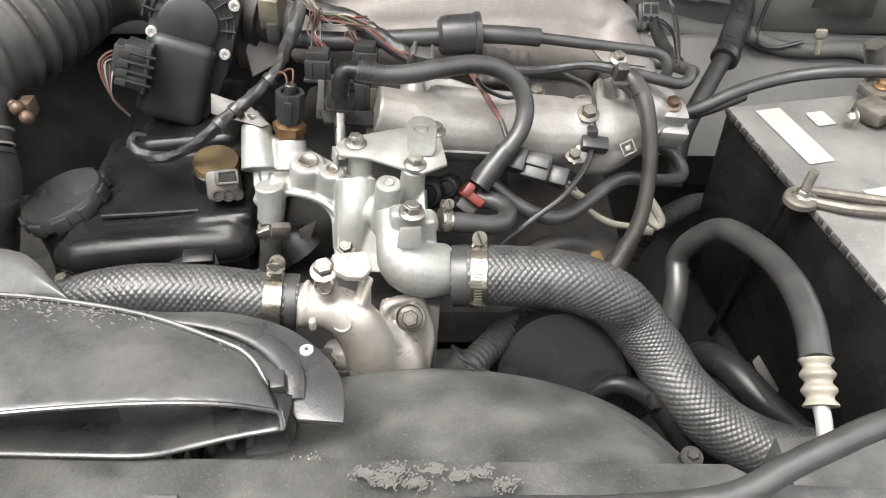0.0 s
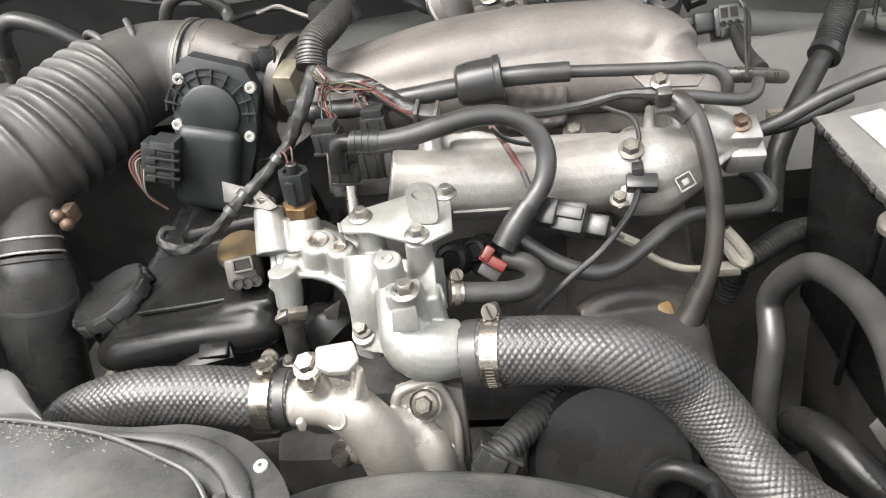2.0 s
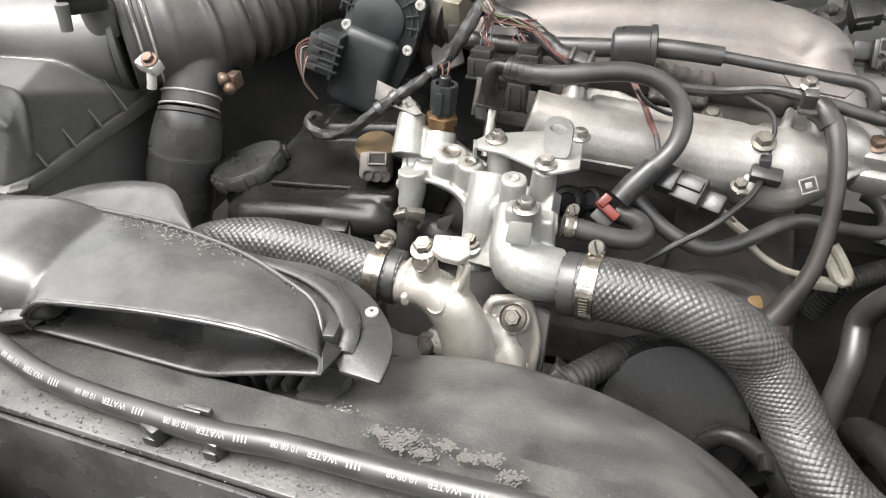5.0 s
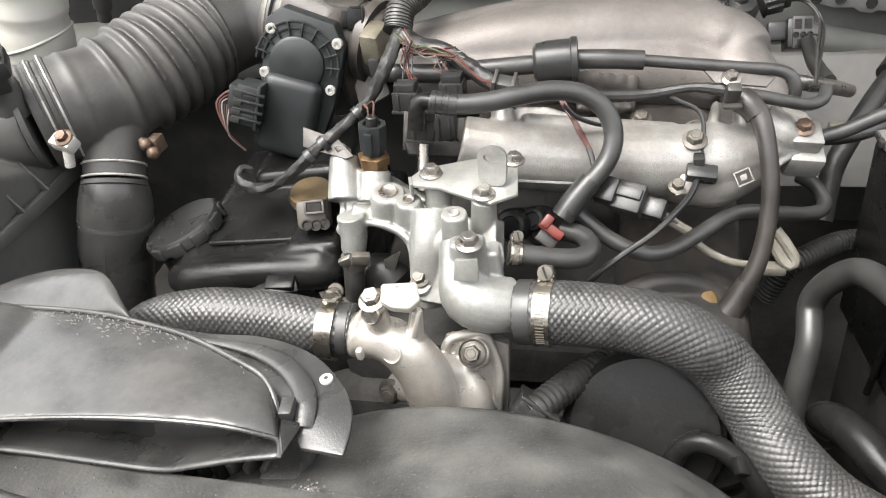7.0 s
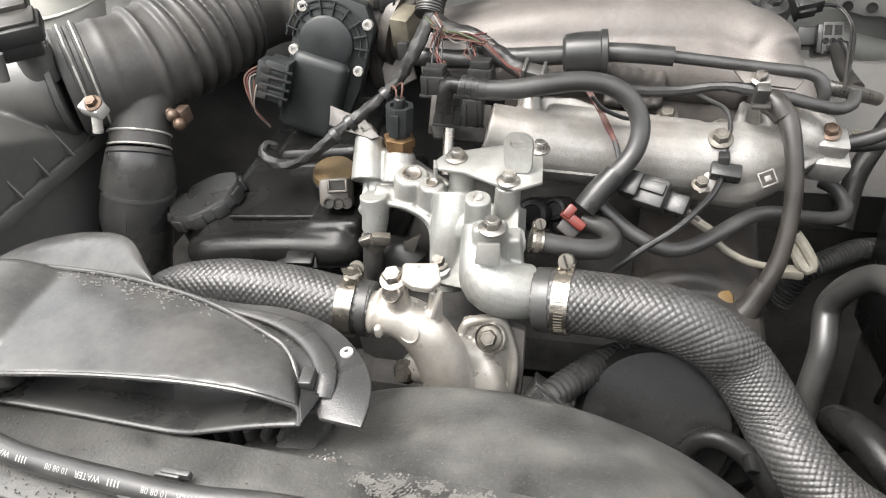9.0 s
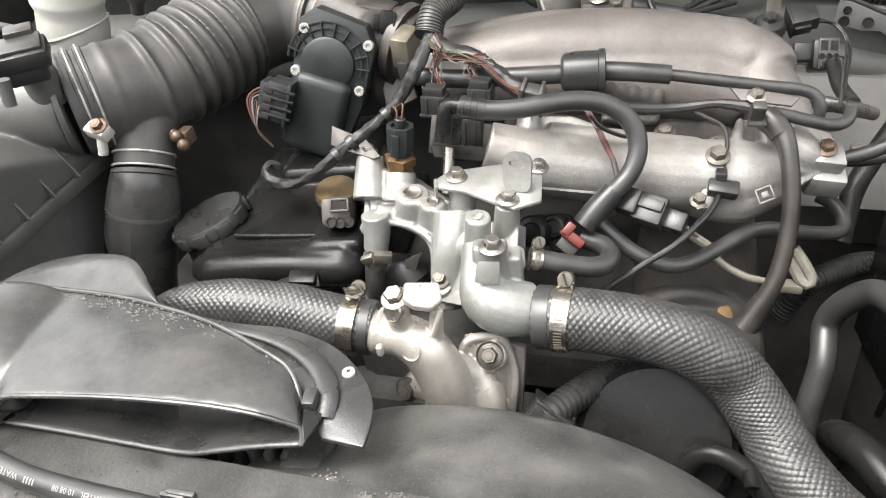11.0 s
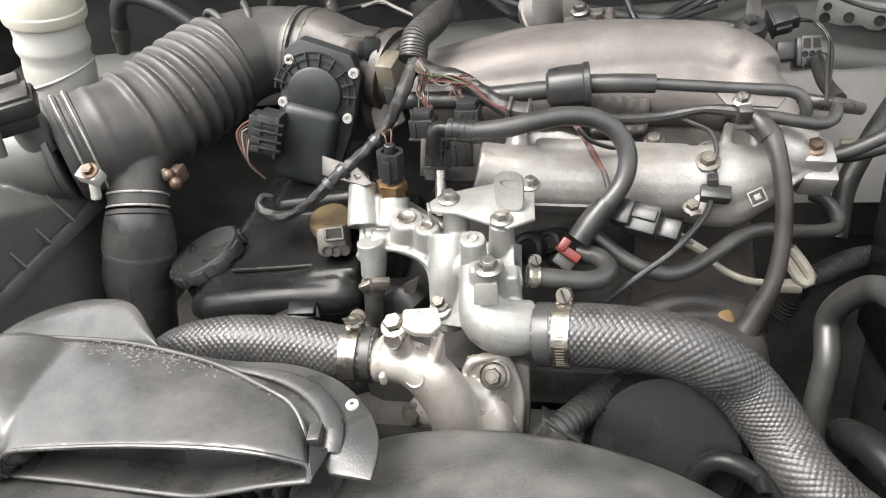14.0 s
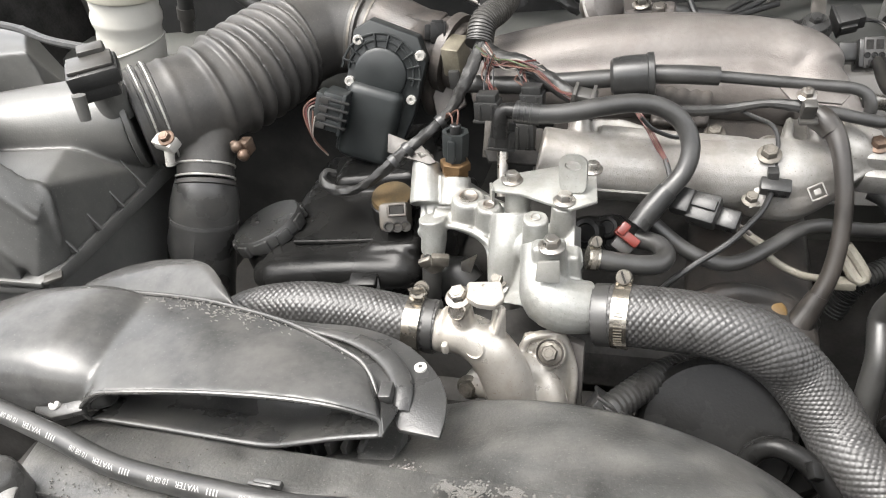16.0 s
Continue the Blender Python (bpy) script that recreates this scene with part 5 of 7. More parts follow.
for k in range(170):
    i = min(max(int(mud.gauss(17, 6)), 2), 38)
    p = skin[i + 2][13] + (skin[i + 2][9] - skin[i + 2][13]) * abs(mud.gauss(0.12, 0.35)) + V(mud.uniform(-0.004, 0.004), 0, 0.0006)
    w = mud.uniform(0.0004, 0.0015)
    bits.append(rbox(p, (w * 2.2, w * 0.7, 0.0004), 0.0001, pose(0, 0, 0, mud.uniform(-10, 10), 0, mud.gauss(-25, 22))))
piece("dried_dirt", join(*bits), MUD, "pale flecks of dried dirt along the scoop", "dirt", kind="stuff")
part("flange_step", tube([(-0.1950, 0.3262, 1.0500), (-0.1488, 0.3209, 1.0490), (-0.1213, 0.3137, 1.0480), (-0.1002, 0.2995, 1.0470), (-0.0888, 0.2833, 1.0460), (-0.0861, 0.2678, 1.0420)], [0.0012, 0.0042, 0.0066, 0.0070, 0.0070, 0.0066], m=16, flat=0.38), SCOOP, snorkel, "raised lip along the flange")
part("clip", rbox((-0.0951, 0.2744, 1.0500), (0.008, 0.013, 0.007), 0.001, pose(0, 0, 0, 0, 0, 8)), SCOOP, snorkel)
part("rivet", lathe([(0.0042, -0.002), (0.0042, 0.0004), (0.0036, 0.001), (0.0014, 0.001)], (-0.0832, 0.3034, 1.0440), (0, 0, 1), 22), WHITE, snorkel, "white push rivet")
part("rivet_hole", lathe([(0.0014, -0.001), (0.0014, 0.00115), (0.0003, 0.0012)], (-0.0832, 0.3034, 1.0440), (0, 0, 1), 14), SOOT, snorkel)
part("left_bracket", join(slab([(-0.3338, 0.2269, 1.0433), (-0.3411, 0.2461, 1.0475), (-0.3244, 0.2522, 1.0502), (-0.2948, 0.2380, 1.0514), (-0.2928, 0.2296, 1.0476), (-0.3171, 0.2239, 1.0430)], 0.006, 0.0015)), SCOOP, snorkel)
part("rivet", lathe([(0.0045, -0.002), (0.0045, 0.0004), (0.0038, 0.001), (0.0018, 0.001), (0.0004, -0.0006)], (-0.3185, 0.2307, 1.0537), (-0.1, -0.6, 0.8), 22), WHITE, snorkel, "white push rivet")

# ---- radiator cover, fan shroud, front ----
cover = thing("radiator_cover", (0.0, 0.19, 0.9), "dusty black plastic cover over the radiator top", "radiator cover")
part("top_panel", join(slab([(-0.316, 0.174, 1.042), (0.40, 0.167, 1.036), (0.40, 0.21, 1.030), (0.176, 0.222, 1.030), (0.158, 0.234, 1.030), (-0.31, 0.238, 1.032), (-0.324, 0.214, 1.040)], 0.006, 0.002)), SHROUD, cover)
part("front_face", slab([(-0.316, 0.172, 1.040), (0.40, 0.165, 1.034), (0.40, 0.150, 0.90), (-0.296, 0.150, 0.90)], 0.004, 0.001), SCOOP, cover)
part("end_face", slab([(-0.316, 0.174, 1.040), (-0.324, 0.214, 1.038), (-0.32, 0.21, 0.9), (-0.298, 0.15, 0.9)], 0.004, 0.001), SCOOP, cover)
part("slot_clip", join(rbox((-0.1448, 0.2044, 1.0430), (0.018, 0.004, 0.005), 0.001), rbox((-0.1493, 0.2029, 1.0420), (0.016, 0.004, 0.005), 0.001)), SHROUD, cover)
rad = thing("radiator", (0.0, 0.225, 0.54), "dark radiator behind the plastic cover", "radiator")
part("core", rbox((0.02, 0.20, 0.78), (0.74, 0.05, 0.48), 0.004), SOOT, rad)
part("tank_end", rbox((0.345, 0.24, 0.985), (0.10, 0.05, 0.09), 0.015), SHROUD, rad)
shroud = thing("fan_shroud", (0, 0.3, 0.84), "matt black plastic fan shroud arching over the fan", "fan shroud")
sv = []
for i in range(61):
    x = -0.215 + 0.43 * i / 60
    zr = 0.77 + math.sqrt(max(0.2215 ** 2 - (x + 0.005) ** 2, 0.0))
    ze = 1.021 - max(0.0, (abs(x + 0.005) - 0.13)) * 0.9
    row = []
    for v in np.linspace(0, 1, 9):
        row.append((x, 0.230 + 0.10 * v, ze + (zr - ze) * v ** 1.25))
    row += [(x, 0.335, zr - 0.004), (x, 0.336, zr - 0.012)]
    sv.append(row)
sv = np.array(sv); n, m = sv.shape[:2]
sh = part("shroud_skin", ([tuple(p) for p in sv.reshape(-1, 3)], [(i * m + j, i * m + j + 1, (i + 1) * m + j + 1, (i + 1) * m + j) for i in range(n - 1) for j in range(m - 1)]), SHROUD, shroud, sharp=60)
mod = sh.modifiers.new("wall", "SOLIDIFY"); mod.thickness = 0.003
part("shroud_frame", rbox((-0.23, 0.255, 0.93), (0.05, 0.05, 0.18), 0.004), SHROUD, shroud)
part("shroud_frame", rbox((0.25, 0.255, 0.91), (0.08, 0.05, 0.16), 0.004), SHROUD, shroud)
for k in range(7):
    part("grille_slat", rbox(V(*(-0.1139, 0.2576, 1.0140)) + V(-0.0115 * k, 0.008, -0.008), (0.0042, 0.024, 0.022), 0.001), SHROUD, shroud)
part("grille_back", rbox(V(*(-0.1398, 0.2641, 1.0080)) + V(-0.01, 0.012, -0.012), (0.12, 0.006, 0.02), 0.001), SOOT, shroud)
part("grille_block", rbox(V(*(-0.1033, 0.2595, 1.0120)) + V(0.0, 0.004, -0.008), (0.026, 0.03, 0.02), 0.003), SHROUD, shroud)
grit = random.Random(3)
gs = [(x + grit.gauss(0, 0.006), y + grit.gauss(0, 0.004), z) for x, y, z in [(-0.072, 0.236, 1.0255)] * 120]
piece("grit", join(*[rbox(g, (0.0011, 0.001, 0.0008), 0, pose(0, 0, 0, grit.uniform(0, 90), 0, grit.uniform(0, 90))) for g in gs]), PLENUM, "brown grit lying on the shroud", "grit", kind="stuff")
spots = [(x + grit.gauss(0, 0.0035), y + grit.gauss(0, 0.0020), 1.0425 - 0.0075 * (x + 0.316) / 0.716) for x, y in ((-0.0425, 0.2221), (-0.0330, 0.2190), (-0.0250, 0.2234), (-0.0138, 0.2155), (-0.0044, 0.2239), (0.0080, 0.2200), (0.0207, 0.2224), (-0.0300, 0.2162), (0.0330, 0.2150)) for _ in range(90)]
piece("dust_blotches", join(*[rbox((g[0], g[1], g[2] + 1.2e-6 * k), (0.0013, 0.0010, 0.0003), 0, pose(0, 0, 0, 0, 0, grit.uniform(0, 90))) for k, g in enumerate(spots)]), DRYDUST, "pale dried dust blotches on the radiator cover", "dust", kind="stuff")
gs = [(grit.uniform(-0.29, 0.05), 0, 0) for _ in range(420)]
gs = [(x, 0.181 - 0.010 * (x + 0.29) / 0.34 + grit.gauss(0, 0.006) if k % 3 else grit.uniform(0.178, 0.225), 1.0425 - 0.0075 * (x + 0.316) / 0.716) for k, (x, _, _) in enumerate(gs)]
piece("dust_grit", join(*[rbox(g, (w, w * 0.8, 0.0006), 0, pose(0, 0, 0, 0, 0, 90 * w)) for g, w in ((g, grit.uniform(0.0004, 0.0011)) for g in gs)]), MUD, "pale grit scattered over the radiator cover", "grit", kind="stuff")
piece("shroud_bolt", join(hexbolt((0.1560, 0.2669, 0.9850), (0, -0.2, 1), 0.004), lathe([(0.007, -0.01), (0.007, 0)], (0.1560, 0.2669, 0.9850), (0, -0.2, 1))), SOOT, "grimy bolt at the edge of the fan shroud", "bolt")
latch = thing("bonnet_bumper", (-0.345, 0.17, 0.9), "black rounded rubber block beside the radiator cover", "bump stop")
part("block", rbox(V(*(-0.3080, 0.1600, 1.0170)), (0.031, 0.045, 0.11), 0.013, pose(0, 0, 0, 0, 0, -6), 4), SCOOP, latch)
part("strap", tube([(-0.2733, 0.1500, 1.0755), (-0.2591, 0.1400, 1.0874), (-0.2587, 0.1335, 1.0828), (-0.2732, 0.1320, 1.0568), (-0.2913, 0.1315, 1.0198)], 0.0085, m=14, flat=0.3), BODYPALE, latch, "pale painted metal strap")
piece("side_plate", slab([(-0.4815, 0.1684, 0.9600), (-0.4206, 0.1956, 0.9600), (-0.3924, 0.1747, 0.9550), (-0.3864, 0.1702, 0.9500)], 0.004, 0.0008), BODY, "grey bent sheet-metal plate beside the headlamp", "plate")
lamp = thing("headlamp", (-0.45, 0.02, 0.85), "clear ribbed headlamp unit with a silver top edge", "headlamp")
lc_ = [(-0.7458, 0.1490, 0.9300), (-0.5995, 0.1771, 0.9300), (-0.5612, 0.1843, 0.9300), (-0.4874, 0.1799, 0.9300), (-0.4500, 0.1820, 0.9320), (-0.3158, 0.1440, 1.0023), (-0.2803, 0.1400, 1.0144), (-0.2306, 0.1360, 1.0196), (-0.1900, 0.1280, 1.0196), (-0.2200, 0.0500, 0.9200), (-0.4946, 0.0300, 0.9100), (-0.7458, 0.0596, 0.9200)]
part("lens", slab(lc_, 0.07, 0.008, (0, 0, -1)), LAMP, lamp)
for k in range(3):
    o = V(0.004 * k, -0.012 * k - 0.006, 0.0012)
    part("lens_rib", tube([V(*q) + o for q in lc_[:5]], 0.0022, m=8), LAMP, lamp)

# ---- printed washer hose along the front ----
wh = [(-0.5336, 0.1865, 1.0668), (-0.5217, 0.1964, 1.0695), (-0.5151, 0.2070, 1.0781), (-0.4989, 0.2202, 1.0813), (-0.4680, 0.2253, 1.0790), (-0.4221, 0.2228, 1.0715), (-0.3583, 0.2164, 1.0614), (-0.2949, 0.2055, 1.0551), (-0.2376, 0.1940, 1.0499), (-0.1575, 0.1884, 1.0510), (-0.1166, 0.1879, 1.0510), (-0.0809, 0.1911, 1.0510), (-0.0179, 0.1920, 1.0510), (0.0386, 0.1939, 1.0510), (0.09, 0.194, 1.052), (0.142, 0.198, 1.056), (0.176, 0.212, 1.062), (0.20, 0.221, 1.067), (0.228, 0.231, 1.071), (0.30, 0.252, 1.074), (0.38, 0.275, 1.06)]
wh_r = 0.0070
water = thing("washer_hose", wh[9], "black rubber hose with white printing along the radiator cover", "hose")
part("hose_wall", tube(wh, wh_r, m=18), RUBBER, water)
for c_, t_ in (((-0.1573, 0.1837, 1.0460), 20), ((-0.1198, 0.1853, 1.0460), 12)):
    part("holder", join(rbox(c_, (0.014, 0.010, 0.012), 0.002, pose(0, 0, 0, 0, 0, -t_)), rbox(V(*c_) + V(0, -0.004, -0.010), (0.009, 0.006, 0.02), 0.001)), PLASTIC, water)

# ---- battery ----
BK = 1.13


def far(p):
    """Out along the line from the front of the bay, at BK times the distance."""
    return V(0, 0, 1.4) + (V(*p) - V(0, 0, 1.4)) * BK


b0, b1 = far((0.2607, 0.6054, 1.0300)), far((0.3027, 0.3659, 1.0300))
bl = b1 - b0; blen = np.linalg.norm(bl[:2]); bl = bl / np.linalg.norm(bl)
br = far((0.3863, 0.5589, 1.0300)) - b0; br -= bl * (br @ bl); br /= np.linalg.norm(br)
battery = thing("battery", b0 + bl * 0.13 + br * 0.09 + V(0, 0, -0.48), "grey topped black car battery with peeling white labels", "battery")


def on_bat(u, v, h=0.0):
    """A place on the battery's top: u along its side, v across, h above."""
    return b0 + (bl * u + br * v + V(0, 0, h)) * BK


bturn = axes((0, 0, 1), bl)
bW, bL = 0.175, blen / BK + 0.05
part("tray", rbox(on_bat(bL / 2, bW / 2, -0.29), (bL * BK, bW * BK * 0.9, 0.26), 0.01, bturn), SOOT, battery, "dark metal tray and support")
part("case", rbox(on_bat(bL / 2, bW / 2, -0.100), (bL * BK, bW * BK, 0.185 * BK), 0.004, bturn), DARK, battery, "black plastic case")
part("top", rbox(on_bat(bL / 2, bW / 2, -0.004), (bL * BK, bW * BK, 0.010), 0.002, bturn), BATTERY, battery, "dusty grey top")
for k in range(26):
    part("crust", rbox(on_bat(0.004 + k * bL / 26, random.uniform(-0.002, 0.0015), -0.003), (random.uniform(0.006, 0.011), 0.005, 0.006), 0.001, bturn @ pose(0, 0, 0, 0, 0, random.uniform(-12, 12))), SOOT, battery)
for u, v, a, b in ((0.055, 0.035, 0.085, 0.024), (0.035, 0.072, 0.022, 0.018), (0.150, 0.060, 0.026, 0.022), (0.175, 0.10, 0.03, 0.02)):
    part("label", rbox(on_bat(u, v, 0.0018), (a * BK, b * BK, 0.0006), 0, bturn @ pose(0, 0, 0, 0, 0, random.uniform(-4, 4))), PAPER, battery, "torn white label")
part("peeled_label", slab([on_bat(0.215, 0.03, 0.003), on_bat(0.245, 0.012, 0.009), on_bat(0.262, 0.04, 0.004), on_bat(0.235, 0.065, 0.002)], 0.0006, 0), PAPER, battery, "crumpled white label")
part("terminal_post", lathe([(0.011, 0), (0.0095, 0.018), (0.007, 0.0195), (0.001, 0.02)], on_bat(0.045, 0.115, 0.001)), LEAD, battery)
lug = thing("battery_terminal", on_bat(0.045, 0.115, 0.003), "corroded lead battery terminal clamp with bolts", "terminal")
part("clamp_ring", join(rbox(on_bat(0.045, 0.115, 0.011), (0.034, 0.030, 0.016), 0.004, bturn @ pose(0, 0, 0, 0, 0, 20)), rbox(on_bat(0.02, 0.13, 0.013), (0.03, 0.022, 0.012), 0.003, bturn)), LEAD, lug)
part("bolt", hexbolt(on_bat(0.052, 0.090, 0.012), tuple(-br), 0.0062), STEEL, lug)
part("bolt", hexbolt(on_bat(0.02, 0.135, 0.019), (0, 0, 1), 0.0062), BRASS, lug)
part("cable_lug", rbox(on_bat(0.075, 0.13, 0.012), (0.04, 0.03, 0.014), 0.004, bturn), LEAD, lug)
hold = thing("battery_clamp", far((0.2793, 0.4673, 1.0360)), "steel battery hold-down bar with a threaded stud", "battery clamp")
hs = far((0.2771, 0.4637, 1.0345))
part("bar", join(tube([hs, far((0.2967, 0.4553, 1.0350)), far((0.3144, 0.4474, 1.0370)), far((0.3624, 0.4406, 1.0370))], 0.0050, m=10), tube([far((0.2825, 0.4718, 1.0370)), far((0.3135, 0.4660, 1.0360)), far((0.3682, 0.4520, 1.0360))], 0.0047, m=10)), LEAD, hold)
part("washer", lathe([(0.0145, -0.003), (0.0145, 0.002), (0.013, 0.004), (0.005, 0.004)], hs, (0, 0, 1)), LEAD, hold)
part("stud", lathe([(0.0042 + 0.0004 * (k % 2), 0.001 * k) for k in range(30)], hs, (0.12, 0.06, 1), 12), LEAD, hold)
part("nut", hexbolt(hs + V(0, 0, 0.003), (0.12, 0.06, 1), 0.0062), STEEL, hold)
part("rod", rod(hs + V(-0.012, 0.002, -0.006), far((0.2748, 0.5219, 0.8139)), 0.0035), DARK, hold)

# ---- pipes and hoses at the battery side ----
ac = thing("air_conditioning_hose", (0.2528, 0.5303, 0.9428), "black rubber air conditioning hose with a crimped ferrule", "hose")
part("hose_wall", tube([(0.2266, 0.4955, 0.7429), (0.2306, 0.5225, 0.7995), (0.2396, 0.5490, 0.8435), (0.2426, 0.5773, 0.8670), (0.2541, 0.5720, 0.8999), (0.2693, 0.5505, 0.9285), (0.2823, 0.4990, 0.9490), (0.2830, 0.4420, 0.9665), (0.2790, 0.3960, 0.9720), (0.2727, 0.3575, 0.9676)], 0.0115, m=18), RUBBER, ac)
fa, fb = V(*(0.2727, 0.3593, 0.9681)), V(*(0.2710, 0.3294, 0.9513))
fd = fb - fa; fl_ = np.linalg.norm(fd)
part("ferrule", lathe([(0.0110 + 0.0016 * math.cos(k * 2 * math.pi / 8.66), fl_ * k / 26) for k in range(27)], fa, fd, 24), CREAM, ac, "pale crimped ferrule")
part("pipe_end", tube([(0.2711, 0.3311, 0.9517), (0.2720, 0.3214, 0.9455), (0.2721, 0.3076, 0.9346)], 0.0058, m=14), WIRE_STEEL, ac, "bright metal pipe end")
piece("lower_hose", tube([(0.2536, 0.5274, 0.7349), (0.2512, 0.4895, 0.7987), (0.2389, 0.4535, 0.8581), (0.2539, 0.4260, 0.8734), (0.2750, 0.3947, 0.8666), (0.3065, 0.3679, 0.8510), (0.3422, 0.3495, 0.8329)], 0.0145, m=20), DARK, "dull black rubber hose behind the radiator hose", "hose")
piece("shield_plate", slab([(0.2922, 0.4638, 0.8391), (0.2986, 0.4681, 0.8439), (0.3179, 0.4459, 0.8192), (0.3093, 0.4402, 0.8128)], 0.002, 0.0005), GREYPLUG, "small bent grey metal shield", "shield")
pul = thing("pulley_cover", (0.0986, 0.4170, 0.8767), "round matt black pump cover below the hose", "cover")
pc, pa = V(*(0.1010, 0.4065, 0.8845)), Vector((0.08, -0.72, 0.69))
part("drum", lathe([(0.062, -0.06), (0.063, -0.006), (0.0615, -0.001), (0.058, 0.001), (0.056, 0.0035), (0.01, 0.0045)], pc, pa, 64), DARK, pul)
part("outer_ring", lathe([(0.05, -0.05), (0.05, -0.012), (0.046, -0.008), (0.02, -0.008)], V(*(0.1501, 0.4186, 0.8785)), pa, 40), DARK, pul)
piece("bypass_hose", tube([(0.1207, 0.3759, 0.8312), (0.1208, 0.3822, 0.8755), (0.1288, 0.3883, 0.8927), (0.1438, 0.3883, 0.9017), (0.1640, 0.3809, 0.8964), (0.1825, 0.3670, 0.8810), (0.2018, 0.3557, 0.8535)], 0.0082, m=16), DARK, "short black bypass hose beside the shroud", "hose")
piece("harness_clip", rbox((0.1668, 0.3650, 0.9087), (0.010, 0.013, 0.008), 0.002, pose(0, 0, 0, 20, 30, 20)), DARK, "small grey clip on the bypass hose", "clip")


def ribs(pitch, amp):
    return lambda s, a: amp * np.sign(np.sin(2 * np.pi * s / pitch)) + 0 * a


def conduit(pts, r, label, mat=PLASTIC, pitch=0.0042, amp=0.0007):
    return piece("corrugated_conduit", tube(pts, r, m=18, step=pitch / 6, wave=ribs(pitch, amp)), mat, label, "conduit", "corrugated conduits")


conduit([(0.0183, 0.3920, 0.9130), (0.0233, 0.3976, 0.9143), (0.0356, 0.4136, 0.9136), (0.0567, 0.4416, 0.9094), (0.0804, 0.4656, 0.9000), (0.1060, 0.4788, 0.8872)], 0.0112, "black corrugated conduit under the radiator hose", PLASTIC, 0.0050, 0.0012)
conduit([(0.3969, 0.9824, 0.9965), (0.3846, 0.9335, 0.9721), (0.3608, 0.8813, 0.9590), (0.3482, 0.8534, 0.9505)], 0.015, "thick black corrugated conduit beside the battery")
piece("conduit_band", tube([(0.3499, 0.8562, 0.9521), (0.3443, 0.8479, 0.9488)], 0.0172, m=20), PLASTIC, "black band closing the conduit", "band")
piece("conduit_tail", tube([(0.3475, 0.8534, 0.9505), (0.3307, 0.8305, 0.9399), (0.3050, 0.7921, 0.9198), (0.2816, 0.7543, 0.8927), (0.2716, 0.7185, 0.8530)], 0.011, m=14), TAPE, "black taped wires leaving the conduit", "loom")
conduit([(0.2134, 0.6414, 0.8126), (0.2296, 0.6473, 0.8461), (0.2512, 0.6612, 0.8531), (0.2859, 0.6864, 0.8512), (0.3326, 0.7075, 0.8381)], 0.011, "dark corrugated conduit behind the hoses")
conduit([(-0.1178, 0.7899, 1.1320), (-0.1151, 0.7522, 1.1250), (-0.1191, 0.7216, 1.1217), (-0.1294, 0.6972, 1.1177), (-0.1318, 0.6791, 1.1026)], 0.0135, "worn grey corrugated conduit over the throttle body", GREYPLUG, 0.0030, 0.0006)
piece("conduit_tape", tube([(-0.1313, 0.7329, 1.1253), (-0.1160, 0.7533, 1.1217), (-0.1124, 0.7559, 1.1114)], 0.016, m=16), TAPE, "black tape round the conduit", "tape")
plug("loom_connector", (0.0186, 0.3986, 0.9073), (0.03, 0.03, 0.03), (-0.5, -0.5, -0.6), (0.9, 0, -0.3), PLASTIC, "black loom connector below the radiator hose")
piece("battery_cable", tube([(0.2444, 0.6892, 0.9699), (0.2711, 0.6944, 0.9756), (0.3127, 0.7063, 0.9889), (0.3603, 0.7151, 0.9986), (0.4087, 0.7104, 1.0084), (0.4730, 0.7011, 1.0129), (0.5242, 0.6894, 1.0149)], 0.0068, m=12), RUBBER, "grey-black cable arching over the battery", "cable")

# ---- fuel and vacuum lines over the plenum ----
fuel = thing("fuel_hose", (0.0205, 0.5808, 1.0849), "black rubber fuel hose arching to a red-clipped connector", "hose")
part("hose_wall", tube([(-0.0705, 0.5554, 1.0939), (-0.0556, 0.5559, 1.0907), (-0.0283, 0.5618, 1.0881), (-0.0015, 0.5720, 1.0879), (0.0250, 0.5830, 1.0855), (0.0481, 0.5887, 1.0780), (0.0651, 0.5871, 1.0641), (0.0722, 0.5784, 1.0461), (0.0675, 0.5659, 1.0291), (0.0533, 0.5525, 1.0156), (0.0408, 0.5416, 1.0044)], 0.0081, m=18), RUBBER, fuel)
part("sleeve", tube([(-0.0696, 0.5556, 1.0938), (-0.0489, 0.5575, 1.0895)], 0.0093, m=18), PLASTIC, fuel)
part("elbow", join(tube([(-0.0696, 0.5556, 1.0938), (-0.0786, 0.5565, 1.0943), (-0.0823, 0.5539, 1.0895), (-0.0847, 0.5503, 1.0725)], 0.0070, m=14), rbox((-0.0847, 0.5542, 1.0774), (0.014, 0.012, 0.014), 0.002, pose(0, 0, 0, 0, 10, 10))), DARK, fuel, "black quick-fit elbow")
for k in range(3):
    part("hose_ring", lathe([(0.0080, -0.001), (0.0099, -0.0007), (0.0099, 0.0007), (0.0080, 0.001)], V(-0.0665, 0.5558, 1.0932) + V(0.0050, 0.0005, -0.0011) * k, (0.0207, 0.0019, -0.0043), 24), PLASTIC, fuel, "moulded ring")
part("end_sleeve", tube([(0.0547, 0.5543, 1.0172), (0.0417, 0.5427, 1.0053), (0.0314, 0.5330, 0.9947)], [0.0095, 0.0105, 0.0098], m=16), PLASTIC, fuel)
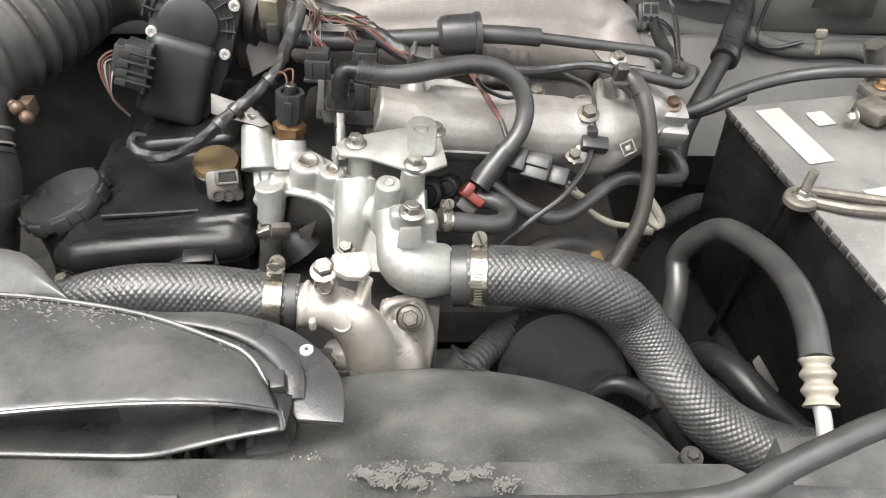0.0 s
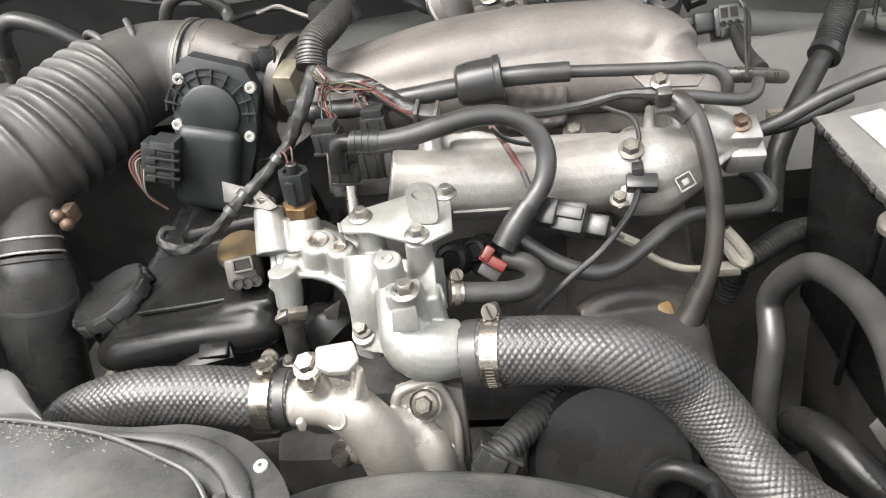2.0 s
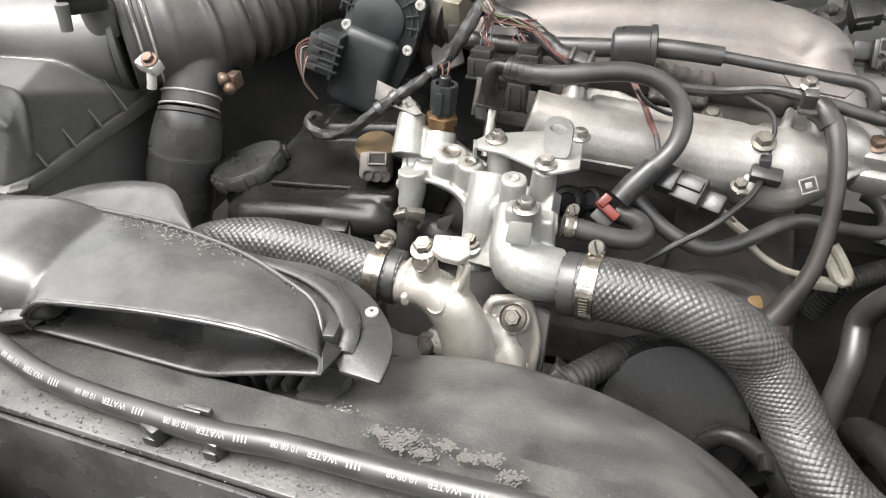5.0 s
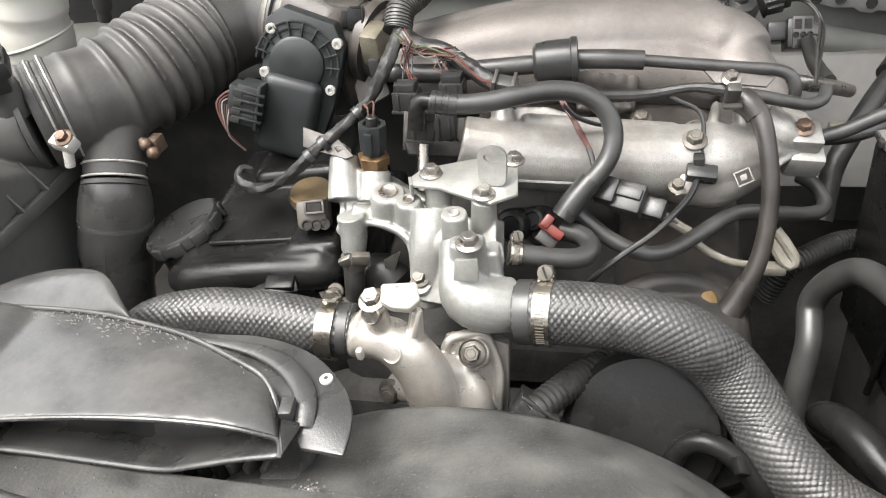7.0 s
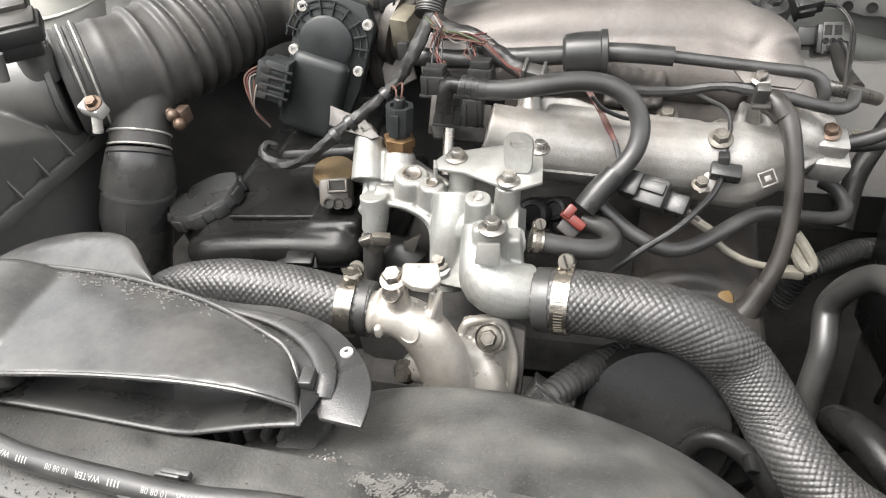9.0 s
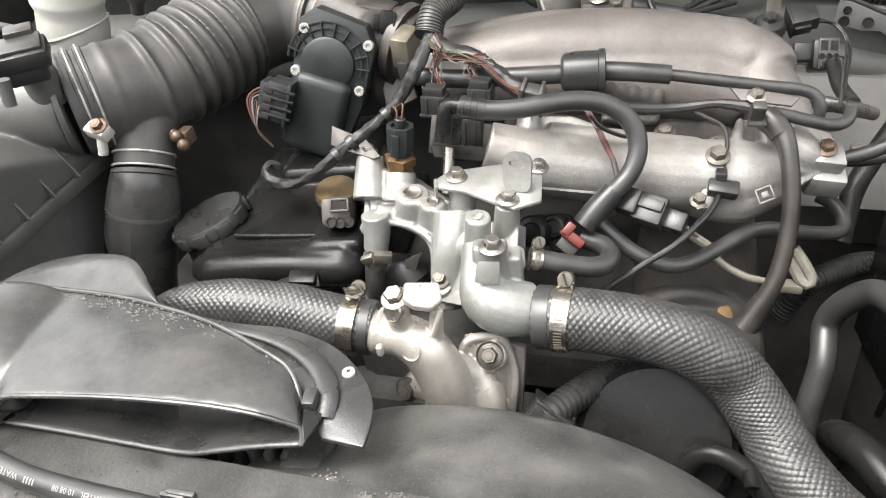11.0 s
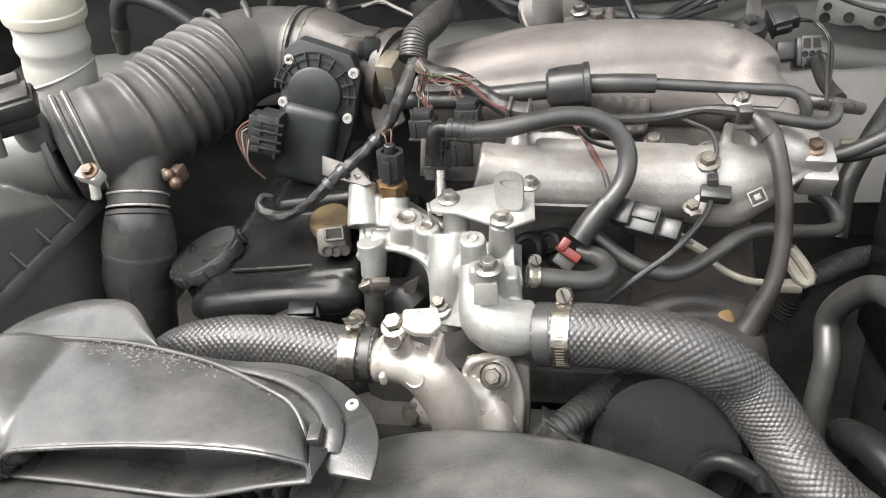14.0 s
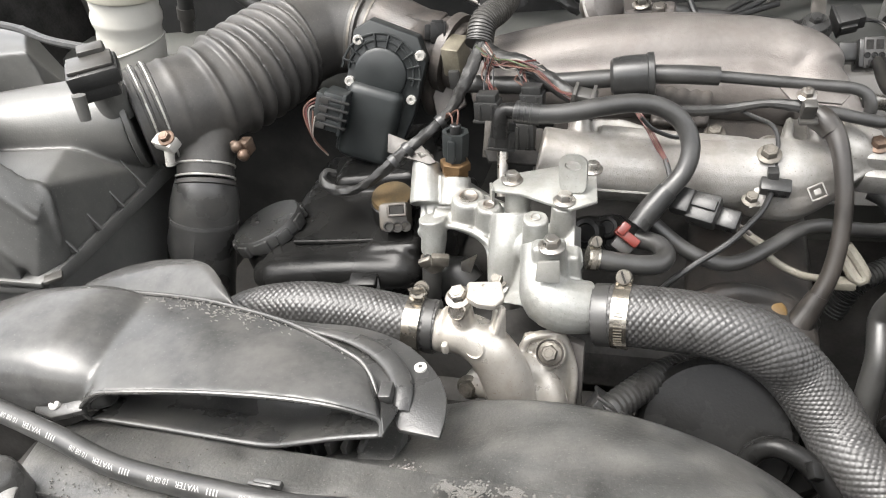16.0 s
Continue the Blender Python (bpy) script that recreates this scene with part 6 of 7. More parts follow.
rc_ax = Vector((0.0208, 0.5224, 0.9847)) - Vector((0.0417, 0.5427, 1.0053))
part("red_clip", join(rbox((0.0240, 0.5201, 0.9921), (0.0225, 0.020, 0.0085), 0.002, axes(rc_ax, (0.75, -0.2, -0.45))), rbox((0.0213, 0.5203, 1.0003), (0.008, 0.015, 0.012), 0.002, axes(rc_ax, (0.75, -0.2, -0.45)))), RED, fuel, "red locking clip")
part("clip_foot", rbox((0.0198, 0.5202, 0.9823), (0.018, 0.016, 0.012), 0.002, axes(rc_ax, (0.75, -0.2, -0.45))), GREYPLUG, fuel)
bypass = thing("heater_hose", (0.0233, 0.4841, 0.9939), "short black coolant hose curling from the housing", "hose")
part("hose_wall", tube([(-0.0020, 0.4762, 1.0031), (0.0171, 0.4808, 0.9960), (0.0382, 0.4879, 0.9879), (0.0519, 0.4990, 0.9818), (0.0562, 0.5148, 0.9795), (0.0469, 0.5287, 0.9798), (0.0311, 0.5352, 0.9790)], 0.0084, m=18), RUBBER, bypass)
clamp((0.0014, 0.4768, 1.0021), V(*(0.0236, 0.4826, 0.9952)) - V(*(-0.0020, 0.4762, 1.0031)), 0.0088, (0, 0.5, 0.85), width=0.009)
vac = thing("vacuum_line", (0.0146, 0.6716, 1.0682), "black vacuum line with a round damper over the plenum", "vacuum line")
part("hose_end", tube([(-0.1453, 0.6635, 1.0690), (-0.0984, 0.6606, 1.0676), (-0.0435, 0.6648, 1.0678), (-0.0040, 0.6712, 1.0667)], 0.0088, m=16), RUBBER, vac)
ca, cb = V(*(-0.0045, 0.6718, 1.0676)), V(*(0.0350, 0.6762, 1.0674))
cl_ = np.linalg.norm(cb - ca)
part("damper", lathe([(0.014, 0), (0.0175, 0.003), (0.019, 0.012), (0.019, cl_ - 0.006), (0.0205, cl_ - 0.005), (0.0205, cl_), (0.017, cl_ + 0.001), (0.008, cl_ - 0.003)], ca, cb - ca, 32), PLASTIC, vac, "round black damper")
part("sleeve", tube([cb, (0.0630, 0.6775, 1.0654), (0.0931, 0.6806, 1.0612)], 0.0088, m=16), RUBBER, vac)
part("steel_pipe", tube([(0.0906, 0.6800, 1.0617), (0.1349, 0.6814, 1.0551), (0.1782, 0.6826, 1.0488), (0.2042, 0.6831, 1.0452), (0.2169, 0.6814, 1.0402), (0.2218, 0.6774, 1.0308), (0.2216, 0.6770, 1.0237)], 0.0054, m=12), RUBBER, vac, "painted pipe bending down")
part("return_hose", tube([(0.1625, 0.6514, 1.0405), (0.1863, 0.6565, 1.0353), (0.2100, 0.6597, 1.0277), (0.2314, 0.6630, 1.0213), (0.2441, 0.6728, 1.0208), (0.2486, 0.6866, 1.0226)], 0.0056, m=12), RUBBER, vac)
piece("metal_stub_pipe", tube([(0.2185, 0.7406, 1.0048), (0.2449, 0.7597, 0.9907), (0.2733, 0.7832, 0.9728), (0.2951, 0.8004, 0.9584)], [0.0072, 0.0076, 0.0076, 0.0066], m=16), STEEL, "bright metal stub pipe behind the plenum", "pipe")
pcv = thing("breather_hose", (0.19, 0.57, 0.98), "black rubber breather hose hanging from the plenum", "hose")
part("hose_wall", tube([(0.1792, 0.6505, 1.0311), (0.1896, 0.6438, 1.0242), (0.1966, 0.6267, 1.0057), (0.2006, 0.6083, 0.9767), (0.1996, 0.5917, 0.9459), (0.1930, 0.5751, 0.9144), (0.1787, 0.5608, 0.8862), (0.1647, 0.5502, 0.8660)], [0.0100, 0.0090, 0.0078, 0.0076, 0.0076, 0.0079, 0.0088, 0.0105], m=18), OLDHOSE, pcv)
part("end_boot", tube([(0.1859, 0.5674, 0.8996), (0.1764, 0.5593, 0.8820), (0.1638, 0.5495, 0.8638)], [0.0092, 0.0112, 0.0130], m=20), OLDHOSE, pcv, "wider rubber boot at the end")
part("top_elbow", tube([(0.1761, 0.6544, 1.0325), (0.1824, 0.6491, 1.0295), (0.1886, 0.6424, 1.0228)], [0.0118, 0.0112, 0.0096], m=18), OLDHOSE, pcv, "thick moulded top")
wavy = thing("coolant_tube", (0.12, 0.53, 0.97), "bent metal coolant tube painted satin black", "pipe")
part("tube_wall", tube([(0.0293, 0.5633, 0.9903), (0.0450, 0.5546, 0.9800), (0.0703, 0.5461, 0.9616), (0.0962, 0.5440, 0.9496), (0.1174, 0.5535, 0.9445), (0.1415, 0.5768, 0.9437), (0.1641, 0.6015, 0.9437), (0.1848, 0.6189, 0.9388), (0.2112, 0.6338, 0.9261), (0.2381, 0.6483, 0.9144), (0.2559, 0.6608, 0.9096), (0.2594, 0.6742, 0.9132), (0.2504, 0.6897, 0.9205), (0.2386, 0.6982, 0.9236)], 0.0068, m=18), RUBBER, wavy)
piece("cream_tube", tube([(0.1393, 0.5942, 0.9246), (0.1527, 0.5910, 0.9138), (0.1726, 0.5903, 0.9031), (0.1932, 0.5973, 0.8934)], 0.0036, m=14), CREAM, "cream plastic tube over the valve cover", "tube")
piece("cream_tube", tube([(0.1127, 0.5804, 0.9625), (0.1223, 0.5784, 0.9552), (0.1345, 0.5811, 0.9441)], 0.0046, m=10), CREAM, "cream plastic wire sleeve", "tube")
piece("cream_clip", join(tube([(0.2139, 0.6350, 0.9059), (0.2257, 0.6279, 0.8910), (0.2324, 0.6212, 0.8792), (0.2260, 0.6190, 0.8761), (0.2178, 0.6267, 0.8850), (0.2111, 0.6351, 0.8990)], 0.0055, m=10), rbox((0.2144, 0.6206, 0.8703), (0.022, 0.012, 0.01), 0.002)), CREAM, "cream plastic loop clip beside the breather hose", "clip")
piece("filler_plug", lathe([(0.0175, -0.02), (0.0175, -0.002), (0.0150, 0.000), (0.0148, 0.004), (0.0125, 0.0075), (0.007, 0.0095), (0.0005, 0.0098)], (0.1470, 0.5605, 0.8790), (0.15, -0.45, 0.88), 28), YELLOW, "amber plastic plug in the valve cover", "plug")

# ---- wiring ----
def wrap(s, a):
    """Tape wound round wires: overlapping turns with a sharp edge, over a slightly uneven bundle."""
    k = (s / 0.012 + a / (2 * np.pi) + 0.12 * np.sin(s * 90)) % 1.0
    return 0.0005 * k ** 3 + 0.0006 * np.sin(2 * a + s * 60) + 0.00035 * np.sin(5 * a + s * 150) + 0.00025 * np.sin(s * 310 - 3 * a)


loom = thing("wiring_loom", (-0.1272, 0.6733, 1.0979), "black taped wiring loom branching over the housing", "wiring loom")
part("lower_branch", tube([(-0.1287, 0.6779, 1.1047), (-0.1327, 0.6539, 1.0929), (-0.1396, 0.6279, 1.0801), (-0.1444, 0.5999, 1.0720), (-0.1594, 0.5745, 1.0639), (-0.1791, 0.5587, 1.0535), (-0.2031, 0.5490, 1.0359), (-0.2301, 0.5457, 1.0196), (-0.2569, 0.5504, 1.0134), (-0.2745, 0.5597, 1.0172), (-0.2750, 0.5697, 1.0217), (-0.2679, 0.5751, 1.0165)], [0.0068, 0.0062, 0.0056, 0.0053, 0.0052, 0.0050, 0.0048, 0.0046, 0.0046, 0.0044, 0.0036, 0.003], m=20, step=0.0016, wave=wrap), TAPE, loom)
for q in ((-0.1498, 0.5858, 1.0686), (-0.1754, 0.5570, 1.0562), (-0.1889, 0.5500, 1.0472)):
    part("tie", lathe([(0.0055, -0.003), (0.0072, -0.0028), (0.0072, 0.0028), (0.0055, 0.003)], q, V(*(-0.1444, 0.5999, 1.0720)) - V(*(-0.2031, 0.5490, 1.0359)), 18), PLASTIC, loom, "black plastic tie")
part("upper_branch", tube([(-0.1287, 0.6756, 1.1016), (-0.1120, 0.6668, 1.0940), (-0.0827, 0.6580, 1.0903), (-0.0588, 0.6413, 1.0826), (-0.0357, 0.6241, 1.0747), (-0.0112, 0.6113, 1.0717), (0.0082, 0.6126, 1.0671)], [0.009, 0.0088, 0.008, 0.007, 0.0065, 0.006, 0.004], m=20, step=0.0016, wave=wrap), TAPE, loom)
part("clip", join(rbox((-0.0192, 0.6041, 1.0799), (0.022, 0.013, 0.017), 0.002, pose(0, 0, 0, 20, 15, 0)), rbox((-0.0268, 0.6019, 1.0843), (0.003, 0.016, 0.019), 0.0005, pose(0, 0, 0, 20, 15, 0)), rbox((-0.0117, 0.6040, 1.0796), (0.003, 0.016, 0.019), 0.0005, pose(0, 0, 0, 20, 15, 0))), GREYPLUG, loom, "grey loom clip")
wr = random.Random(8)


def wires(n, a, b, c, d, spread, mats, label):
    for k in range(n):
        o = [V(wr.gauss(0, spread), wr.gauss(0, spread), wr.gauss(0, spread)) for _ in range(4)]
        piece("loom_wire", tube([V(*a) + o[0], V(*b) + o[1], V(*c) + o[2], V(*d) + o[3]], 0.0008, m=6), mats[k % len(mats)], label, "wire", "loom wires")


wires(12, (-0.1255, 0.6666, 1.1056), (-0.1106, 0.6513, 1.0956), (-0.0909, 0.6493, 1.0951), (-0.0687, 0.6430, 1.0898), 0.0035, (WIRE_B, WIRE_R, WIRE_G, WIRE_W, WIRE_K, WIRE_B), "thin coloured wire in the opened loom")
wires(7, (-0.1132, 0.6523, 1.0981), (-0.1142, 0.6422, 1.0858), (-0.1091, 0.6306, 1.0768), (-0.1036, 0.6177, 1.0746), 0.003, (WIRE_B, WIRE_K, WIRE_R), "thin wire dropping to a black connector")
wires(7, (-0.0839, 0.6522, 1.0920), (-0.0810, 0.6407, 1.0844), (-0.0747, 0.6326, 1.0794), (-0.0685, 0.6262, 1.0767), 0.003, (WIRE_K, WIRE_R, WIRE_B), "thin wire dropping to a black connector")
wires(6, (-0.0775, 0.6496, 1.0940), (-0.0650, 0.6366, 1.0882), (-0.0455, 0.6239, 1.0793), (-0.0278, 0.6095, 1.0776), 0.002, (WIRE_R, WIRE_K, WIRE_B), "thin red and black wire along the loom")
plug("loom_plug", (-0.1100, 0.6101, 1.0680), (0.023, 0.019, 0.030), (0.05, 0.1, 1), (1, 0, 0), PLASTIC, "black connector hanging from the loom")
plug("loom_plug", (-0.0695, 0.6209, 1.0703), (0.022, 0.018, 0.028), (0.05, 0.1, 1), (1, 0, 0), PLASTIC, "black connector hanging from the loom")
plug("loom_plug", (-0.0762, 0.6041, 1.0437), (0.020, 0.017, 0.045), (0.05, 0.1, 1), (1, 0, 0), PLASTIC, "tall black connector beside the plenum")
plug("rail_plug", (-0.0874, 0.5686, 1.0632), (0.022, 0.019, 0.030), (0.2, 0.1, 1), (1, 0.2, 0), TAPE, "shiny black taped fuel rail connector")
piece("plug_bracket", slab([(-0.1094, 0.5944, 1.0646), (-0.1045, 0.5955, 1.0637), (-0.1066, 0.5833, 1.0322), (-0.1135, 0.5817, 1.0335)], 0.003, 0.0005), GRIME, "dull metal bracket between the connectors", "bracket")
piece("plug_bracket", join(slab([(-0.0687, 0.6100, 1.0476), (-0.0608, 0.6119, 1.0461), (-0.0620, 0.6017, 1.0251), (-0.0775, 0.5947, 1.0239)], 0.003, 0.0005)), GRIME, "dull metal bracket between the connectors", "bracket")
piece("bracket_foot", slab([(-0.1094, 0.5770, 1.0424), (-0.0613, 0.5974, 1.0278), (-0.0613, 0.5806, 1.0233), (-0.1039, 0.5669, 1.0354)], 0.004, 0.001), SOOT, "stained bracket foot behind the housing", "bracket")
piece("support_rod", rod((-0.0903, 0.5742, 1.0464), (-0.0903, 0.5520, 1.0095), 0.005), STEEL, "short metal rod behind the housing", "rod")
piece("plenum_post", join(rod((-0.0270, 0.6330, 1.0580), (-0.0264, 0.6250, 1.0468), 0.0105), rod((-0.0271, 0.6345, 1.0600), (-0.0270, 0.6330, 1.0580), 0.0085)), THROTTLE, "stained round cap on the runner casting", "cap")
piece("loom_bracket", slab([(-0.1981, 0.5723, 1.0633), (-0.1846, 0.5685, 1.0602), (-0.1643, 0.5654, 1.0547), (-0.1469, 0.5513, 1.0451), (-0.1532, 0.5483, 1.0443), (-0.1840, 0.5544, 1.0503), (-0.1981, 0.5614, 1.0493)], 0.0025, 0.0006), GRIME, "bent plated bracket holding the loom", "bracket")
crank = thing("cam_sensor", (-0.2007, 0.5487, 1.0005), "oily ochre sensor with a pale grey plug on the valve cover", "sensor")
part("sensor_cap", lathe([(0.0205, -0.006), (0.0205, -0.002), (0.0195, 0.001), (0.005, 0.0015)], (-0.2029, 0.5574, 1.0042), (0.1, -0.15, 1), 28), OCHRE, crank)
part("sensor_body", lathe([(0.022, -0.045), (0.022, -0.005), (0.02, -0.004)], (-0.2029, 0.5574, 1.0042), (0.1, -0.15, 1), 28), DARK, crank)
ft = axes(Vector((0.12, -0.80, 0.58)), (1, 0, 0.12))
shell_ = part("plug_shell", join(rbox((-0.1912, 0.5315, 0.9975), (0.029, 0.027, 0.022), 0.005, ft), rbox((-0.1861, 0.5265, 1.0091), (0.019, 0.013, 0.008), 0.002, ft)), BEIGE, crank, "stained beige connector shell")
part("plug_window", rbox((-0.1830, 0.5210, 1.0132), (0.013, 0.008, 0.002), 0.0004, ft), SOOT, shell_)
part("plug_frame", join(*[rbox(Vector((-0.1828, 0.5206, 1.0134)) + ft.to_3x3() @ Vector(o), s_, 0.0003, ft) for o, s_ in (((0, 0.005, 0), (0.017, 0.002, 0.003)), ((0, -0.005, 0), (0.017, 0.002, 0.003)), ((-0.008, 0, 0), (0.002, 0.01, 0.003)), ((0.008, 0, 0), (0.002, 0.01, 0.003)))]), BEIGE, shell_)
for q in ((-0.1926, 0.5151, 0.9977), (-0.1847, 0.5170, 0.9962), (-0.1773, 0.5194, 0.9956)):
    part("socket", lathe([(0.0048, -0.004), (0.0052, 0.0005), (0.0038, 0.001), (0.0034, -0.001), (0.0003, -0.001)], q, (0.12, -0.80, 0.58), 16), SOOT, shell_, "grimy dark socket")
piece("hose_bracket", join(rbox((-0.1994, 0.4577, 0.9768), (0.026, 0.014, 0.014), 0.002, pose(0, 0, 0, 15, 0, 5)), slab([(-0.2317, 0.4480, 0.9753), (-0.2127, 0.4577, 0.9783), (-0.1863, 0.4609, 0.9795), (-0.1830, 0.4541, 0.9726), (-0.2182, 0.4426, 0.9754)], 0.003, 0.0006)), DARK, "dark bent bracket above the coolant hose", "bracket")
stub = thing("stub_hose", (-0.1459, 0.4908, 0.9673), "small black hose with a rusty clip below the housing", "hose")
part("hose_wall", tube([(-0.1487, 0.5051, 0.9784), (-0.1506, 0.5007, 0.9653), (-0.1533, 0.4968, 0.9446), (-0.1598, 0.4992, 0.9170)], 0.0092, m=16), RUBBER, stub)
part("hose_clip", join(lathe([(0.0098, -0.006), (0.0108, -0.006), (0.0108, 0.006), (0.0098, 0.006)], (-0.1490, 0.5013, 0.9703), (0, -0.1, 1), 24), rbox((-0.1392, 0.4947, 0.9774), (0.016, 0.008, 0.010), 0.001, pose(0, 0, 0, 0, 15, 20))), LEAD, stub, "tarnished spring clip")
part("clip_ear", rbox((-0.1524, 0.4924, 0.9758), (0.012, 0.006, 0.008), 0.001, pose(0, 0, 0, 0, -20, 10)), STEEL, stub)
piece("thermostat_hose", tube([(-0.1541, 0.5215, 0.9258), (-0.1378, 0.5243, 0.9382), (-0.1275, 0.5201, 0.9278)], 0.018, m=16), RUBBER, "fat black hose under the housing", "hose")
piece("steel_strip", slab([(-0.1285, 0.5172, 0.9584), (-0.1145, 0.5253, 0.9619), (-0.1243, 0.5164, 0.9384), (-0.1308, 0.5164, 0.9417)], 0.003, 0.0005), STEEL, "pale strip of metal under the housing", "strip")
inj = thing("injector_plug", (0.0821, 0.5706, 0.9905), "grey injector wiring connector in front of the runner", "connector")
ia, ib = V(*(0.0613, 0.5652, 1.0024)), V(*(0.1102, 0.5624, 0.9798))
ix = ib - ia; ix /= np.linalg.norm(ix)
it = axes((-0.1, -0.55, 0.8), ix)
part("socket", rbox(ia + ix * 0.006, (0.018, 0.022, 0.016), 0.002, it), PLASTIC, inj)
part("shell", join(rbox(ia + ix * 0.026, (0.026, 0.026, 0.020), 0.0025, it), rbox(ia + ix * 0.026 + V(0, -0.004, 0.010), (0.022, 0.010, 0.006), 0.001, it)), PLASTIC, inj)
part("tail", rbox(ia + ix * 0.047, (0.022, 0.018, 0.014), 0.0025, it), PLASTIC, inj)
piece("injector_wire", tube([(0.1079, 0.5656, 0.9799), (0.1172, 0.5642, 0.9735), (0.1243, 0.5671, 0.9652)], 0.0022, m=8), WIRE_W, "pale wire leaving the injector connector", "wire")
piece("ground_wire", tube([(0.1410, 0.5990, 0.9892), (0.1335, 0.5786, 0.9839), (0.1217, 0.5584, 0.9809), (0.1056, 0.5402, 0.9739), (0.0827, 0.5284, 0.9618), (0.0640, 0.5190, 0.9505), (0.0534, 0.5144, 0.9414)], 0.0028, m=10), WIRE_K, "thin black wire crossing in front of the plenum", "wire")
piece("ground_wire", tube([(0.1080, 0.6684, 1.0349), (0.1251, 0.6585, 1.0307), (0.1404, 0.6501, 1.0260), (0.1449, 0.6364, 1.0181), (0.1435, 0.6181, 1.0073), (0.1443, 0.6049, 0.9952)], 0.0020, m=8), WIRE_K, "dark wire on the plenum", "wire")
piece("branch_loom", tube([(0.0408, 0.6501, 1.0447), (0.0706, 0.6569, 1.0387), (0.1005, 0.6638, 1.0361), (0.1347, 0.6637, 1.0411), (0.1629, 0.6570, 1.0408)], [0.0045, 0.0055, 0.005, 0.004, 0.006], m=10, wave=lambda s, a: 0.0004 * np.sin(s * 600 + a)), TAPE, "taped branch of the loom along the plenum", "wiring loom")
for k, m_ in enumerate((WIRE_R, WIRE_B, WIRE_R)):
    o = V(0.0018 * (k - 1), -0.0008 * (k - 1), 0.0004 * k)
    piece("sensor_wire", tube([V(0.0240, 0.6214, 1.0582) + o, V(0.0359, 0.6082, 1.0456) + o, V(0.0450, 0.5916, 1.0371) + o, V(0.0533, 0.5769, 1.0313) + o * 0.3], 0.0012, m=8), m_, "reddish wire hanging below the fuel hose", "wire", "hanging wires")
piece("wire_sleeve", tube([(0.0515, 0.5800, 1.0325), (0.0545, 0.5730, 1.0270), (0.0572, 0.5650, 1.0200), (0.0580, 0.5600, 1.0150)], 0.0024, m=10), WIRE_K, "black sleeve on the hanging wires", "sleeve")
piece("sensor_wire", tube([(0.0295, 0.6048, 1.0602), (0.0394, 0.6057, 1.0480), (0.0555, 0.6104, 1.0376), (0.0647, 0.6172, 1.0332)], 0.0020, m=8), WIRE_K, "dark wire under the fuel hose", "wire")
knock = thing("plenum_sensor", (0.1386, 0.5990, 0.9904), "black sensor plug bolted to the runner casting", "sensor")
part("shell", join(rbox((0.1434, 0.6017, 0.9915), (0.026, 0.014, 0.012), 0.002, pose(0, 0, 0, 25, 8, 0)), rbox((0.1412, 0.6083, 0.9960), (0.010, 0.012, 0.02), 0.002)), PLASTIC, knock)
part("bracket", slab([(0.1222, 0.5887, 0.9768), (0.1286, 0.6114, 0.9943), (0.1398, 0.6052, 0.9892), (0.1341, 0.5931, 0.9766)], 0.003, 0.0006), RUNNER, knock)
clipb = thing("pipe_clip", (0.1671, 0.6437, 1.0504), "dark grey clip holding the pipes on a metal tab", "clip")
part("saddle", join(rbox((0.1671, 0.6407, 1.0466), (0.012, 0.010, 0.017), 0.002, pose(0, 0, 0, 20, 5, 5)), rbox((0.1675, 0.6394, 1.0363), (0.016, 0.012, 0.004), 0.002)), GREYPLUG, clipb)
part("tab", slab([(0.1447, 0.6796, 1.0480), (0.1737, 0.6828, 1.0462), (0.2046, 0.6814, 1.0377), (0.1967, 0.6695, 1.0349), (0.1539, 0.6655, 1.0424)], 0.0025, 0.0006), PLENUM, clipb)
part("bolt", hexbolt((0.1661, 0.6574, 1.0515), (0.05, -0.35, 0.9), 0.0058), STEEL, clipb)

# ---- printing along the washer hose ----
def lettering(body, size):
    """The flat outline of some words: triangles and points, in metres."""
    cu = bpy.data.curves.new("words", "FONT")
    cu.body, cu.size, cu.resolution_u = body, size, 2
    ob = bpy.data.objects.new("words", cu)
    me = ob.to_mesh()
    v, f = [tuple(p.co) for p in me.vertices], [tuple(q.vertices) for q in me.polygons]
    ob.to_mesh_clear()
    bpy.data.objects.remove(ob)
    return v, f


hc, _, hl = spline(wh, 1600)
hs_ = np.linspace(0, hl, 1600)
ht = np.gradient(hc, axis=0); ht /= np.linalg.norm(ht, axis=1)[:, None]


def print_on(s0, shape):
    """Wrap flat lettering round the hose, read from the far side."""
    out = []
    for x, y, _ in shape[0]:
        s = s0 - x
        p = V(*[np.interp(s, hs_, hc[:, k]) for k in range(3)])
        t = V(*[np.interp(s, hs_, ht[:, k]) for k in range(3)])
        side = np.cross(t, (0, 0, 1)); side /= np.linalg.norm(side)
        top = np.cross(side, t)
        a = 0.62 + (y - 0.0018) / wh_r
        out.append(tuple(p + (wh_r + 0.0002) * (math.cos(a) * top + math.sin(a) * side)))
    return out, shape[1]


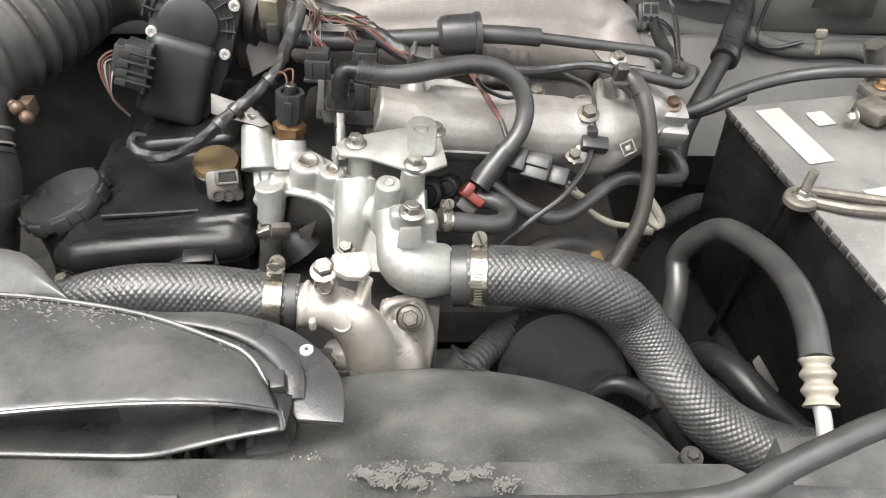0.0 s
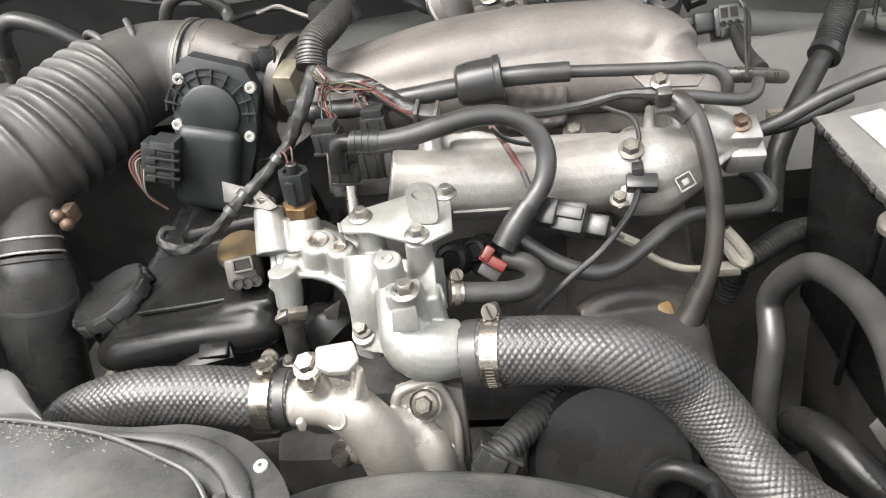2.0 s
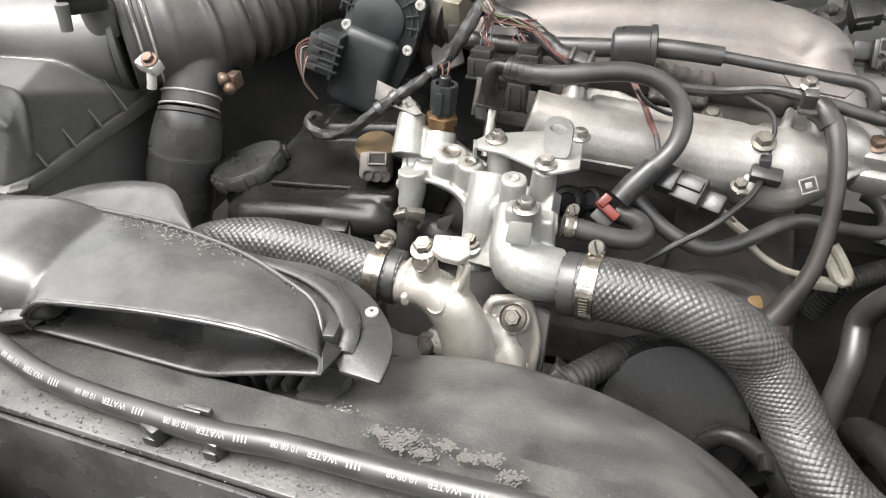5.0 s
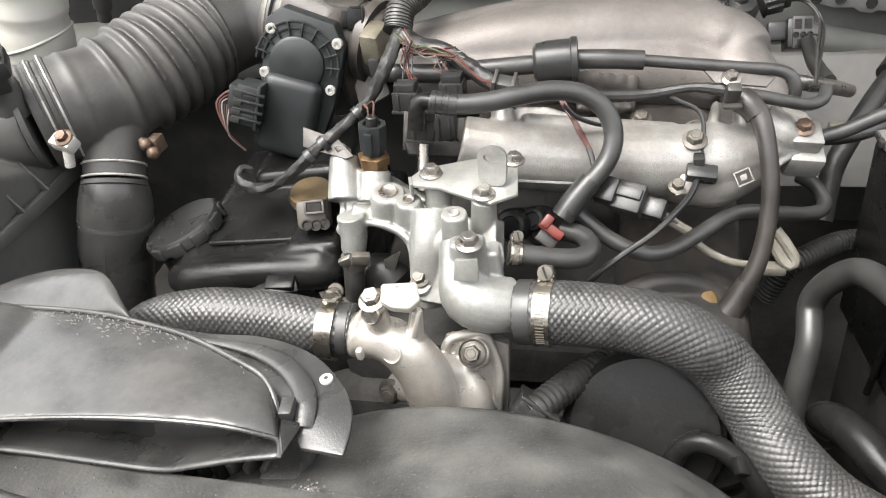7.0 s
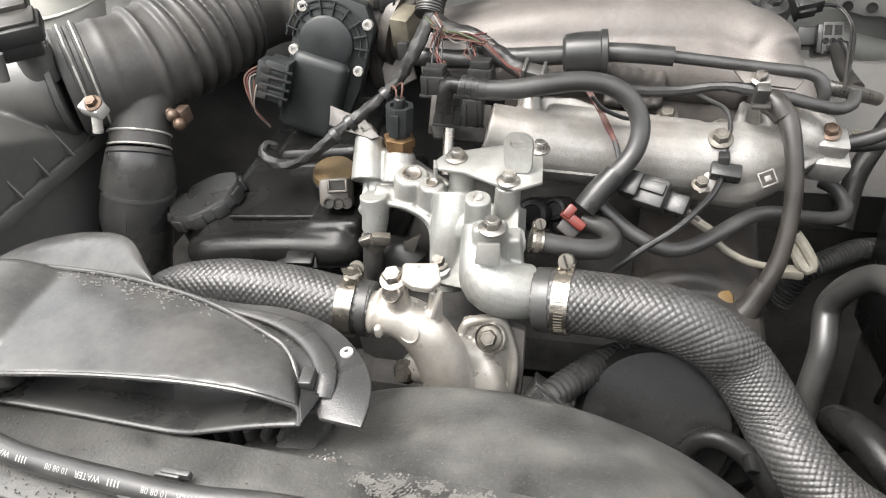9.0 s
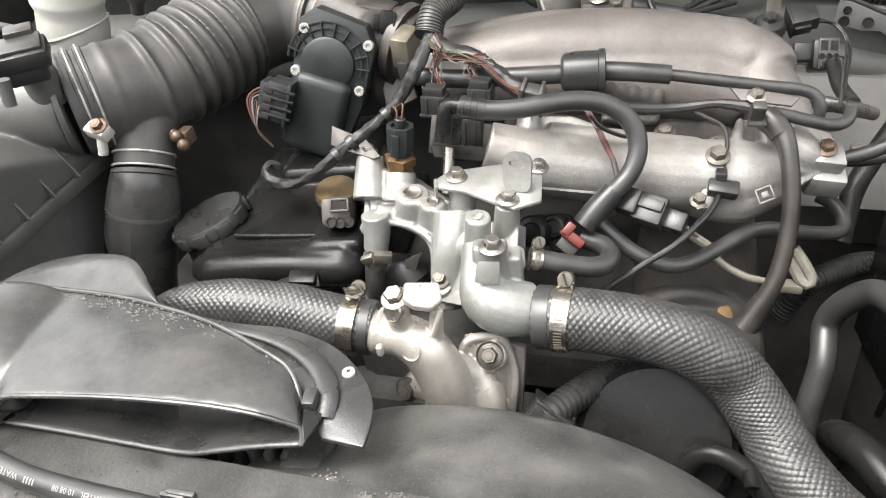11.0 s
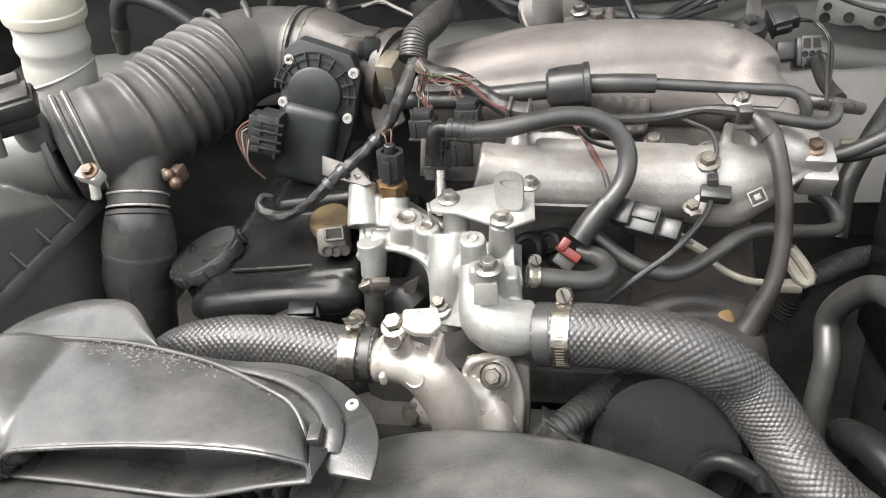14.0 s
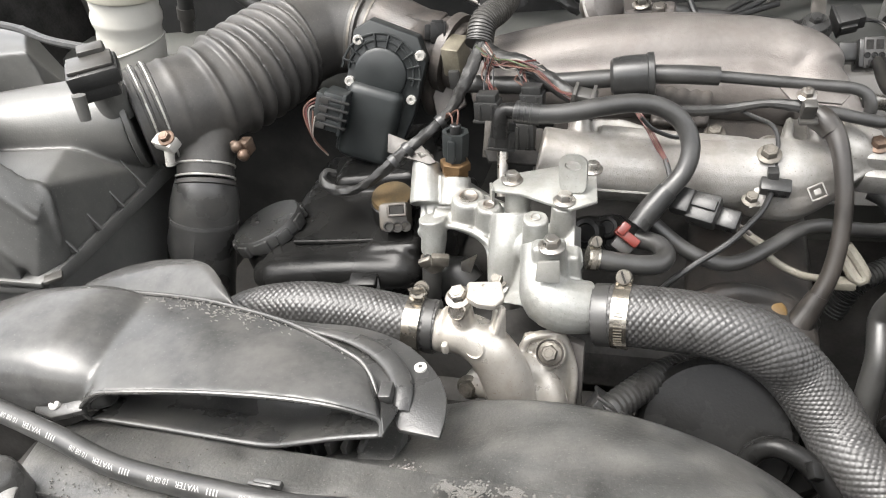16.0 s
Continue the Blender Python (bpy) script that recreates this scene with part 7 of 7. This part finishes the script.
words = [(lettering("WATER", 0.0050), 0.0125), (lettering("10 08 08", 0.0046), 0.034)]
bars = join(*[([(x + w, 0.0009 * q, 0) for q in range(5) for w in (0.0, 0.0009)], [(2 * q, 2 * q + 1, 2 * q + 3, 2 * q + 2) for q in range(4)]) for x in (0.0, 0.0022, 0.0044, 0.0066)])
s = 0.075
end_s = hs_[int(np.argmax(hc[:, 0] > 0.06))]
while s < end_s:
    part("print", print_on(s, bars), PRINT, water, "small worn white printed bars")
    for shape, off in words:
        part("print", print_on(s - off, shape), PRINT, water, "white printed words and numbers")
    s += 0.064

# ---- firewall, cowl and the far side of the engine ----
piece("vacuum_pipe", tube([(-0.6883, 0.9800, 1.0577), (-0.6741, 0.9800, 1.0917), (-0.6468, 0.9800, 1.1051), (-0.6031, 0.9800, 1.0874), (-0.5628, 0.9800, 1.0536), (-0.5281, 0.9800, 1.0264), (-0.48, 1.00, 0.99), (-0.43, 1.08, 0.96), (-0.40, 1.12, 0.95)], 0.012, m=16), RUBBER, "thick black brake vacuum hose along the firewall", "hose")
piece("arched_hose", tube([(-0.3870, 0.9000, 1.0753), (-0.3821, 0.9000, 1.0953), (-0.3666, 0.9000, 1.1140), (-0.3405, 0.9000, 1.1203), (-0.3179, 0.9000, 1.1080), (-0.3021, 0.9000, 1.0872), (-0.2880, 0.8500, 1.0720), (-0.2600, 0.7850, 1.0850)], 0.0078, m=14), GREYPLUG, "grey rubber hose arching over the throttle body", "hose")
piece("clutch_line_fitting", join(rod((-0.6880, 0.9800, 1.0600), (-0.6930, 0.9800, 1.0420), 0.0135), rod((-0.6930, 0.9800, 1.0420), (-0.6990, 0.9800, 1.0230), 0.0105)), GREYPLUG, "pale plastic pipe fitting on the firewall", "fitting")
piece("sensor_lead", tube([(-0.2243, 0.7376, 1.0880), (-0.2391, 0.7472, 1.0981), (-0.2524, 0.7720, 1.1101), (-0.2516, 0.8017, 1.1138), (-0.2364, 0.8291, 1.1083), (-0.2095, 0.8365, 1.1060), (-0.1833, 0.8253, 1.0972), (-0.1630, 0.8148, 1.0919)], 0.0032, m=10, wave=lambda s, a: 0.0003 * np.sin(s * 700)), WIRE_K, "black cable looping over the throttle body", "cable")
piece("sensor_lead", tube([(-0.2293, 0.8200, 1.1105), (-0.2083, 0.8284, 1.1119), (-0.1943, 0.8274, 1.1047), (-0.1684, 0.8162, 1.0961)], 0.0020, m=8), WIRE_W, "pale wire beside the loom", "wire")
piece("loom_tie", rbox((-0.1631, 0.8222, 1.1013), (0.018, 0.012, 0.012), 0.002), PLASTIC, "black clip on the loom", "clip")
dome = thing("diaphragm_valve", (-0.0454, 0.9300, 1.0337), "grey metal diaphragm valve behind the plenum", "valve")
part("disc", lathe([(0.012, -0.03), (0.020, -0.02), (0.032, -0.004), (0.034, 0.0), (0.032, 0.003), (0.026, 0.012), (0.010, 0.016)], (-0.0446, 0.9300, 1.0440), (0.75, -0.5, 0.35), 32), PLENUM, dome)
part("rim", lathe([(0.0335, -0.003), (0.0355, -0.002), (0.0355, 0.002), (0.0335, 0.003)], (-0.0446, 0.9300, 1.0440), (0.75, -0.5, 0.35), 36), STEEL, dome)
nuts = thing("pipe_union", (0.0102, 0.9200, 1.0314), "cast pipe union with nuts behind the plenum", "pipe union")
part("union_body", join(rbox((0.0128, 0.9200, 1.0275), (0.06, 0.03, 0.03), 0.006), rbox((-0.0077, 0.9200, 1.0415), (0.02, 0.02, 0.04), 0.005)), PLENUM, nuts)
part("nut", hexbolt((0.0039, 0.9100, 1.0484), (0, -0.3, 1), 0.008), STEEL, nuts)
part("nut", hexbolt((0.0244, 0.9100, 1.0365), (0, -0.3, 1), 0.009), STEEL, nuts)
piece("rear_pipe", tube([(-0.0382, 0.9800, 1.0309), (0.0415, 0.9800, 1.0104), (0.1202, 0.9800, 0.9945), (0.1960, 0.9700, 0.9820)], 0.009, m=14), RUBBER, "black pipe behind the plenum", "pipe")
piece("rear_cable", tube([(0.0525, 0.9700, 1.0405), (0.0658, 0.9500, 1.0152), (0.0817, 0.9300, 1.0140), (0.1075, 0.9500, 1.0110), (0.1603, 0.9800, 1.0128)], 0.004, m=10), WIRE_K, "black cable behind the plenum", "cable")
piece("rear_cable", tube([(0.0648, 0.9500, 1.0098), (0.0982, 0.9600, 1.0064), (0.1316, 0.9800, 1.0134), (0.1714, 1.0000, 1.0268)], 0.0042, m=10), WIRE_K, "black cable crossing behind the plenum", "cable")
piece("wiper_conduit", tube([(-0.2385, 1.0500, 1.0625), (-0.2000, 1.0500, 1.0769), (-0.1479, 1.0500, 1.0802), (-0.0782, 1.0500, 1.0864)], 0.014, m=14, step=0.0012, wave=ribs(0.006, 0.001)), PLASTIC, "black corrugated conduit under the cowl", "conduit")
piece("cowl_seal", tube([(-0.9, 1.09, 1.158), (-0.4, 1.085, 1.165), (0.2, 1.085, 1.165), (0.72, 1.09, 1.158)], 0.012, m=12, step=0.02), RUBBER, "black rubber seal along the cowl edge", "seal")
bar = thing("cowl_harness", (-0.1, 1.055, 1.06), "black taped harness clipped along the firewall", "harness")
part("harness_wrap", tube([(-0.9328, 1.06, 1.1572), (-0.8233, 1.06, 1.1539), (-0.6933, 1.06, 1.1414), (-0.5753, 1.06, 1.1175), (-0.4741, 1.06, 1.0860), (-0.3891, 1.06, 1.0660), (-0.2420, 1.06, 1.0583), (-0.1559, 1.05, 1.0350), (-0.0891, 1.02, 1.0033)], 0.0080, m=14, step=0.003, wave=wrap), TAPE, bar)
for q in ((-0.6933, 1.055, 1.1414), (-0.4741, 1.055, 1.0860), (-0.2420, 1.055, 1.0583)):
    part("harness_clip", rbox(q, (0.014, 0.022, 0.024), 0.003), PLASTIC, bar, "black plastic harness clip")
for a_, b_ in ((((-0.2111, 1.0300, 1.0759), (-0.1598, 1.0200, 1.0632), (-0.1045, 1.0000, 1.0511), (-0.0510, 0.9700, 1.0404)), 0.0045), (((-0.1947, 1.0300, 1.0638), (-0.1434, 1.0100, 1.0515), (-0.0962, 0.9900, 1.0388), (-0.0623, 0.9700, 1.0321)), 0.0038), (((0.0923, 0.9900, 0.9971), (0.1276, 1.0200, 1.0049), (0.1664, 1.0400, 1.0076), (0.2102, 1.0500, 1.0104)), 0.0042), (((0.0958, 0.9900, 0.9925), (0.1408, 1.0200, 0.9992), (0.2112, 1.0500, 1.0017)), 0.0036)):
    piece("firewall_cable", tube(list(a_), b_, m=10), RUBBER, "thin black cable in front of the firewall", "cable", "firewall cables")
piece("trim_ridge", tube([(-0.1091, 1.0850, 1.0647), (-0.0381, 1.0850, 1.0519), (-0.0189, 1.0850, 1.0351), (-0.0071, 1.0850, 1.0265), (0.0969, 1.0850, 1.0118), (0.1417, 1.0850, 1.0234), (0.1791, 1.0850, 1.0312), (0.2487, 1.0850, 1.0251)], 0.004, m=8), BODY, "pressed ridge of the firewall panel", "ridge", kind="structure")
block = thing("terminal_block", (-1.0200, 0.9623, 1.1409), "pale five-way terminal block on the inner wing", "terminal block")
for k in range(5):
    part("cell", rbox(V(*(-1.0180, 0.9413, 1.1502)) + V(0, 0.0096 * k, -0.0008 * k), (0.012, 0.0078, 0.022), 0.0015), CREAM, block)
part("backing", rbox(V(*(-1.0240, 0.9654, 1.1392)), (0.008, 0.052, 0.018), 0.002), PLASTIC, block)
piece("brake_line", tube([(-1.0050, 0.8518, 1.1457), (-1.0050, 0.8604, 1.1642), (-1.0050, 0.8742, 1.1740), (-1.0050, 0.9179, 1.1785), (-1.0050, 0.9663, 1.1826), (-1.0050, 1.0211, 1.1907)], 0.0032, m=10), STEEL, "thin bright metal brake line on the inner wing", "pipe", "brake lines")
piece("brake_line", tube([(-1.0100, 0.8052, 1.1789), (-1.0100, 0.8397, 1.1833), (-1.0100, 0.9132, 1.1928), (-1.0100, 0.9692, 1.2050)], 0.0034, m=10), STEEL, "thin bright metal brake line on the inner wing", "pipe", "brake lines")
piece("loom_clip", rbox((-0.9627, 1.0800, 1.1242), (0.020, 0.012, 0.020), 0.005), BEIGE, "stained beige clip on the firewall", "clip")
piece("firewall_cable", tube([(-0.90, 1.06, 1.142), (-0.70, 1.055, 1.128), (-0.58, 1.055, 1.102), (-0.48, 1.05, 1.072), (-0.38, 1.05, 1.053), (-0.26, 1.05, 1.050)], 0.0045, m=10), RUBBER, "thin black cable in front of the firewall", "cable", "firewall cables")
strap_ = thing("firewall_strap", (-0.352, 1.10, 1.06), "dull grey metal strap bolted to the firewall", "bracket")
part("strap", slab([(-0.3586, 1.10, 1.1086), (-0.3313, 1.10, 1.1041), (-0.3420, 1.10, 1.0573), (-0.3745, 1.10, 1.0624)], 0.003, 0.0006), GREYPLUG, strap_)
part("bolt", hexbolt((-0.3493, 1.0975, 1.0912), (0, -1, 0.1), 0.008), STEEL, strap_)
for q in ((-0.7780, 1.095, 1.1660), (-0.6165, 1.095, 1.1397)):
    piece("loom_clip", join(rbox(q, (0.020, 0.012, 0.020), 0.005), rbox((q[0], q[1], q[2] - 0.02), (0.008, 0.006, 0.022), 0.001)), CREAM, "cream plastic clip on the firewall", "clip")
piece("corrugated_conduit", tube([(0.2080, 1.06, 1.0286), (0.2482, 1.06, 1.0111), (0.2947, 1.06, 0.9992), (0.3339, 1.06, 0.9914), (0.3758, 1.06, 0.9818)], 0.0150, m=20, step=0.0011, wave=ribs(0.0066, 0.0013)), PLASTIC, "thick black corrugated conduit under the cowl", "conduit", "corrugated conduits")
piece("conduit_sleeve", tube([(0.3740, 1.06, 0.9822), (0.4000, 1.06, 0.9770), (0.4400, 1.06, 0.9700)], 0.0135, m=18), WIRE_STEEL, "bright metal pipe leaving the conduit", "pipe")
for q in ((-1.0280, 1.0591, 1.1381), (-1.0280, 1.0660, 1.1117), (-1.0280, 1.0827, 1.0876)):
    piece("clip_stud", lathe([(0.005, -0.004), (0.005, 0.002), (0.002, 0.004)], q, (1, -0.3, 0.2), 12), WHITE, "small white clip stud on the inner wing", "clip", "clip studs")
piece("bulkhead_pipe", tube([(0.2794, 1.0200, 0.9201), (0.3203, 1.0200, 0.9076), (0.3888, 1.0300, 0.8931), (0.4524, 1.0300, 0.8883)], 0.022, m=16), BODY, "grey painted cross tube on the firewall", "tube")
piece("bulkhead_edge", tube([(0.2881, 1.0000, 0.9069), (0.3312, 1.0000, 0.8991), (0.4080, 1.0000, 0.8905)], 0.005, m=8, wave=lambda s, a: 0.0008 * np.sin(s * 400)), PLENUM, "flaking metal edge on the firewall", "edge")
hp = [(0.2801, 1.0050, 1.0012), (0.3412, 1.0050, 0.9881), (0.3966, 1.0050, 0.9739), (0.3991, 1.0050, 0.9488), (0.3572, 1.0050, 0.9551), (0.3513, 1.0050, 0.9517), (0.3387, 1.0050, 0.9543), (0.3308, 1.0050, 0.9605), (0.3088, 1.0050, 0.9617), (0.2991, 1.0050, 0.9653), (0.2766, 1.0050, 0.9724)]
holed = thing("holed_plate", hp[0], "pale metal plate with round holes on the firewall", "plate")
part("plate", slab(hp, 0.003, 0.0008, (0, 1, 0)), BODYPALE, holed)
for q, r_ in (((0.2898, 1.0040, 0.9887), 0.0042), ((0.2878, 1.0040, 0.9747), 0.0055), ((0.3149, 1.0040, 0.9727), 0.0055), ((0.3494, 1.0040, 0.9653), 0.0055)):
    part("hole", lathe([(r_ * 1.15, -0.001), (r_ * 1.15, 0.0008), (r_, 0.0012), (r_ * 0.9, -0.0002), (0.0003, -0.0002)], q, (0, -1, 0.1), 18), SOOT, holed)
bk = thing("map_sensor", (0.1848, 0.8386, 1.0448), "black sensor on a bracket at the end of the plenum", "sensor")
part("bracket", slab([(0.1794, 0.8254, 1.0477), (0.1878, 0.8980, 1.0684), (0.2007, 0.9011, 1.0659), (0.1951, 0.8292, 1.0447)], 0.003, 0.0006), GRIME, bk)
for q in ((0.1862, 0.8690, 1.0622), (0.1930, 0.8760, 1.0630)):
    part("rivet", lathe([(0.0021, -0.002), (0.0021, 0.0012), (0.0015, 0.0016), (0.0003, 0.0016)], q, (0.25, -0.29, 0.92), 14), WIRE_STEEL, bk, "bright rivet")
part("foot", lathe([(0.016, -0.012), (0.017, 0.0), (0.013, 0.008), (0.006, 0.010)], (0.1851, 0.8200, 1.0464), (0.1, -0.4, 0.9), 18), PLASTIC, bk)
part("nut", hexbolt((0.1846, 0.8184, 1.0531), (0.1, -0.4, 0.9), 0.007), PLASTIC, bk)
plug("sensor_plug", (0.2161, 0.8472, 1.0420), (0.020, 0.024, 0.032), (0.9, 0.2, 0.1), (0, -0.4, 0.9), PLASTIC, "black connector at the end of the plenum")
three = thing("open_connector", (0.2598, 0.9012, 0.9798), "open black three-pin connector hanging on its wires", "connector")
ot = axes((0.1, -0.8, 0.55), (1, 0, 0))
oc = V(*(0.2598, 0.9012, 0.9798))


def on_face(u, v, h=0.0):
    return Vector(oc) + ot.to_3x3() @ Vector((u, v, h))


part("shell", join(rbox(on_face(-0.004, 0.0, -0.016), (0.024, 0.034, 0.030), 0.003, ot), rbox(on_face(-0.022, 0.004, -0.020), (0.026, 0.022, 0.022), 0.003, ot), rbox(on_face(-0.038, 0.008, -0.022), (0.016, 0.010, 0.014), 0.002, ot)), PLASTIC, three)
face = part("face", rbox(on_face(0.0, 0.0, -0.001), (0.0215, 0.0355, 0.003), 0.001, ot), GREYPLUG, three, "worn grey rim of the connector")
for u in (-0.0052, 0.0052):
    part("socket", rbox(on_face(u, 0.0090, 0.0002), (0.0078, 0.0110, 0.0014), 0.0003, ot), SOOT, face)
for u in (-0.0074, 0.0, 0.0074):
    part("wire_port", lathe([(0.0034, -0.001), (0.0034, 0.0014), (0.0026, 0.0016), (0.0023, 0.0004), (0.0003, 0.0004)], on_face(u, -0.0030, 0.0002), ot.to_3x3() @ Vector((0, 0, 1)), 14), DARK, face)
part("latch", join(rbox(on_face(0.0, -0.0110, 0.0004), (0.0120, 0.0060, 0.0018), 0.0004, ot), rbox(on_face(0.0, -0.0150, 0.0010), (0.0160, 0.0020, 0.0026), 0.0004, ot)), DARK, face)
for k, o in enumerate((V(0, 0, 0), V(0.0026, -0.001, 0.0012), V(-0.001, 0.0012, 0.0026))):
    piece("hanging_wire", tube([V(0.2300, 0.8482, 1.0390) + o, V(0.2480, 0.8550, 1.0345) + o, V(0.2600, 0.8430, 1.0270) + o * (1.5 - k), V(0.2625, 0.8214, 1.0177) + o, V(0.2527, 0.7658, 1.0200) + o, V(0.2428, 0.7056, 1.0158)], 0.0013, m=8), (WIRE_K, TAPE, GREYPLUG)[k], "thin dark wire hanging beside the plenum", "wire", "wires by the plenum")
for u in (0.0, 0.0074):
    piece("hanging_wire", tube([on_face(u, -0.003, 0.001), on_face(u + 0.006, -0.006, 0.008), V(0.2560, 0.8000, 1.0100) + V(u * 0.3, 0, 0), V(0.2510, 0.7600, 1.0150), V(0.2428, 0.7056, 1.0160)], 0.0012, m=8), WIRE_K, "black wire from the open connector", "wire", "wires by the plenum")
piece("stay_rod", tube([(0.2640, 0.8923, 0.9725), (0.2674, 0.8486, 0.9660), (0.2758, 0.8110, 0.9645)], 0.008, m=12), GREYPLUG, "grey stay behind the plenum", "stay")
piece("loom_clip", join(rbox((0.3000, 0.8500, 0.8850), (0.018, 0.012, 0.014), 0.003), rbox((0.2990, 0.8440, 0.8860), (0.009, 0.004, 0.006), 0.001)), CREAM, "pale plastic clip on the bulkhead panel", "clip")
piece("side_cable", tube([(0.2369, 0.7129, 0.9602), (0.2653, 0.7270, 0.9472), (0.2998, 0.7477, 0.9396), (0.3548, 0.7896, 0.9321)], 0.0066, m=12), RUBBER, "grey-black cable leaving the plenum end", "cable")
piece("wing_clip", join(rbox((0.5065, 0.9500, 0.9328), (0.015, 0.008, 0.013), 0.003), rod((0.5069, 0.9500, 0.9246), (0.5107, 0.9500, 0.9038), 0.004)), CREAM, "cream plastic clip on the firewall edge", "clip")
piece("wing_pipe", tube([(0.4186, 0.9800, 0.9180), (0.4631, 0.9800, 0.8994), (0.5127, 0.9800, 0.8925), (0.5677, 0.9800, 0.8942), (0.5993, 0.9800, 0.8838), (0.6208, 0.9800, 0.8480)], 0.011, m=14), BODY, "grey painted pipe beside the battery", "pipe")
piece("wing_label", slab([(0.5058, 1.0000, 0.9482), (0.5090, 1.0000, 0.9737), (0.5931, 1.0000, 0.9737), (0.5936, 1.0000, 0.9317)], 0.003, 0.0006), GREYPLUG, "pale grey plate on the inner wing", "plate")
piece("relay_post", join(tube([(0.4918, 0.8000, 0.9941), (0.5032, 0.8000, 0.9642), (0.5125, 0.8000, 0.9343)], [0.012, 0.010, 0.010], m=12), rod(V(*(0.5125, 0.8000, 0.9343)), V(*(0.5125, 0.8000, 0.9343)) + V(0.0, 0.02, -0.5), 0.012)), STEEL, "pale metal post behind the battery", "post")
piece("wing_wire", tube([(0.4434, 0.9900, 0.9780), (0.4335, 0.9800, 0.9346), (0.4333, 0.9700, 0.9104), (0.4591, 0.9700, 0.9019), (0.4956, 0.9700, 0.9104)], 0.003, m=8), WIRE_K, "thin black wire on the firewall", "wire")
piece("firewall_cable", tube([(0.1068, 0.9850, 1.0009), (0.1677, 0.9850, 1.0206), (0.2001, 0.9850, 1.0350), (0.2221, 0.9850, 1.0397), (0.2562, 0.9850, 1.0274), (0.2998, 0.9850, 1.0048), (0.3430, 0.9850, 0.9863), (0.3755, 0.9850, 0.9860)], 0.0026, m=10), GREYPLUG, "thin grey cable drooping in front of the firewall", "cable", "firewall cables")
piece("firewall_cable", tube([(0.1712, 0.9900, 1.0139), (0.2006, 0.9900, 1.0276), (0.2227, 0.9900, 1.0324), (0.2509, 0.9900, 1.0224), (0.2822, 0.9900, 1.0077)], 0.0022, m=10), RUBBER, "thin black cable in front of the firewall", "cable", "firewall cables")
